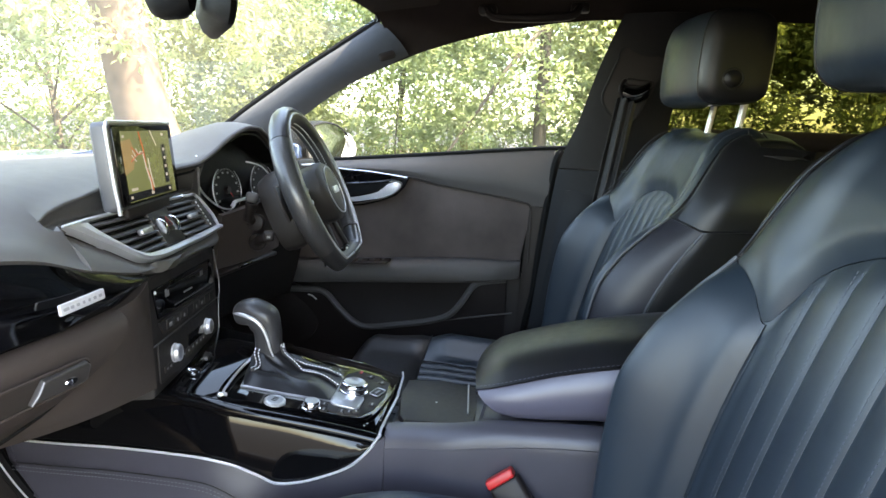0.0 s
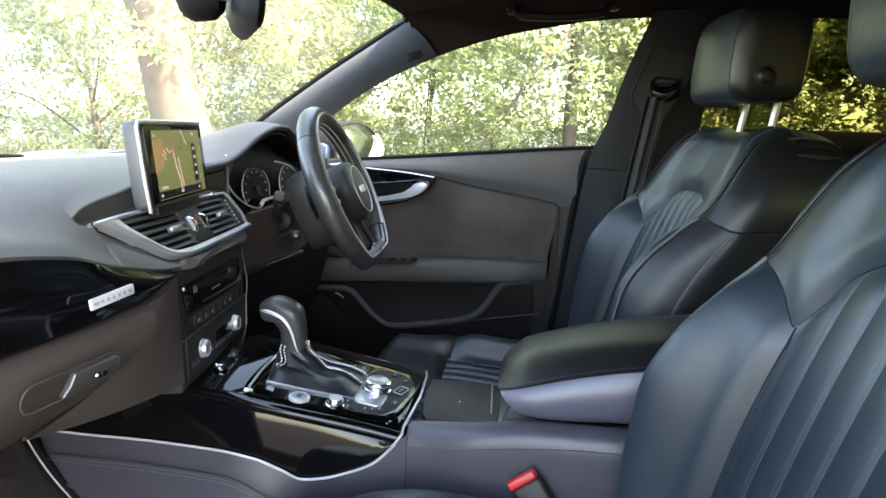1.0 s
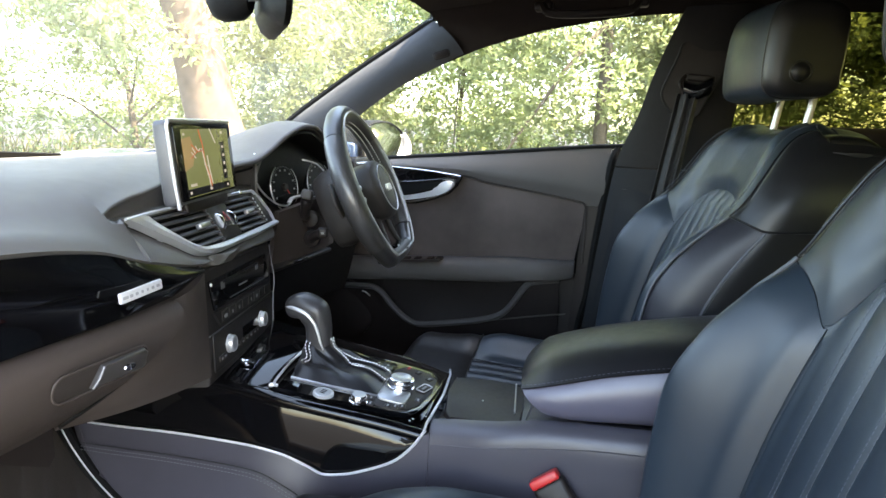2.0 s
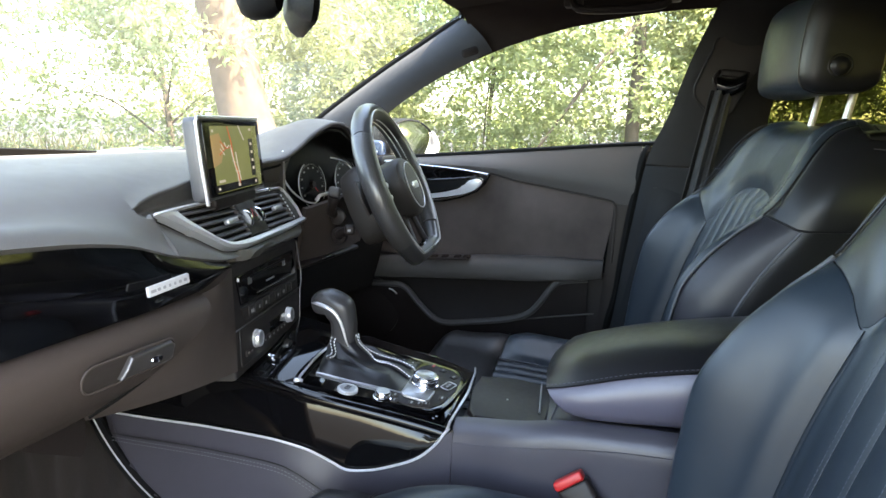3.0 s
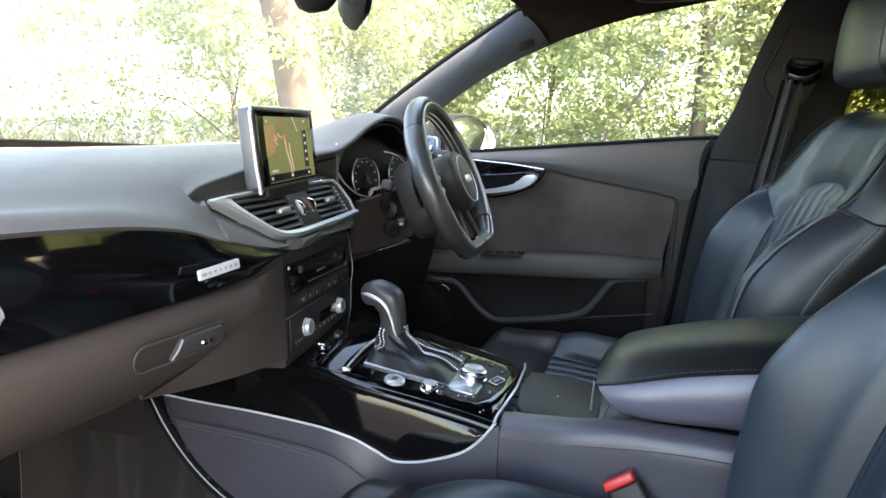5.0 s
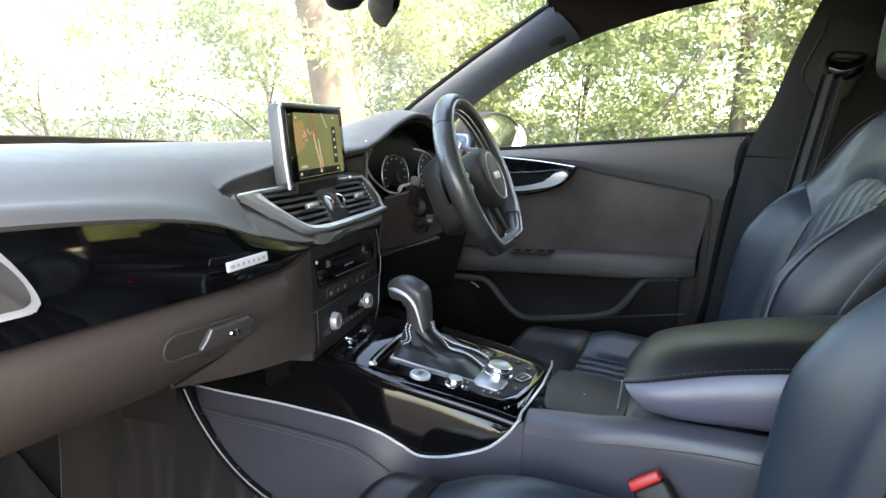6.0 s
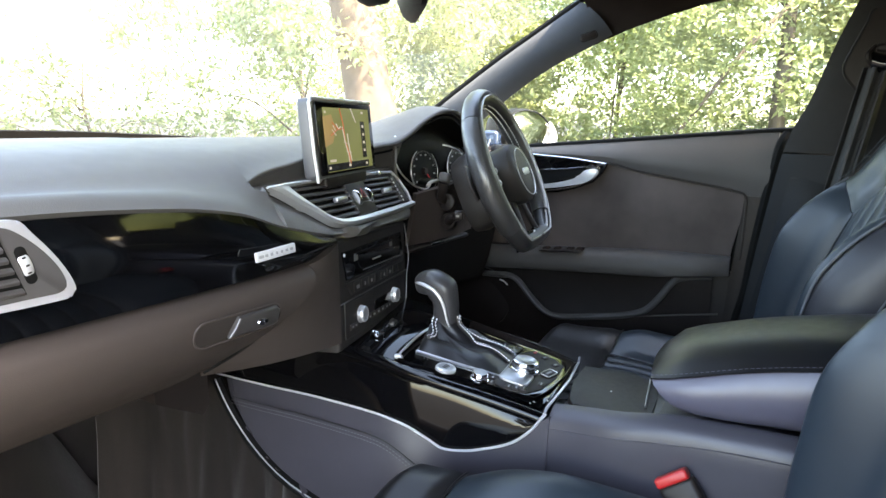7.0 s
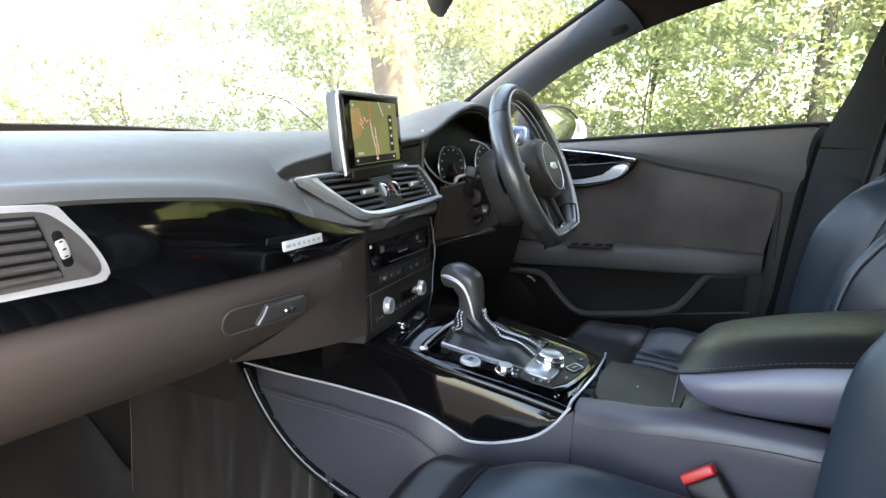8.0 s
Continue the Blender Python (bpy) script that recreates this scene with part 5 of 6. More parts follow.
def hood_pt(u, v):
    x = 0.06 + 0.66 * u
    yl = interp([(0.06, 1.13), (0.12, 1.12), (0.34, 1.12), (0.44, 1.138), (0.60, 1.17), (0.72, 1.20)], x)
    y = yl + (1.50 - yl) * v
    zl = hood_z(x)
    zb = 0.962
    return V(x, y, zl + (zb - zl) * smooth(0.12, 1.0, v) + 0.006 * math.sin(math.pi * min(1, v * 4)))


part("hood", sheet(hood_pt, 44, 18, 0.010), PAD, bin_, "padded hood over the instruments")
part("hood_lip", tube([hood_pt(i / 40, 0) + V(0, -0.001, -0.004) for i in range(2, 40)], 0.0045, 8), DOORTOP, bin_)
part("hood_face", sheet(lambda u, v: hood_pt(0.20 * u, 0.0).lerp(V(0.06 + 0.132 * u, 1.165 - 0.02 * u, 0.935), v), 12, 6, 0.004, True), PAD, bin_)
part("hood_lining", sheet(lambda u, v: hood_pt(0.06 + 0.86 * u, 0.02 + 0.30 * v) + V(0, 0, -0.016 - 0.02 * v), 30, 6, 0.004), CLUSTER, bin_)


def cl_pt(u, v):
    x = 0.19 + 0.40 * u
    zt = hood_z(x) - 0.02
    zb = 0.885 + 0.02 * (2 * u - 1) ** 2
    return V(x, 1.205 - 0.02 * math.sin(math.pi * v), zb + (zt - zb) * v)


part("cluster_panel", sheet(cl_pt, 24, 10, 0.01), CLUSTER, bin_, "black gauge panel")
part("cluster_cheek", sheet(lambda u, v: V(0.158 + 0.030 * u, 1.118 + 0.034 * u, 0.875 + (hood_z(0.158 + 0.030 * u) - 0.010 - 0.875) * v), 6, 10, 0.004, True), PAD, bin_)
ring_path = cr([(0.184, 1.140, 0.996), (0.188, 1.15, 0.981), (0.196, 1.15, 0.951), (0.212, 1.15, 0.930), (0.235, 1.15, 0.913), (0.268, 1.15, 0.896), (0.302, 1.15, 0.888), (0.318, 1.15, 0.892), (0.330, 1.15, 0.900), (0.377, 1.15, 0.902), (0.43, 1.15, 0.893), (0.50, 1.15, 0.895), (0.55, 1.15, 0.93), (0.58, 1.145, 0.985)], 6)
part("cluster_trim", tube([p + V(-0.004, -0.008, 0.001) for p in ring_path], 0.0019, 6), ALU, bin_, "bright line round the gauges")
part("trim_accent", tube(cr([(0.318, 1.149, 0.892), (0.330, 1.149, 0.900), (0.352, 1.149, 0.9015), (0.377, 1.149, 0.902)], 5), 0.0036, 8), ALU, bin_)
part("cluster_trim", tube(cr([(0.395, 1.16, 0.976), (0.406, 1.15, 0.973), (0.44, 1.15, 0.965), (0.463, 1.15, 0.954), (0.480, 1.15, 0.942), (0.488, 1.15, 0.929)], 6), 0.0017, 6), ALU, bin_)


def skirt(u, v):
    p = ring_path[int(round(u * (len(ring_path) - 1)))]
    return p.lerp(V(p.x * 0.8 + 0.076, 1.21, p.z * 0.85 + 0.142), v)


part("gauge_funnel", sheet(skirt, len(ring_path) - 1, 4, 0.003), CLUSTER, bin_)
for gx in (0.352, 0.500):
    GM = frame_of((gx, 1.180, 0.920), (1, -0.06, 0), (-0.06, -1, 0.12)) @ Matrix.Scale(1.36, 4)
    g = part("gauge", lathe([(0.001, 0.0), (0.035, 0.0), (0.035, -0.006), (0.001, -0.006)], GM, 40), CLUSTER, bin_, "round dial with pale marks")
    # only the lit arcs of the ring; its shaded top is left out
    part("gauge_ring_arc", tube([GM @ V(0.0355 * math.cos(radians(a)), 0.0355 * math.sin(radians(a)), 0.002) for a in range(118, 285, 6)], 0.0010, 6), ALU, g, "thin bright arc, the lit part of the dial ring")
    part("gauge_ring_arc", tube([GM @ V(0.0345 * math.cos(radians(a)), 0.0345 * math.sin(radians(a)), 0.002) for a in range(-45, 55, 6)], 0.0006, 6), ALU, g)
    for i in range(9):
        a = radians(215 - 28 * i)
        part("dial_mark", rbox(GM @ pose(0.0265 * math.cos(a), 0.0265 * math.sin(a), 0.001, 0, 0, 0), 0.0036, 0.0028, 0.001, 0.0003), WHITE, g)
    for i in range(33):
        a = radians(215 - 7 * i)
        part("dial_tick", rbox(GM @ pose(0.0315 * math.cos(a), 0.0315 * math.sin(a), 0.001, 0, 0, math.degrees(a)), 0.0022, 0.0006, 0.0006, 0), WHITE, g)
    part("needle", tube([GM @ V(0.004, -0.004, 0.003), GM @ V(0.018, -0.020, 0.003)], [0.0011, 0.0005], 6), RED, g, "red needle")
    part("needle_hub", lathe([(0.0005, 0.005), (0.005, 0.005), (0.006, 0.0)], GM, 16), PLASTIC_D, g)

# driver's lower panel, end vent and filler under the hood
low = thing("lower_dash_panel", (0.40, 1.2, 0.62), "knee panel under the steering column, coloured near-black for its shade", "panel")


def low_pt(u, v):
    x = 0.150 + 0.52 * u
    z = 0.860 - 0.24 * v
    return V(x, 1.150 + 0.05 * v + 0.05 * math.sin(math.pi * u) - 0.01 * math.sin(3 * v), z)


# seal black on this panel paints the shade under the column
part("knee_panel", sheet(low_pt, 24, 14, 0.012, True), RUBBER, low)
part("fuse_shelf", rbox(pose(0.33, 1.135, 0.776, 6, 0, 0), 0.24, 0.03, 0.008, 0.003), PLASTIC_D, low)
part("shelf_trim", rbox(pose(0.31, 1.118, 0.778, 6, 0, 0), 0.05, 0.006, 0.005, 0.002), PIANO, low)
ev = part("end_vent", plate(rrect(0.13, 0.075, 0.012), frame_of((0.655, 1.13, 0.935), (1, -0.15, 0), (-0.15, -1, 0.1)), 0.012, 0.004), PLASTIC_D, low, "driver side air vent")
for i in range(5):
    part("slat", rbox(frame_of((0.655, 1.116, 0.935), (1, -0.15, 0), (-0.15, -1, 0.1)) @ pose(0, 0.026 - 0.013 * i, 0, 25, 0, 0), 0.115, 0.003, 0.008, 0.001), ALU if i == 0 else DOORTOP, ev)
part("kick_panel", rbox(pose(0.80, 1.36, 0.63), 0.02, 0.46, 0.66, 0.008), PLASTIC_D, low)

# ---- centre console ----
con = thing("centre_console", (0, 0.6, 0.31), "centre console with piano-black top and leather sides", "console")


def top_z(y):
    return 0.671 + 0.14 * (y - 0.708)


CT = frame_of((0, 0.708, 0.671), (1, 0, 0), (0, -0.14, 1))      # local x right, local y forward along the slope


def ct(x, y):
    """Console top: x across, y forward in metres of the car, as local coordinates."""
    return (x, (y - 0.708) / math.cos(math.atan(0.14)))


top_out = [ct(-0.090, 0.712), ct(0.098, 0.728), ct(0.108, 0.80), ct(0.112, 1.06), ct(-0.108, 1.16), ct(-0.121, 1.05), ct(-0.114, 0.93), ct(-0.100, 0.82)]
top = part("top_panel", plate(top_out, CT, 0.05, 0.007, z0=-0.052, seg=4), PIANO, con, "piano-black top panel")


# gloss side panel under the top edge
def chrome_z(y):
    return interp([(0.705, 0.676), (0.718, 0.655), (0.745, 0.628), (0.78, 0.611), (0.81, 0.601), (0.838, 0.597), (0.865, 0.607), (0.90, 0.618), (0.95, 0.623), (1.05, 0.620), (1.18, 0.611), (1.4, 0.600)], y)


def side_x(y, z):
    return -0.099 - 0.023 * smooth(0.70, 0.95, y) - 0.10 * max(0, 0.68 - z) * 0.5


def side_pt(u, v):
    y = 0.708 + 0.60 * u
    zt = top_z(y) - 0.010 - 0.03 * smooth(0.93, 1.25, y)
    zb = min(chrome_z(y), zt - 0.001)
    z = zt + (zb - zt) * v
    return V(side_x(y, z) + 0.008 * (1 - v) ** 3, y, z)


part("edge_roll", tube([V(side_x(y, top_z(y)) + 0.0045, y, top_z(y) - 0.008 - 0.03 * smooth(0.93, 1.25, y)) for y in [0.712 + 0.012 * i for i in range(44)]], 0.0085, 10), PIANO, con, "gloss black rolled edge")
part("side_gloss", sheet(side_pt, 40, 8, 0.008), PIANO, con, "gloss black side panel")
cpath = [V(side_x(y, chrome_z(y)) - 0.004, y, chrome_z(y)) for y in [0.704 + 0.006 * i for i in range(100)]]
part("chrome_line", tube(cpath, 0.0019, 6), HANDLE, con, "thin chrome line")
part("chrome_end", tube([(-0.1065, 0.705, 0.676), (-0.096, 0.7055, 0.681), (0.0, 0.712, 0.6805), (0.074, 0.724, 0.6795), (0.10, 0.732, 0.676)], 0.0019, 6), HANDLE, con)


# leather knee pad below the chrome
def pad_front(z):
    return interp([(0.30, 0.81), (0.44, 0.94), (0.462, 1.01), (0.470, 1.06), (0.480, 1.10), (0.497, 1.14), (0.530, 1.19), (0.575, 1.235), (0.61, 1.26)], z)


def knee_pt(u, v):
    zt_y = 0.70 + 0.66 * u
    z0 = 0.315
    zt = chrome_z(zt_y) - 0.003 if zt_y > 0.705 else 0.672
    z = zt + (z0 - zt) * v
    y = min(zt_y, pad_front(z) - 0.0)
    bulge = 0.014 * math.sin(min(1, v * 3.2) * math.pi / 2) * smooth(0.80, 0.90, y)
    return V(side_x(y, z) - 0.002 - bulge - 0.010 * v, y, z)


part("knee_pad", sheet(knee_pt, 60, 24, 0.01), LEATHER_C, con, "dark leather knee pad")
front_edge = [V(side_x(pad_front(z), z) - 0.02, pad_front(z), z) for z in [0.44 + 0.0092 * i for i in range(19)]]
part("pad_edge", tube(front_edge, 0.009, 8), RUBBER, con, "black edge of the knee pad")
part("pad_line", tube([p + V(-0.007, -0.004, 0.004) for p in front_edge], 0.0012, 6), ALU, con)
ps = [V(side_x(y, chrome_z(y) - 0.022) - 0.0170 * smooth(0.80, 0.90, y) - 0.003, y, chrome_z(y) - 0.024 - 0.022 * (1 - smooth(0.83, 0.93, y))) for y in [0.86 + 0.01 * i for i in range(37)]]
part("pad_seam", tube(ps, 0.0007, 5), LEATHER_D, con)
for drop in (0.005, 0.0105):
    part("pad_stitching", stitches([p + V(-0.0012, 0, -drop) for p in ps], 0.0055, 0.0036, 0.0008), STITCH_D, con)


# rear leather body of the console
def body_ring(y):
    zs = interp([(0.10, 0.726), (0.30, 0.722), (0.452, 0.716), (0.504, 0.713), (0.555, 0.709), (0.614, 0.697), (0.686, 0.683), (0.71, 0.678)], y)
    zt = top_z(y) - 0.004 if y > 0.585 else zs - 0.014
    zm = 0.5 * (zs + zt) if y > 0.585 else zs - 0.010
    k = 0.012 * smooth(0.60, 0.70, y)
    pts = [(-0.135 + k, 0.32), (-0.122 + k, 0.45), (-0.116 + k, 0.56), (-0.1145 + k, zs - 0.040), (-0.1135 + k, zs - 0.028), (-0.1115 + k, zs - 0.016), (-0.106 + k, zs - 0.006), (-0.097 + k, zs - 0.001), (-0.088 + k, zs), (-0.076, zm), (-0.05, zt), (0.06, zt), (0.10, zt), (0.113, zt - 0.006), (0.118, 0.60), (0.13, 0.32)]
    return [V(p[0], y, p[1]) for p in pts]


part("rear_body", loft([body_ring(0.702 - 0.015 * i) for i in range(62)]), LEATHER_C, con, "leather-covered rear body")
part("body_crease", tube([V(-0.1128 + 0.012 * smooth(0.60, 0.70, 0.70 - 0.015 * i), 0.70 - 0.015 * i, interp([(0.30, 0.701), (0.474, 0.694), (0.582, 0.679), (0.65, 0.665), (0.70, 0.656)], 0.70 - 0.015 * i)) for i in range(32)], 0.0007, 5), LEATHER_C, con)
# storage lid behind the controls
lid_o = [ct(0.076, 0.716), ct(0.104, 0.665), ct(0.108, 0.616), ct(0.06, 0.606), ct(-0.009, 0.599), ct(-0.030, 0.640), ct(-0.051, 0.688), ct(-0.036, 0.700), ct(0.02, 0.712)]
lid = part("storage_lid", plate(lid_o, CT, 0.009, 0.0025, z0=-0.005), PLASTIC_D, con, "black storage lid")
part("lid_strip", tube([V(0.104, 0.626, top_z(0.626) + 0.0065), V(0.011, 0.611, top_z(0.611) + 0.0065)], 0.0015, 6), SATIN_ALU, lid, "bright pull strip")
part("lid_dot", lathe([(0.0004, 0.0012), (0.0012, 0.0008), (0.0014, 0)], pose(0.024, 0.660, top_z(0.660) + 0.004), 8), ALU, lid)

# controls on the console top
pan_o = [ct(-0.110, 0.918), ct(-0.101, 0.86), ct(-0.087, 0.80), ct(-0.074, 0.745), ct(-0.058, 0.730), ct(0.0, 0.726), ct(0.055, 0.730), ct(0.066, 0.745), ct(0.068, 0.80), ct(0.064, 0.85), ct(0.058, 0.905), ct(0.030, 0.945), ct(-0.030, 0.945), ct(-0.098, 0.932)]
panl = part("control_panel", plate([(p.x, p.y) for p in cr([(*p, 0) for p in pan_o], 4, True)], CT, 0.004, 0.002), PIANO, top, "black control panel with buttons")
part("panel_edge", tube(cr([V(-0.112, 0.912, 0.7075), V(-0.107, 0.919, 0.709), V(-0.087, 0.924, 0.7105), V(-0.040, 0.934, 0.712), V(0.004, 0.939, 0.7125), V(0.04, 0.940, 0.7125)], 4), 0.0020, 6), ALU, panl, "bright front edge of the panel")
part("edge_end", rbox(pose(-0.107, 0.921, top_z(0.921) + 0.004, 8, 0, 20), 0.006, 0.012, 0.006, 0.002), ALU, panl)
PZ = 0.004


def cpose(x, y, z=0.0):
    return CT @ pose(*ct(x, y), z)


sb1 = part("start_button", lathe([(0.0140, 0.0), (0.0140, 0.0030), (0.0130, 0.0040), (0.0112, 0.0043), (0.0106, 0.0038), (0.0005, 0.0040)], cpose(-0.091, 0.855, PZ), 28), ALU, panl, "round satin start button")
part("button_face", lathe([(0.0104, 0.0), (0.0102, 0.0005), (0.0005, 0.0006)], cpose(-0.091, 0.855, PZ + 0.0038), 24), SATIN_ALU, sb1, "grey button face")
for i in range(3):
    part("print", rbox(cpose(-0.095 + 0.004 * i, 0.855, PZ + 0.0046), 0.002, 0.007, 0.0004, 0), PLASTIC_D, sb1)
vk = part("volume_knob", lathe([(0.0130, 0.0), (0.0130, 0.002), (0.0112, 0.003), (0.0108, 0.0092), (0.0096, 0.0106), (0.0005, 0.0108)], cpose(-0.081, 0.808, PZ), 28), CHROME, panl, "bright volume knob")
part("knob_top", lathe([(0.0092, 0.0), (0.0090, 0.0005), (0.0005, 0.0006)], cpose(-0.081, 0.808, PZ + 0.0106), 24), SATIN_ALU, vk)
rk = part("rotary_knob", lathe([(0.0205, 0.0), (0.0205, 0.004), (0.0200, 0.005), (0.0188, 0.0055), (0.0190, 0.013), (0.0180, 0.0152), (0.0160, 0.0158), (0.0005, 0.0156)], cpose(-0.013, 0.774, PZ + 0.002), 36), CHROME, panl, "large bright rotary controller")
part("knob_top", lathe([(0.0152, 0.0), (0.0150, 0.0008), (0.0130, 0.0012), (0.0120, 0.0006), (0.0005, 0.0006)], cpose(-0.013, 0.774, PZ + 0.0176), 30), SATIN_ALU, rk, "satin grey top disc")
part("rotary_base", plate(rrect(0.040, 0.040, 0.008), cpose(-0.042, 0.772, PZ + 0.0015) @ pose(0, 0, 0, 0, 0, 4), 0.003, 0.001), SATIN_ALU, panl, "satin controller base")
part("rotary_frame", plate([ct(-0.078, 0.790), ct(-0.080, 0.765), ct(-0.070, 0.744), ct(-0.045, 0.734), ct(0.0, 0.731), ct(0.044, 0.737), ct(0.058, 0.755), ct(0.060, 0.79), ct(0.040, 0.802), ct(-0.030, 0.806), ct(-0.062, 0.806)], CT, 0.002, 0.001, z0=PZ - 0.0005), PLASTIC_D, panl)
for x, y, a in ((-0.073, 0.769, 8), (-0.069, 0.760, 8), (-0.063, 0.752, 12), (-0.035, 0.739, 8), (0.037, 0.747, -20), (0.048, 0.768, -10), (-0.066, 0.796, 8), (-0.080, 0.791, 8)):
    k = part("button", plate(rrect(0.011, 0.009, 0.0015), cpose(x, y, PZ + 0.001) @ pose(0, 0, 0, 0, 0, a), 0.002, 0.0008), PLASTIC_D, panl)
    part("print", rbox(cpose(x, y, PZ + 0.0032) @ pose(0, 0, 0, 0, 0, a), 0.006, 0.0022, 0.0004, 0), WHITE, k)
KM = cpose(0.002, 0.743, PZ + 0.001) @ pose(0, 0, 0, 0, 0, -12)
bk = part("back_key", plate(rrect(0.024, 0.014, 0.003), KM, 0.003, 0.001), PLASTIC_D, panl)
part("key_rim", tube([KM @ V(*p, 0.003) for p in rrect(0.024, 0.014, 0.003)], 0.0009, 5, True), ALU, bk)
part("print", rbox(KM @ pose(0, 0, 0.0035), 0.012, 0.003, 0.0004, 0), WHITE, bk)
for i in range(3):
    for j in range(2):
        part("marker", rbox(cpose(0.024 + 0.010 * i, 0.816 + 0.015 * j, PZ + 0.0025), 0.0028, 0.0028, 0.0008, 0), WHITE, panl)
part("button_block", plate([ct(0.052, 0.860), ct(0.058, 0.806), ct(0.016, 0.806), ct(0.010, 0.850)], CT, 0.003, 0.001, z0=PZ - 0.001), SATIN, panl)
part("red_mark", rbox(cpose(0.053, 0.785, PZ + 0.003), 0.008, 0.004, 0.0008, 0), RED, panl)
part("brake_switch", rbox(cpose(0.040, 0.890, PZ + 0.002), 0.022, 0.018, 0.008, 0.003), PLASTIC_D, panl, "parking brake switch")
part("print", rbox(cpose(0.040, 0.890, PZ + 0.0065), 0.010, 0.006, 0.0004, 0), WHITE, panl)
for x, y in ((-0.083, 0.733), (-0.076, 0.731), (-0.060, 0.718)):
    part("stud", lathe([(0.0003, 0.0012), (0.0014, 0.0008), (0.0016, 0)], cpose(x, y, 0.0), 8), WHITE, top)
part("socket_ring", lathe([(0.006, 0), (0.010, 0), (0.0105, 0.003), (0.0085, 0.004), (0.006, 0.002)], cpose(-0.065, 0.990, 0.001), 18), CHROME, top, "bright socket ring")

# ---- gear selector ----
gear = thing("gear_selector", (0, 0.87, 0.70), "leather gear selector with satin metal strip and stitched gaiter", "gear lever")
fr_o = [ct(-0.075, 0.912), ct(-0.067, 0.854), ct(-0.055, 0.791), ct(0.019, 0.800), ct(0.034, 0.815), ct(0.036, 0.915), ct(-0.02, 0.928)]
part("surround", tube([CT @ V(*p, 0.0055) for p in fr_o], 0.0022, 6, True), SATIN_ALU, gear, "satin metal frame")
part("gaiter_base", plate(fr_o, CT, 0.003, 0.001, z0=0.003), LEATHER_D, gear)
base_line = [CT @ V(p.x * 0.95 - 0.0009, p.y * 0.95 + 0.0077, 0.006) for p in cr([(*p, 0) for p in fr_o], 14, True)]
GC = V(-0.018, 0.868, 0)


def gaiter_pt(k, t, out=0.0):
    """Draped gaiter: k along the base line, t up to the grip."""
    b = base_line[k % len(base_line)]
    a = math.atan2(b.y - GC.y, b.x - GC.x)
    top_p = V((0.0158 + out) * math.cos(a), 0.909 + (0.0178 + out) * math.sin(a), 0.735)
    e = 1 - (1 - t) ** 1.7
    p = b.lerp(top_p, e)
    p.z = b.z + (0.735 - b.z) * t ** 1.35 + 0.010 * math.sin(math.pi * min(1, t * 2.2)) * (1 - t) + out
    fold = math.sin(math.pi * t) * (0.0045 * noise.noise(V(a * 2.2 + t * 3.0, t * 2.5, 4)) + 0.0022 * math.sin(4 * a + 11 * t))
    r = V(math.cos(a), math.sin(a), 0.5)
    return p + r * (fold + out)


NB = len(base_line)
gait = part("gaiter", loft([[gaiter_pt(k, t / 26) for k in range(NB)] for t in range(27)], True, False), GAITER, gear, "black leather gaiter")


def base_at(x, y):
    return min(range(NB), key=lambda k: (base_line[k].x - x) ** 2 + (base_line[k].y - y) ** 2)


for x, y, t0 in ((0.019, 0.803, 0.03), (-0.014, 0.798, 0.03), (-0.072, 0.895, 0.30)):
    k0 = base_at(x, y)
    ridge = [gaiter_pt(k0, t0 + (1 - t0) * q / 24, 0.0012) for q in range(25)]
    part("gaiter_ridge", tube(ridge, 0.0030, 8), GAITER, gait)
    for o in (-0.0030, 0.0030):
        side_v = V(0.6, 0.8, 0.1) if x > -0.06 else V(0.0, 1.0, 0.2)
        part("stitching", stitches([p + side_v * o + V(-0.0016, -0.001, 0.0022) for p in ridge], 0.0048, 0.0034, 0.0010), STITCH, gear)
knob_path = [(0.909, 0.726, 90, 0.0185, 0.0165), (0.909, 0.745, 90, 0.0185, 0.0168), (0.910, 0.760, 85, 0.0190, 0.0178), (0.916, 0.777, 50, 0.0225, 0.0205), (0.931, 0.786, 8, 0.0190, 0.0215), (0.945, 0.785, -6, 0.0180, 0.0205), (0.954, 0.782, -12, 0.0145, 0.0165), (0.959, 0.780, -15, 0.0070, 0.0080), (0.960, 0.780, -15, 0.0010, 0.0010)]
rings = []
for y, z, head, r, rx in knob_path:
    d = V(0, -math.sin(radians(head)), math.cos(radians(head)))
    ring = []
    for a in range(28):
        q = 2 * math.pi * a / 28
        c, s = math.cos(q), math.sin(q)
        ring.append(V(0, y, z) + V(rx * math.copysign(abs(c) ** 0.75, c), 0, 0) + d * r * math.copysign(abs(s) ** 0.75, s))
    rings.append(ring)
dense = [cr([r[i] for r in rings], 5) for i in range(28)]
part("knob", loft([[c_[k] for c_ in dense] for k in range(len(dense[0]))]), GRIP, gear, "smooth leather selector grip")
strip = cr([(-0.0140, 0.956, 0.786), (-0.0205, 0.943, 0.7875), (-0.0220, 0.930, 0.7855), (-0.0212, 0.917, 0.780), (-0.0190, 0.9075, 0.768), (-0.0172, 0.902, 0.753), (-0.0166, 0.898, 0.738), (-0.0150, 0.8945, 0.727)], 6)
part("grip_strip", tube(strip, [0.0010 + 0.0021 * math.sin(math.pi * (i / (len(strip) - 1)) ** 0.6) for i in range(len(strip))], 8), ALU, gear, "satin metal strip")

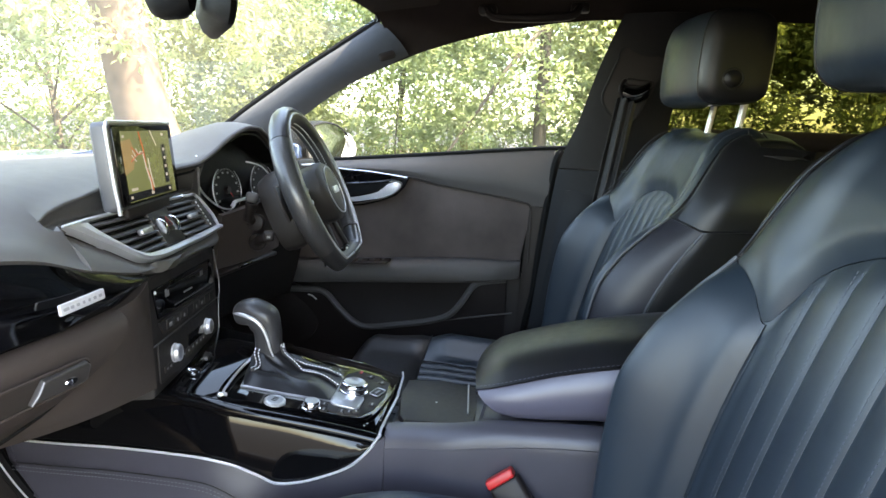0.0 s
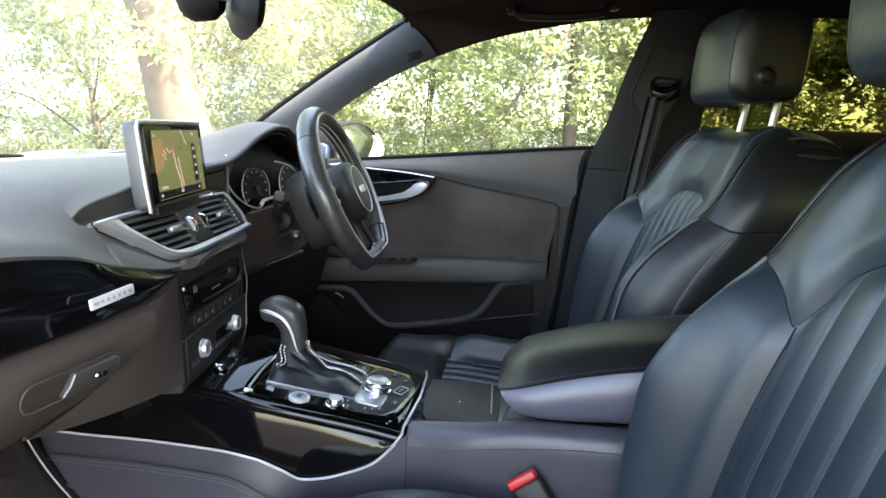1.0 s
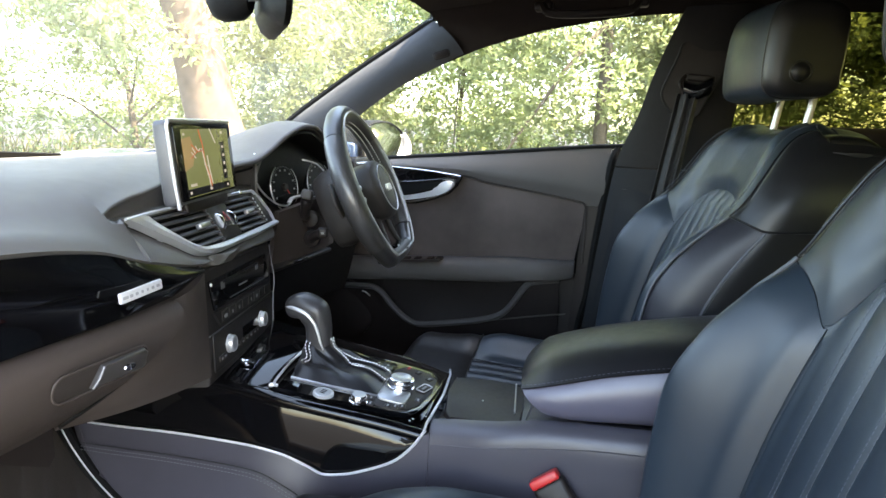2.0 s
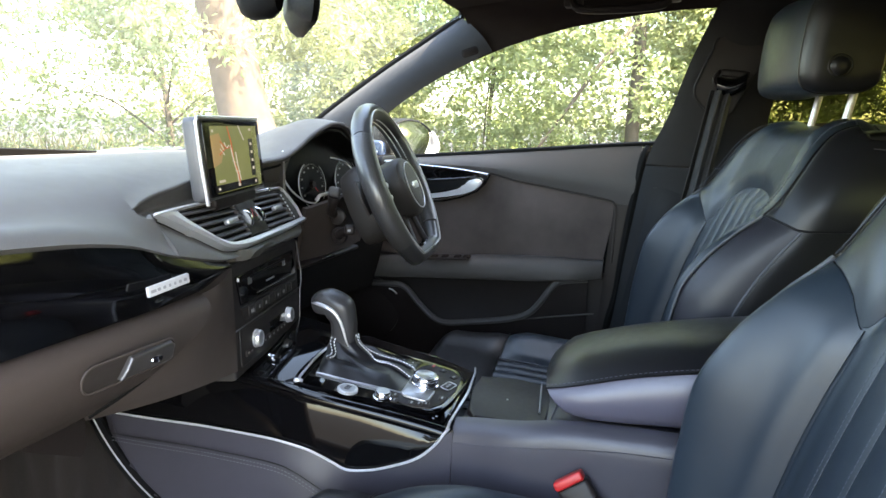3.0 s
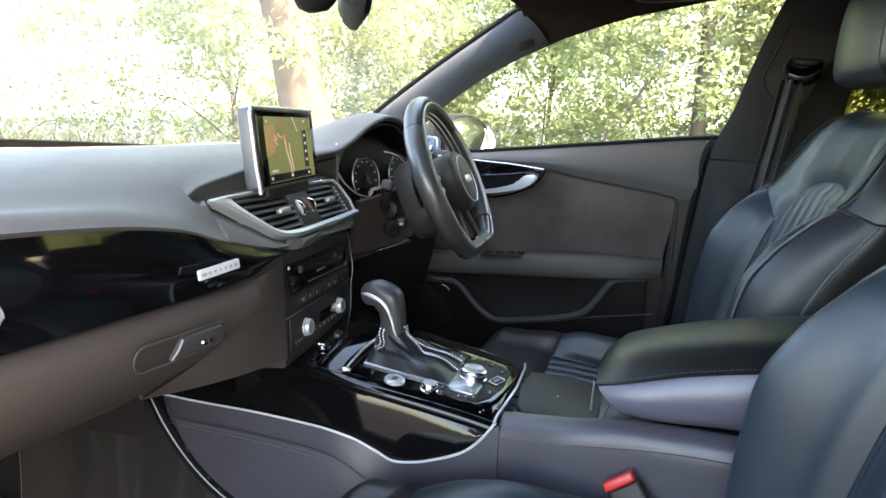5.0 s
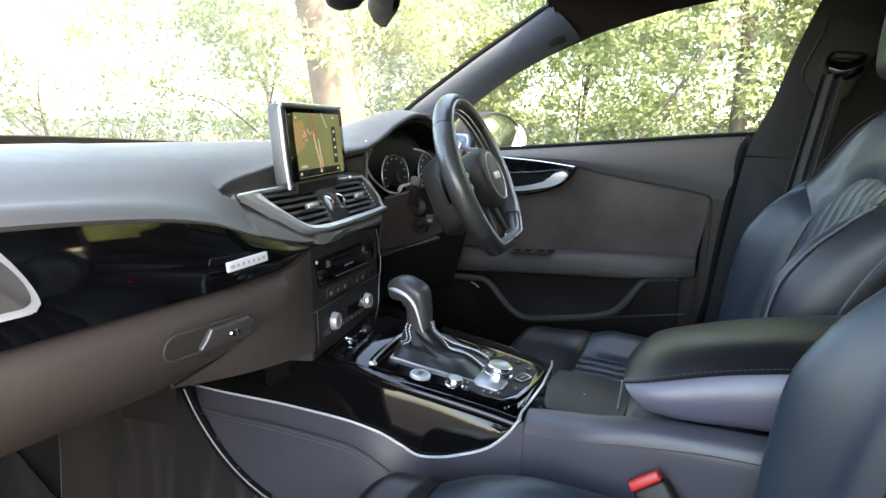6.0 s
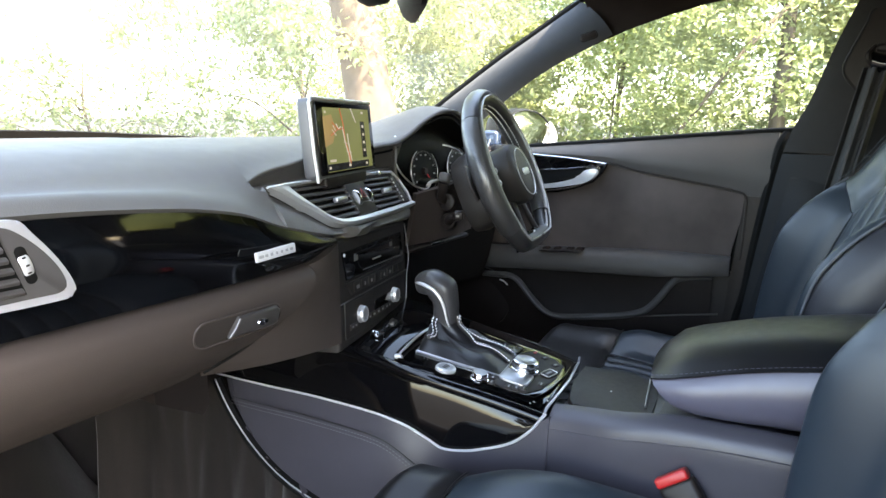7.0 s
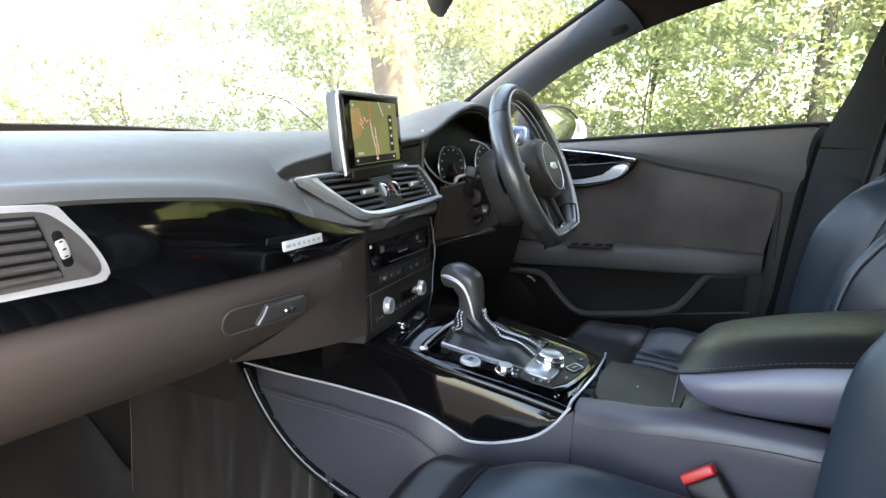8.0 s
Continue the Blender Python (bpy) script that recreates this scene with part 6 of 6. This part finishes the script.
# ---- arm rest over the console ----
arm = thing("armrest_box", (0, 0.4, 0.68), "padded leather centre armrest with a stitched edge", "armrest")
rings_top, rings_low = [], []
for i in range(22):
    t = i / 21
    y = 0.588 - 0.40 * t
    nose = math.sqrt(max(0.0, 1 - (1 - min(1, t * 9)) ** 2))
    zs = interp([(0.18, 0.838), (0.41, 0.799), (0.49, 0.780), (0.533, 0.766), (0.588, 0.748)], y)
    w0, w1 = -0.084 - 0.006 * nose, 0.092
    crown = 0.004 + 0.018 * nose
    rings_top.append([V(w0 + (w1 - w0) * s, y + 0.010 * (1 - (2 * s - 1) ** 2) * (1 - t), zs - 0.004 + crown * (1 - abs(2 * s - 1) ** 3.5)) for s in [q / 12 for q in range(13)]] + [V(w1 - 0.004, y, zs - 0.012), V(w0 + 0.004, y, zs - 0.012)])
    yb = y - 0.032 * (1 - smooth(0, 0.35, t)) - 0.004
    zb = interp([(0.18, 0.732), (0.452, 0.718), (0.505, 0.7135), (0.556, 0.711)], y)
    side = [(0.0, 0.002, 0.0), (0.16, -0.005, 0.12), (0.40, -0.0085, 0.35), (0.70, -0.007, 0.68), (0.90, 0.000, 0.92), (1.0, 0.010, 1.0)]
    rings_low.append([V(w0 + dx, y + (yb - y) * fy, zs - 0.005 + (zb - zs + 0.005) * fz) for fz, dx, fy in side] + [V(w1 - 0.016, yb - 0.004, zb), V(w1 - 0.006, yb, zb + 0.006), V(w1 - 0.002, y, zs - 0.005)])
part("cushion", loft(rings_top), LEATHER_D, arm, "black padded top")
# the brightness of this side is partly in its leather colour
part("base", loft(rings_low), LEATHER_LIT, arm, "leather side, coloured pale for the light on it")
seam = [r[0] + V(-0.001, 0.0, 0.0) for r in rings_top]
part("seam", tube(seam, 0.0016, 5), LEATHER_D, arm)
part("stitching", stitches([p + V(-0.001, 0, 0.004) for p in seam], 0.0055, 0.0035, 0.0004), LEATHER_LIT, arm)

# ---- steering wheel ----
wheel = thing("steering_wheel", (0.362, 1.02, 0.90), "black leather flat-bottomed steering wheel with perforated grips", "steering wheel")
T = radians(23.4)
YAW = radians(10)
WM = frame_of((0.362, 0.982, 0.925), (math.cos(YAW), math.sin(YAW), 0), (math.sin(YAW) * math.cos(T), -math.cos(YAW) * math.cos(T), math.sin(T)))
RIM = 0.160


def rim_pt(a, r=RIM, z=0.0):
    x, y = r * math.sin(a), r * math.cos(a)
    flat = -0.136 * r / RIM
    if y < flat:
        y = flat + (y - flat) * 0.12
    return WM @ V(x, y, z)


def rim_arc(a0, a1, n, r=0.0172, fat=0.0):
    ang = [radians(a0 + (a1 - a0) * i / n) for i in range(n + 1)]
    c = WM.to_3x3() @ V(0, 0, 1)
    return tube([rim_pt(a) for a in ang], [r + fat * math.sin(math.pi * i / n) for i in range(n + 1)], 14, squash=1.12, up=c)


part("rim_top", rim_arc(-48, 48, 26), WHEEL_SMOOTH, wheel, "smooth leather upper rim")
part("rim_grip", rim_arc(48.5, 128, 26, 0.0178, 0.0012), WHEEL_PERF, wheel, "perforated leather grip")
part("rim_grip", rim_arc(-128, -48.5, 26, 0.0178, 0.0012), WHEEL_PERF, wheel, "perforated leather grip")
part("rim_base", rim_arc(128.5, 231.5, 26, 0.0150), WHEEL_SMOOTH, wheel, "flat leather lower rim")
for s in (-1, 1):
    arc = [rim_pt(radians(s * a), RIM - 0.0172, -0.0055) for a in range(4, 116, 2)]
    part("rim_stitching", stitches(arc, 0.0064, 0.0044, 0.0017), STITCH, wheel)
    arc = [rim_pt(radians(s * a), RIM - 0.0172, 0.0045) for a in range(4, 116, 2)]
    part("rim_stitching", stitches(arc, 0.0064, 0.0044, 0.0017), STITCH, wheel)
# raised line carries the rim's highlight in its own colour
part("rim_crest", tube([rim_pt(radians(a), RIM - 0.003, 0.0196) for a in range(-176, 177, 4)], 0.0021, 8), RIM_GLINT, wheel, "raised pale line standing for the highlight on the rim")
hub_o = [(-0.062, 0.030), (-0.045, 0.048), (0.0, 0.056), (0.045, 0.048), (0.062, 0.030), (0.066, 0.0), (0.052, -0.034), (0.030, -0.060), (0.0, -0.066), (-0.030, -0.060), (-0.052, -0.034), (-0.066, 0.0)]
ho = cr([(*p, 0) for p in hub_o], 4, True)
rings = []
for dz, sc in [(-0.045, 0.86), (-0.02, 0.97), (0.013, 1.0), (0.022, 0.97), (0.028, 0.86), (0.031, 0.6), (0.032, 0.2)]:
    rings.append([WM @ V(p.x * sc, p.y * sc, dz) for p in ho])
part("airbag_cover", loft(rings), COVER, wheel, "black airbag cover")
emb = part("emblem_ring", tube([WM @ V(0.050 * math.cos(radians(a)), 0.048 * math.sin(radians(a)) - 0.006, 0.0315) for a in range(0, 360, 8)], 0.0011, 6, True), ALU, wheel, "thin bright oval ring")
part("emblem", plate(rrect(0.040, 0.014, 0.006), WM @ pose(0, -0.006, 0.032), 0.003, 0.001), ALU, emb, "plain bright emblem")
for s in (-1, 1):
    rings = []
    for t in (0, 0.25, 0.5, 0.75, 1):
        cx = s * (0.055 + 0.100 * t)
        h, th = 0.030 - 0.010 * math.sin(math.pi * t), 0.010
        rings.append([WM @ V(cx, -0.002 + h * math.copysign(abs(math.sin(q)) ** 0.7, math.sin(q)), -0.014 + 0.010 * t + th * math.cos(q)) for q in [2 * math.pi * k / 12 for k in range(12)]])
    sp = part("spoke", loft(rings), PLASTIC_D, wheel, "side spoke with buttons")
    for j in (-1, 1):
        part("roller", lathe([(0.002, -0.004), (0.007, -0.004), (0.0078, 0), (0.007, 0.004), (0.002, 0.004)], WM @ pose(s * 0.090, 0.012 * j, -0.002) @ pose(0, 0, 0, 0, 90, 0), 14), ALU, sp, "bright thumb roller")
    path = [WM @ V(s * 0.030, -0.055, -0.006), WM @ V(s * 0.036, -0.090, -0.004), WM @ V(s * 0.048, -0.138, 0.0)]
    part("lower_spoke", tube(cr(path, 5), 0.0085, 10, up=WM.to_3x3() @ V(0, 0, 1), squash=0.7), PLASTIC_D, wheel)
bad = part("lower_badge", plate([(-0.030, -0.118), (0.030, -0.118), (0.040, -0.138), (-0.040, -0.138)], WM, 0.010, 0.003, z0=-0.004), PIANO, wheel, "gloss black lower plate")
part("badge_print", plate(rrect(0.014, 0.010, 0.001, 0, -0.127), WM, 0.001, 0, z0=0.006), ALU, bad)
for s in (-1, 1):
    part("shift_paddle", plate([(s * 0.075, 0.035), (s * 0.120, 0.040), (s * 0.128, 0.0), (s * 0.118, -0.030), (s * 0.080, -0.020)][::s], WM, 0.005, 0.002, z0=-0.045), PLASTIC_D, wheel, "black shift paddle")

col = thing("steering_column", (0.362, 1.06, 0.86), "black steering column shroud with stalks", "steering column")
rings = []
for dz, sx, sy, oy in [(-0.040, 0.070, 0.072, -0.004), (-0.050, 0.076, 0.080, -0.006), (-0.085, 0.074, 0.082, -0.010), (-0.105, 0.066, 0.076, -0.012)]:
    rings.append([WM @ V(0.016 + 0.85 * sx * math.copysign(abs(math.cos(q)) ** 0.7, math.cos(q)), oy + sy * math.copysign(abs(math.sin(q)) ** 0.7, math.sin(q)), dz) for q in [2 * math.pi * k / 28 for k in range(28)]])
part("shroud", loft(rings), COVER, col, "black column shroud")
st = part("stalk", tube(cr([(0.31, 1.09, 0.868), (0.285, 1.094, 0.874), (0.274, 1.085, 0.892), (0.272, 1.080, 0.908)], 5), [0.011, 0.011, 0.010, 0.009, 0.009, 0.009, 0.009, 0.009, 0.009, 0.009, 0.010, 0.010, 0.011, 0.012, 0.012, 0.012][:16], 10), PLASTIC_D, col, "upper control stalk")
part("stalk_head", rbox(pose(0.272, 1.079, 0.918, 10, 8, 20), 0.026, 0.022, 0.020, 0.006), DOORTOP, st)
st2 = part("stalk", tube(cr([(0.32, 1.085, 0.826), (0.295, 1.083, 0.829), (0.277, 1.066, 0.838), (0.274, 1.052, 0.844)], 5), 0.0095, 10), PLASTIC_D, col, "lower control stalk")
part("stalk_head", rbox(pose(0.273, 1.047, 0.846, 0, 0, 25), 0.020, 0.020, 0.020, 0.005), PLASTIC_D, st2)
part("stalk_print", rbox(pose(0.263, 1.043, 0.846, 0, 0, 25), 0.001, 0.006, 0.004, 0), WHITE, st2)
for x, z in ((0.300, 0.866), (0.305, 0.826)):
    part("stalk_collar", lathe([(0.016, -0.01), (0.018, 0), (0.016, 0.006), (0.008, 0.008)], frame_of((x, 1.088, z), (0, 1, 0), (-1, -0.1, 0.1)), 20), PLASTIC_D, col)
part("column_panel", sheet(lambda u, v: V(0.232 + 0.26 * u, 1.118 - 0.014 * math.sin(math.pi * u) + 0.02 * v, 0.886 + 0.03 * u - 0.105 * v - 0.03 * u * v), 14, 8, 0.010, True), PLASTIC, col, "brown-grey panel behind the stalks")

# ---- seats ----
SPINE = cr([(0, 0.43, 0.52), (0, 0.405, 0.60), (0, 0.375, 0.73), (0, 0.338, 0.86), (0, 0.304, 0.955), (0, 0.286, 1.003), (0, 0.264, 1.031), (0, 0.222, 1.043), (0, 0.172, 1.038), (0, 0.140, 1.015)], 8)
SPINE = [p + V(0, 0.018, 0) for p in SPINE]
SPINE_N = len(SPINE) - 1


def spine(v):
    f = max(0.0, min(0.9999, v)) * SPINE_N
    i = int(f)
    p = SPINE[i].lerp(SPINE[i + 1], f - i)
    a, b = SPINE[max(0, i - 1)], SPINE[min(SPINE_N, i + 2)]
    d = (b - a).normalized()
    return p, V(0, d.z, -d.y)


def v_at(z):
    i = next(k for k in range(SPINE_N) if SPINE[k + 1].z >= z or k > SPINE_N * 0.7)
    return (i + (z - SPINE[i].z) / max(1e-6, SPINE[i + 1].z - SPINE[i].z)) / SPINE_N


def bolster(z):
    return interp([(0.52, 0.05), (0.60, 0.068), (0.71, 0.086), (0.77, 0.093), (0.82, 0.082), (0.87, 0.058), (0.92, 0.032), (0.97, 0.024), (1.03, 0.014), (1.06, 0.008)], z)


def back_pt(s, v, puff=0.0):
    """Front of the backrest: s across from -1 to 1, v up along the spine."""
    p, n = spine(v)
    b = bolster(p.z) if v < 0.72 else 0.0
    w = interp([(0.52, 0.93), (0.70, 1.0), (0.88, 1.0), (0.93, 1.01), (0.96, 0.995), (1.0, 0.945), (1.03, 0.86), (1.07, 0.76)], p.z) if v < 0.72 else 0.79 - 0.12 * (v - 0.72)
    a = abs(s)
    x = interp([(0.0, 0.0), (0.5, 0.135), (0.62, 0.165), (0.78, 0.212), (0.88, 0.248), (0.95, 0.264), (1.0, 0.266)], a)
    h = interp([(0.0, 0.0), (0.5, 0.006 + 0.05 * b), (0.62, 0.25 * b + 0.012), (0.78, b), (0.88, 0.72 * b - 0.008), (0.95, 0.30 * b - 0.035), (1.0, -0.115)], a)
    k = smooth(0.62, 0.73, v)
    back = V(0, 1, -0.12) * (interp([(0.6, 1.12), (0.85, 1.08), (0.95, 0.95), (1.04, 0.85)], p.z) * (1 - k)) + V(0, 0.05, 0.30) * k
    return V(math.copysign(x * w, s), p.y, p.z) + n * (max(h, 0.0) + puff) + back * min(h, 0.0)


def arch_z(s):
    """Lower edge of the shoulder panel: an arch over the flutes, a point beside them, then up to the edge."""
    a = abs(s)
    return interp([(0.0, 0.962), (0.20, 0.958), (0.36, 0.944), (0.47, 0.922), (0.535, 0.888), (0.565, 0.872), (0.60, 0.880), (0.66, 0.896), (0.74, 0.912), (0.86, 0.925)], a)


def patch(s0, s1, v0, zt, ns, nv, puff, flutes=0):
    """A padded panel of the backrest between two edges, up to the height zt(s)."""
    def F(u, w):
        s = s0 + (s1 - s0) * u
        v = v0 + (v_at(zt(s) - 0.0006) - v0) * w
        e = math.sin(min(1.0, 5 * min(u, 1 - u)) * math.pi / 2) * math.sin(min(1.0, 9 * min(w, 1 - w)) * math.pi / 2)
        k = puff * e
        if flutes:
            k += 0.0050 * (abs(math.sin(math.pi * u * flutes)) ** 0.45 - 0.4) * min(1.0, 12 * (1 - w))
        return back_pt(s, v, k)
    return sheet(F, ns, nv, 0.02, s1 > s0)


def make_seat(cx, name, label, drop=0.0, head=(0.0, 0.0), nose=0.664, sink=0.0, tip=0.0):
    seat = thing(name, (cx, 0.5, 0.30), label, "car seat", "front seats")
    off = V(cx, 0, 0)

    def add(nm, bm, m, parent=seat, lab=""):
        bmesh.ops.translate(bm, verts=bm.verts, vec=off)
        return part(nm, bm, m, parent, lab)

    v60 = 0.02
    ze = 0.925 - sink - tip

    def arch(q):
        return arch_z(q) - sink - tip * smooth(0.62, 0.84, abs(q))

    add("foam_core", sheet(lambda u, w: back_pt(-0.98 + 1.96 * u, v60 + 0.80 * w, -0.003), 60, 40, 0.02, True), LEATHER)
    add("fluted_insert", patch(-0.556, 0.556, v60, arch, 112, 40, 0.004, 8), LEATHER, lab="fluted leather insert")
    for i in range(1, 8):
        s = -0.556 + 1.112 * i / 8
        for o in (-0.0035, 0.0035):
            line = [back_pt(s, v60 + (v_at(arch(s)) - v60) * k / 40, 0.0050) + V(o, 0, 0) for k in range(1, 39)]
            add("stitching", stitches(line, 0.0046, 0.0030, 0.0005), STITCH_F)
    for sg in (-1, 1):
        add("side_bolster", patch(sg * 0.560, sg * 0.80, v60, arch, 24, 40, 0.009), LEATHER, lab="rounded side bolster")
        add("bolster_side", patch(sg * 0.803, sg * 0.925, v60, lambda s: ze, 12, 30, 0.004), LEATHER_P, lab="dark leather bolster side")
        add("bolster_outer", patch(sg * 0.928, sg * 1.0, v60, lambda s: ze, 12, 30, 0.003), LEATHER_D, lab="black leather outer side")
        add("piping", tube([back_pt(sg * 0.8015, v60 + (v_at(ze - 0.002) - v60) * k / 40, 0.003) for k in range(41)], 0.0021, 6), STITCH_D)
        add("piping", tube([back_pt(sg * 0.9265, v60 + (v_at(ze - 0.002) - v60) * k / 40, 0.002) for k in range(41)], 0.0018, 6), STITCH_D)
        for o in (0.780, 0.790) if cx > 0 else ():
            edge_line = [back_pt(sg * o, v_at(ze - 0.010) + (0.74 - v_at(ze - 0.010)) * k / 30, 0.0105) for k in range(31)]
            add("stitching", stitches(edge_line, 0.0052, 0.0036, 0.0007), STITCH_F)
        add("seam", tube([back_pt(sg * (0.80 + 0.2 * k / 12), v_at(ze + 0.001), 0.001) for k in range(13)], 0.0018, 6), LEATHER_D)

        def side(u, w, sg=sg):
            s = sg * (0.80 + 0.20 * u)
            v = v_at(ze + 0.002) + (0.90 - v_at(ze + 0.002)) * w
            e = min(1.0, 6 * min(u, 1 - u)) * min(1.0, 8 * min(w, 1 - w))
            return back_pt(s, v, 0.006 * math.sin(e * math.pi / 2))

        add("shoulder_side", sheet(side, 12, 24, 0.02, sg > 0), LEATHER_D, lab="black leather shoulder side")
        add("piping", tube([back_pt(sg * 0.80, v_at(ze) + (0.86 - v_at(ze)) * k / 30, 0.003) for k in range(31)], 0.0016, 6), LEATHER_D)

    def shoulder(u, w):
        s = -0.795 + 1.59 * u
        lo = v_at(arch(s) + 0.0006)
        v = lo + (0.80 - lo) * w
        e = math.sin(min(1.0, 9 * min(u, 1 - u)) * math.pi / 2) * math.sin(min(1.0, 9 * min(w, 1 - w)) * math.pi / 2)
        return back_pt(s, v, 0.010 * e)

    add("shoulder_panel", sheet(shoulder, 72, 34, 0.02, True), LEATHER, lab="smooth padded shoulder panel")
    add("back_top", sheet(lambda u, w: back_pt(-0.795 + 1.59 * u, 0.80 + 0.12 * w, 0.003), 30, 10, 0.02, True), LEATHER_D)

    def shell(u, w):
        p, n = spine(0.02 + 0.86 * w)
        x = -0.262 + 0.524 * u
        return V(x * (1.0 - 0.16 * w ** 4), p.y, p.z) - n * (0.115 + 0.02 * math.sin(math.pi * u)) + V(0, -0.02 * (1 - w), 0)

    add("back_shell", sheet(shell, 14, 20, 0.012), PLASTIC_D, lab="black plastic back shell")

    # cushion
    def cush_pt(u, w, puff=0.0):
        s = -1 + 2 * u
        y = 0.40 + 0.545 * w
        a = abs(s)
        b = (0.050 - 0.3 * drop) * smooth(0.5, 0.85, a) * (1 - 0.6 * smooth(0.55, 0.85, w))
        z = 0.553 - drop + 0.018 * w + b
        if w > 0.90:
            z -= 0.09 * ((w - 0.90) / 0.10) ** 2
        if a > 0.90:
            z -= 0.13 * ((a - 0.90) / 0.10) ** 1.5
        x = s * (0.268 - 0.02 * smooth(0.7, 1.0, w))
        return V(x, y - 0.03 * a ** 3 * w, z + puff)

    def cpatch(u0, u1, w0, w1, nu, nw, puff, flutes=0):
        def F(u, w):
            e = min(1.0, 7 * min(u, 1 - u)) * min(1.0, 7 * min(w, 1 - w))
            k = puff * math.sin(e * math.pi / 2)
            if flutes:
                k += 0.006 * (abs(math.sin(math.pi * u * flutes)) ** 0.55 - 0.4)
            return cush_pt(u0 + (u1 - u0) * u, w0 + (w1 - w0) * w, k)
        return sheet(F, nu, nw, 0.02)

    add("cushion_insert", cpatch(0.24, 0.76, 0.0, nose - 0.004, 96, 20, 0.003, 8), LEATHER, lab="fluted cushion insert")
    add("cushion_nose", cpatch(0.0, 1.0, nose, 1.0, 40, 20, 0.010), LEATHER_D, lab="smooth dark thigh support")
    add("cushion_bolster", cpatch(0.0, 0.238, 0.0, nose - 0.004, 20, 30, 0.010), LEATHER, lab="raised cushion bolster")
    add("cushion_bolster", cpatch(0.762, 1.0, 0.0, nose - 0.004, 20, 30, 0.010), LEATHER, lab="raised cushion bolster")
    add("piping", tube([cush_pt(k / 40, nose - 0.002, 0.003) for k in range(2, 39)], 0.0016, 6), LEATHER_D)
    for u in (0.239, 0.761):
        add("piping", tube([cush_pt(u, nose * k / 30, 0.003) for k in range(31)], 0.002, 6), STITCH_D)
    add("cushion_base", rbox(pose(0, 0.655, 0.425), 0.48, 0.50, 0.10, 0.03), LEATHER_D)
    for sg in (-1, 1):
        add("seat_rail", rbox(pose(sg * 0.19, 0.62, 0.345), 0.04, 0.58, 0.09, 0.01), PLASTIC_D)
        add("hinge_cover", rbox(pose(sg * 0.268, 0.42, 0.50, 20, 0, 0), 0.03, 0.14, 0.16, 0.012), PLASTIC_D)

    # head restraint on two posts
    prof = cr([(0, *p) for p in [(0.052, -0.060), (0.059, -0.030), (0.059, 0.020), (0.055, 0.060), (0.040, 0.081), (0.0, 0.088), (-0.040, 0.083), (-0.056, 0.066), (-0.060, 0.02), (-0.058, -0.035), (-0.052, -0.056), (-0.030, -0.066), (0.025, -0.070)]], 3, True)

    def hring(x, sc):
        bow = 0.018 * (1 - (x / 0.118) ** 2)
        return [V(x, 0.296 + head[0] + 0.92 * q.y * sc + bow + 0.02 * q.z, 1.164 + head[1] + 0.96 * q.z * sc) for q in prof]

    hr = add("headrest", loft([hring(x, sc) for x, sc in [(-0.108, 0.985), (-0.098, 1.0), (-0.06, 1.01), (0.0, 1.01), (0.06, 1.01), (0.098, 1.0), (0.108, 0.985)]]), LEATHER, lab="padded leather headrest")
    for sg in (-1, 1):
        add("headrest_side", loft([hring(sg * x, sc) for x, sc in [(0.109, 0.985), (0.117, 0.97), (0.123, 0.93), (0.127, 0.84), (0.129, 0.55)]]), LEATHER_D, hr, "dark leather side")
        add("headrest_seam", tube([p + V(0, 0, 0) for p in hring(sg * 0.1085, 0.990)], 0.0013, 5, True), LEATHER_D, hr)
        bt = lathe([(0.0005, 0.0058), (0.006, 0.0055), (0.011, 0.0042), (0.0135, 0.0020), (0.0145, 0.0012), (0.0158, 0.0030), (0.0172, 0.0022), (0.0178, -0.004)], frame_of((sg * 0.127, 0.303 + head[0], 1.137 + head[1]), (0, 1, 0), (sg, 0, 0)), 28)
        add("headrest_button", bt, LEATHER_D, hr, "round release button")
        add("post", tube([(sg * 0.072, 0.264 + head[0], 1.01), (sg * 0.072, 0.254 + head[0], 1.13 + head[1])], 0.0060, 12), ALU, lab="bright steel post")
        add("post_collar", lathe([(0.018, -0.004), (0.018, 0.004), (0.015, 0.007), (0.008, 0.007)], pose(sg * 0.072, 0.261 + head[0], 1.044, 5, 0, 0), 20), PLASTIC_D)
    return seat


driver = make_seat(0.385, "front_seat", "dark blue-black leather sports seat beside the steering wheel", 0.066, (-0.014, 0.0), sink=0.022)
driver.matrix_basis = pose(0.385, 0.529, 0.328, 3.5, 0, 8)
passenger = make_seat(-0.385, "front_seat", "dark blue-black fluted leather passenger seat beside the console", 0.0, (0.024, -0.022), 0.80, tip=0.012)
passenger.matrix_basis = pose(-0.385, 0.434, 0.320, 0, 0, 5)

# ---- belt buckle beside the passenger seat ----
bkl = thing("belt_buckle", (-0.125, 0.56, 0.50), "black belt buckle with a bright red release button", "belt buckle")
BM = frame_of((-0.128, 0.546, 0.652), (0, -0.80, 0.60), (-1, 0, 0.25))
part("buckle_body", rbox(BM @ pose(0.0, -0.045, -0.004, 0, 0, 0), 0.040, 0.09, 0.018, 0.006), PLASTIC_D, bkl)
part("release_button", rbox(BM @ pose(0.0, 0.004, 0.002, 0, 0, 0), 0.036, 0.011, 0.018, 0.003), RED, bkl, "red release button")
part("stalk", tube([(-0.122, 0.545, 0.57), (-0.118, 0.53, 0.42), (-0.115, 0.53, 0.34)], 0.012, 8), PLASTIC_D, bkl)
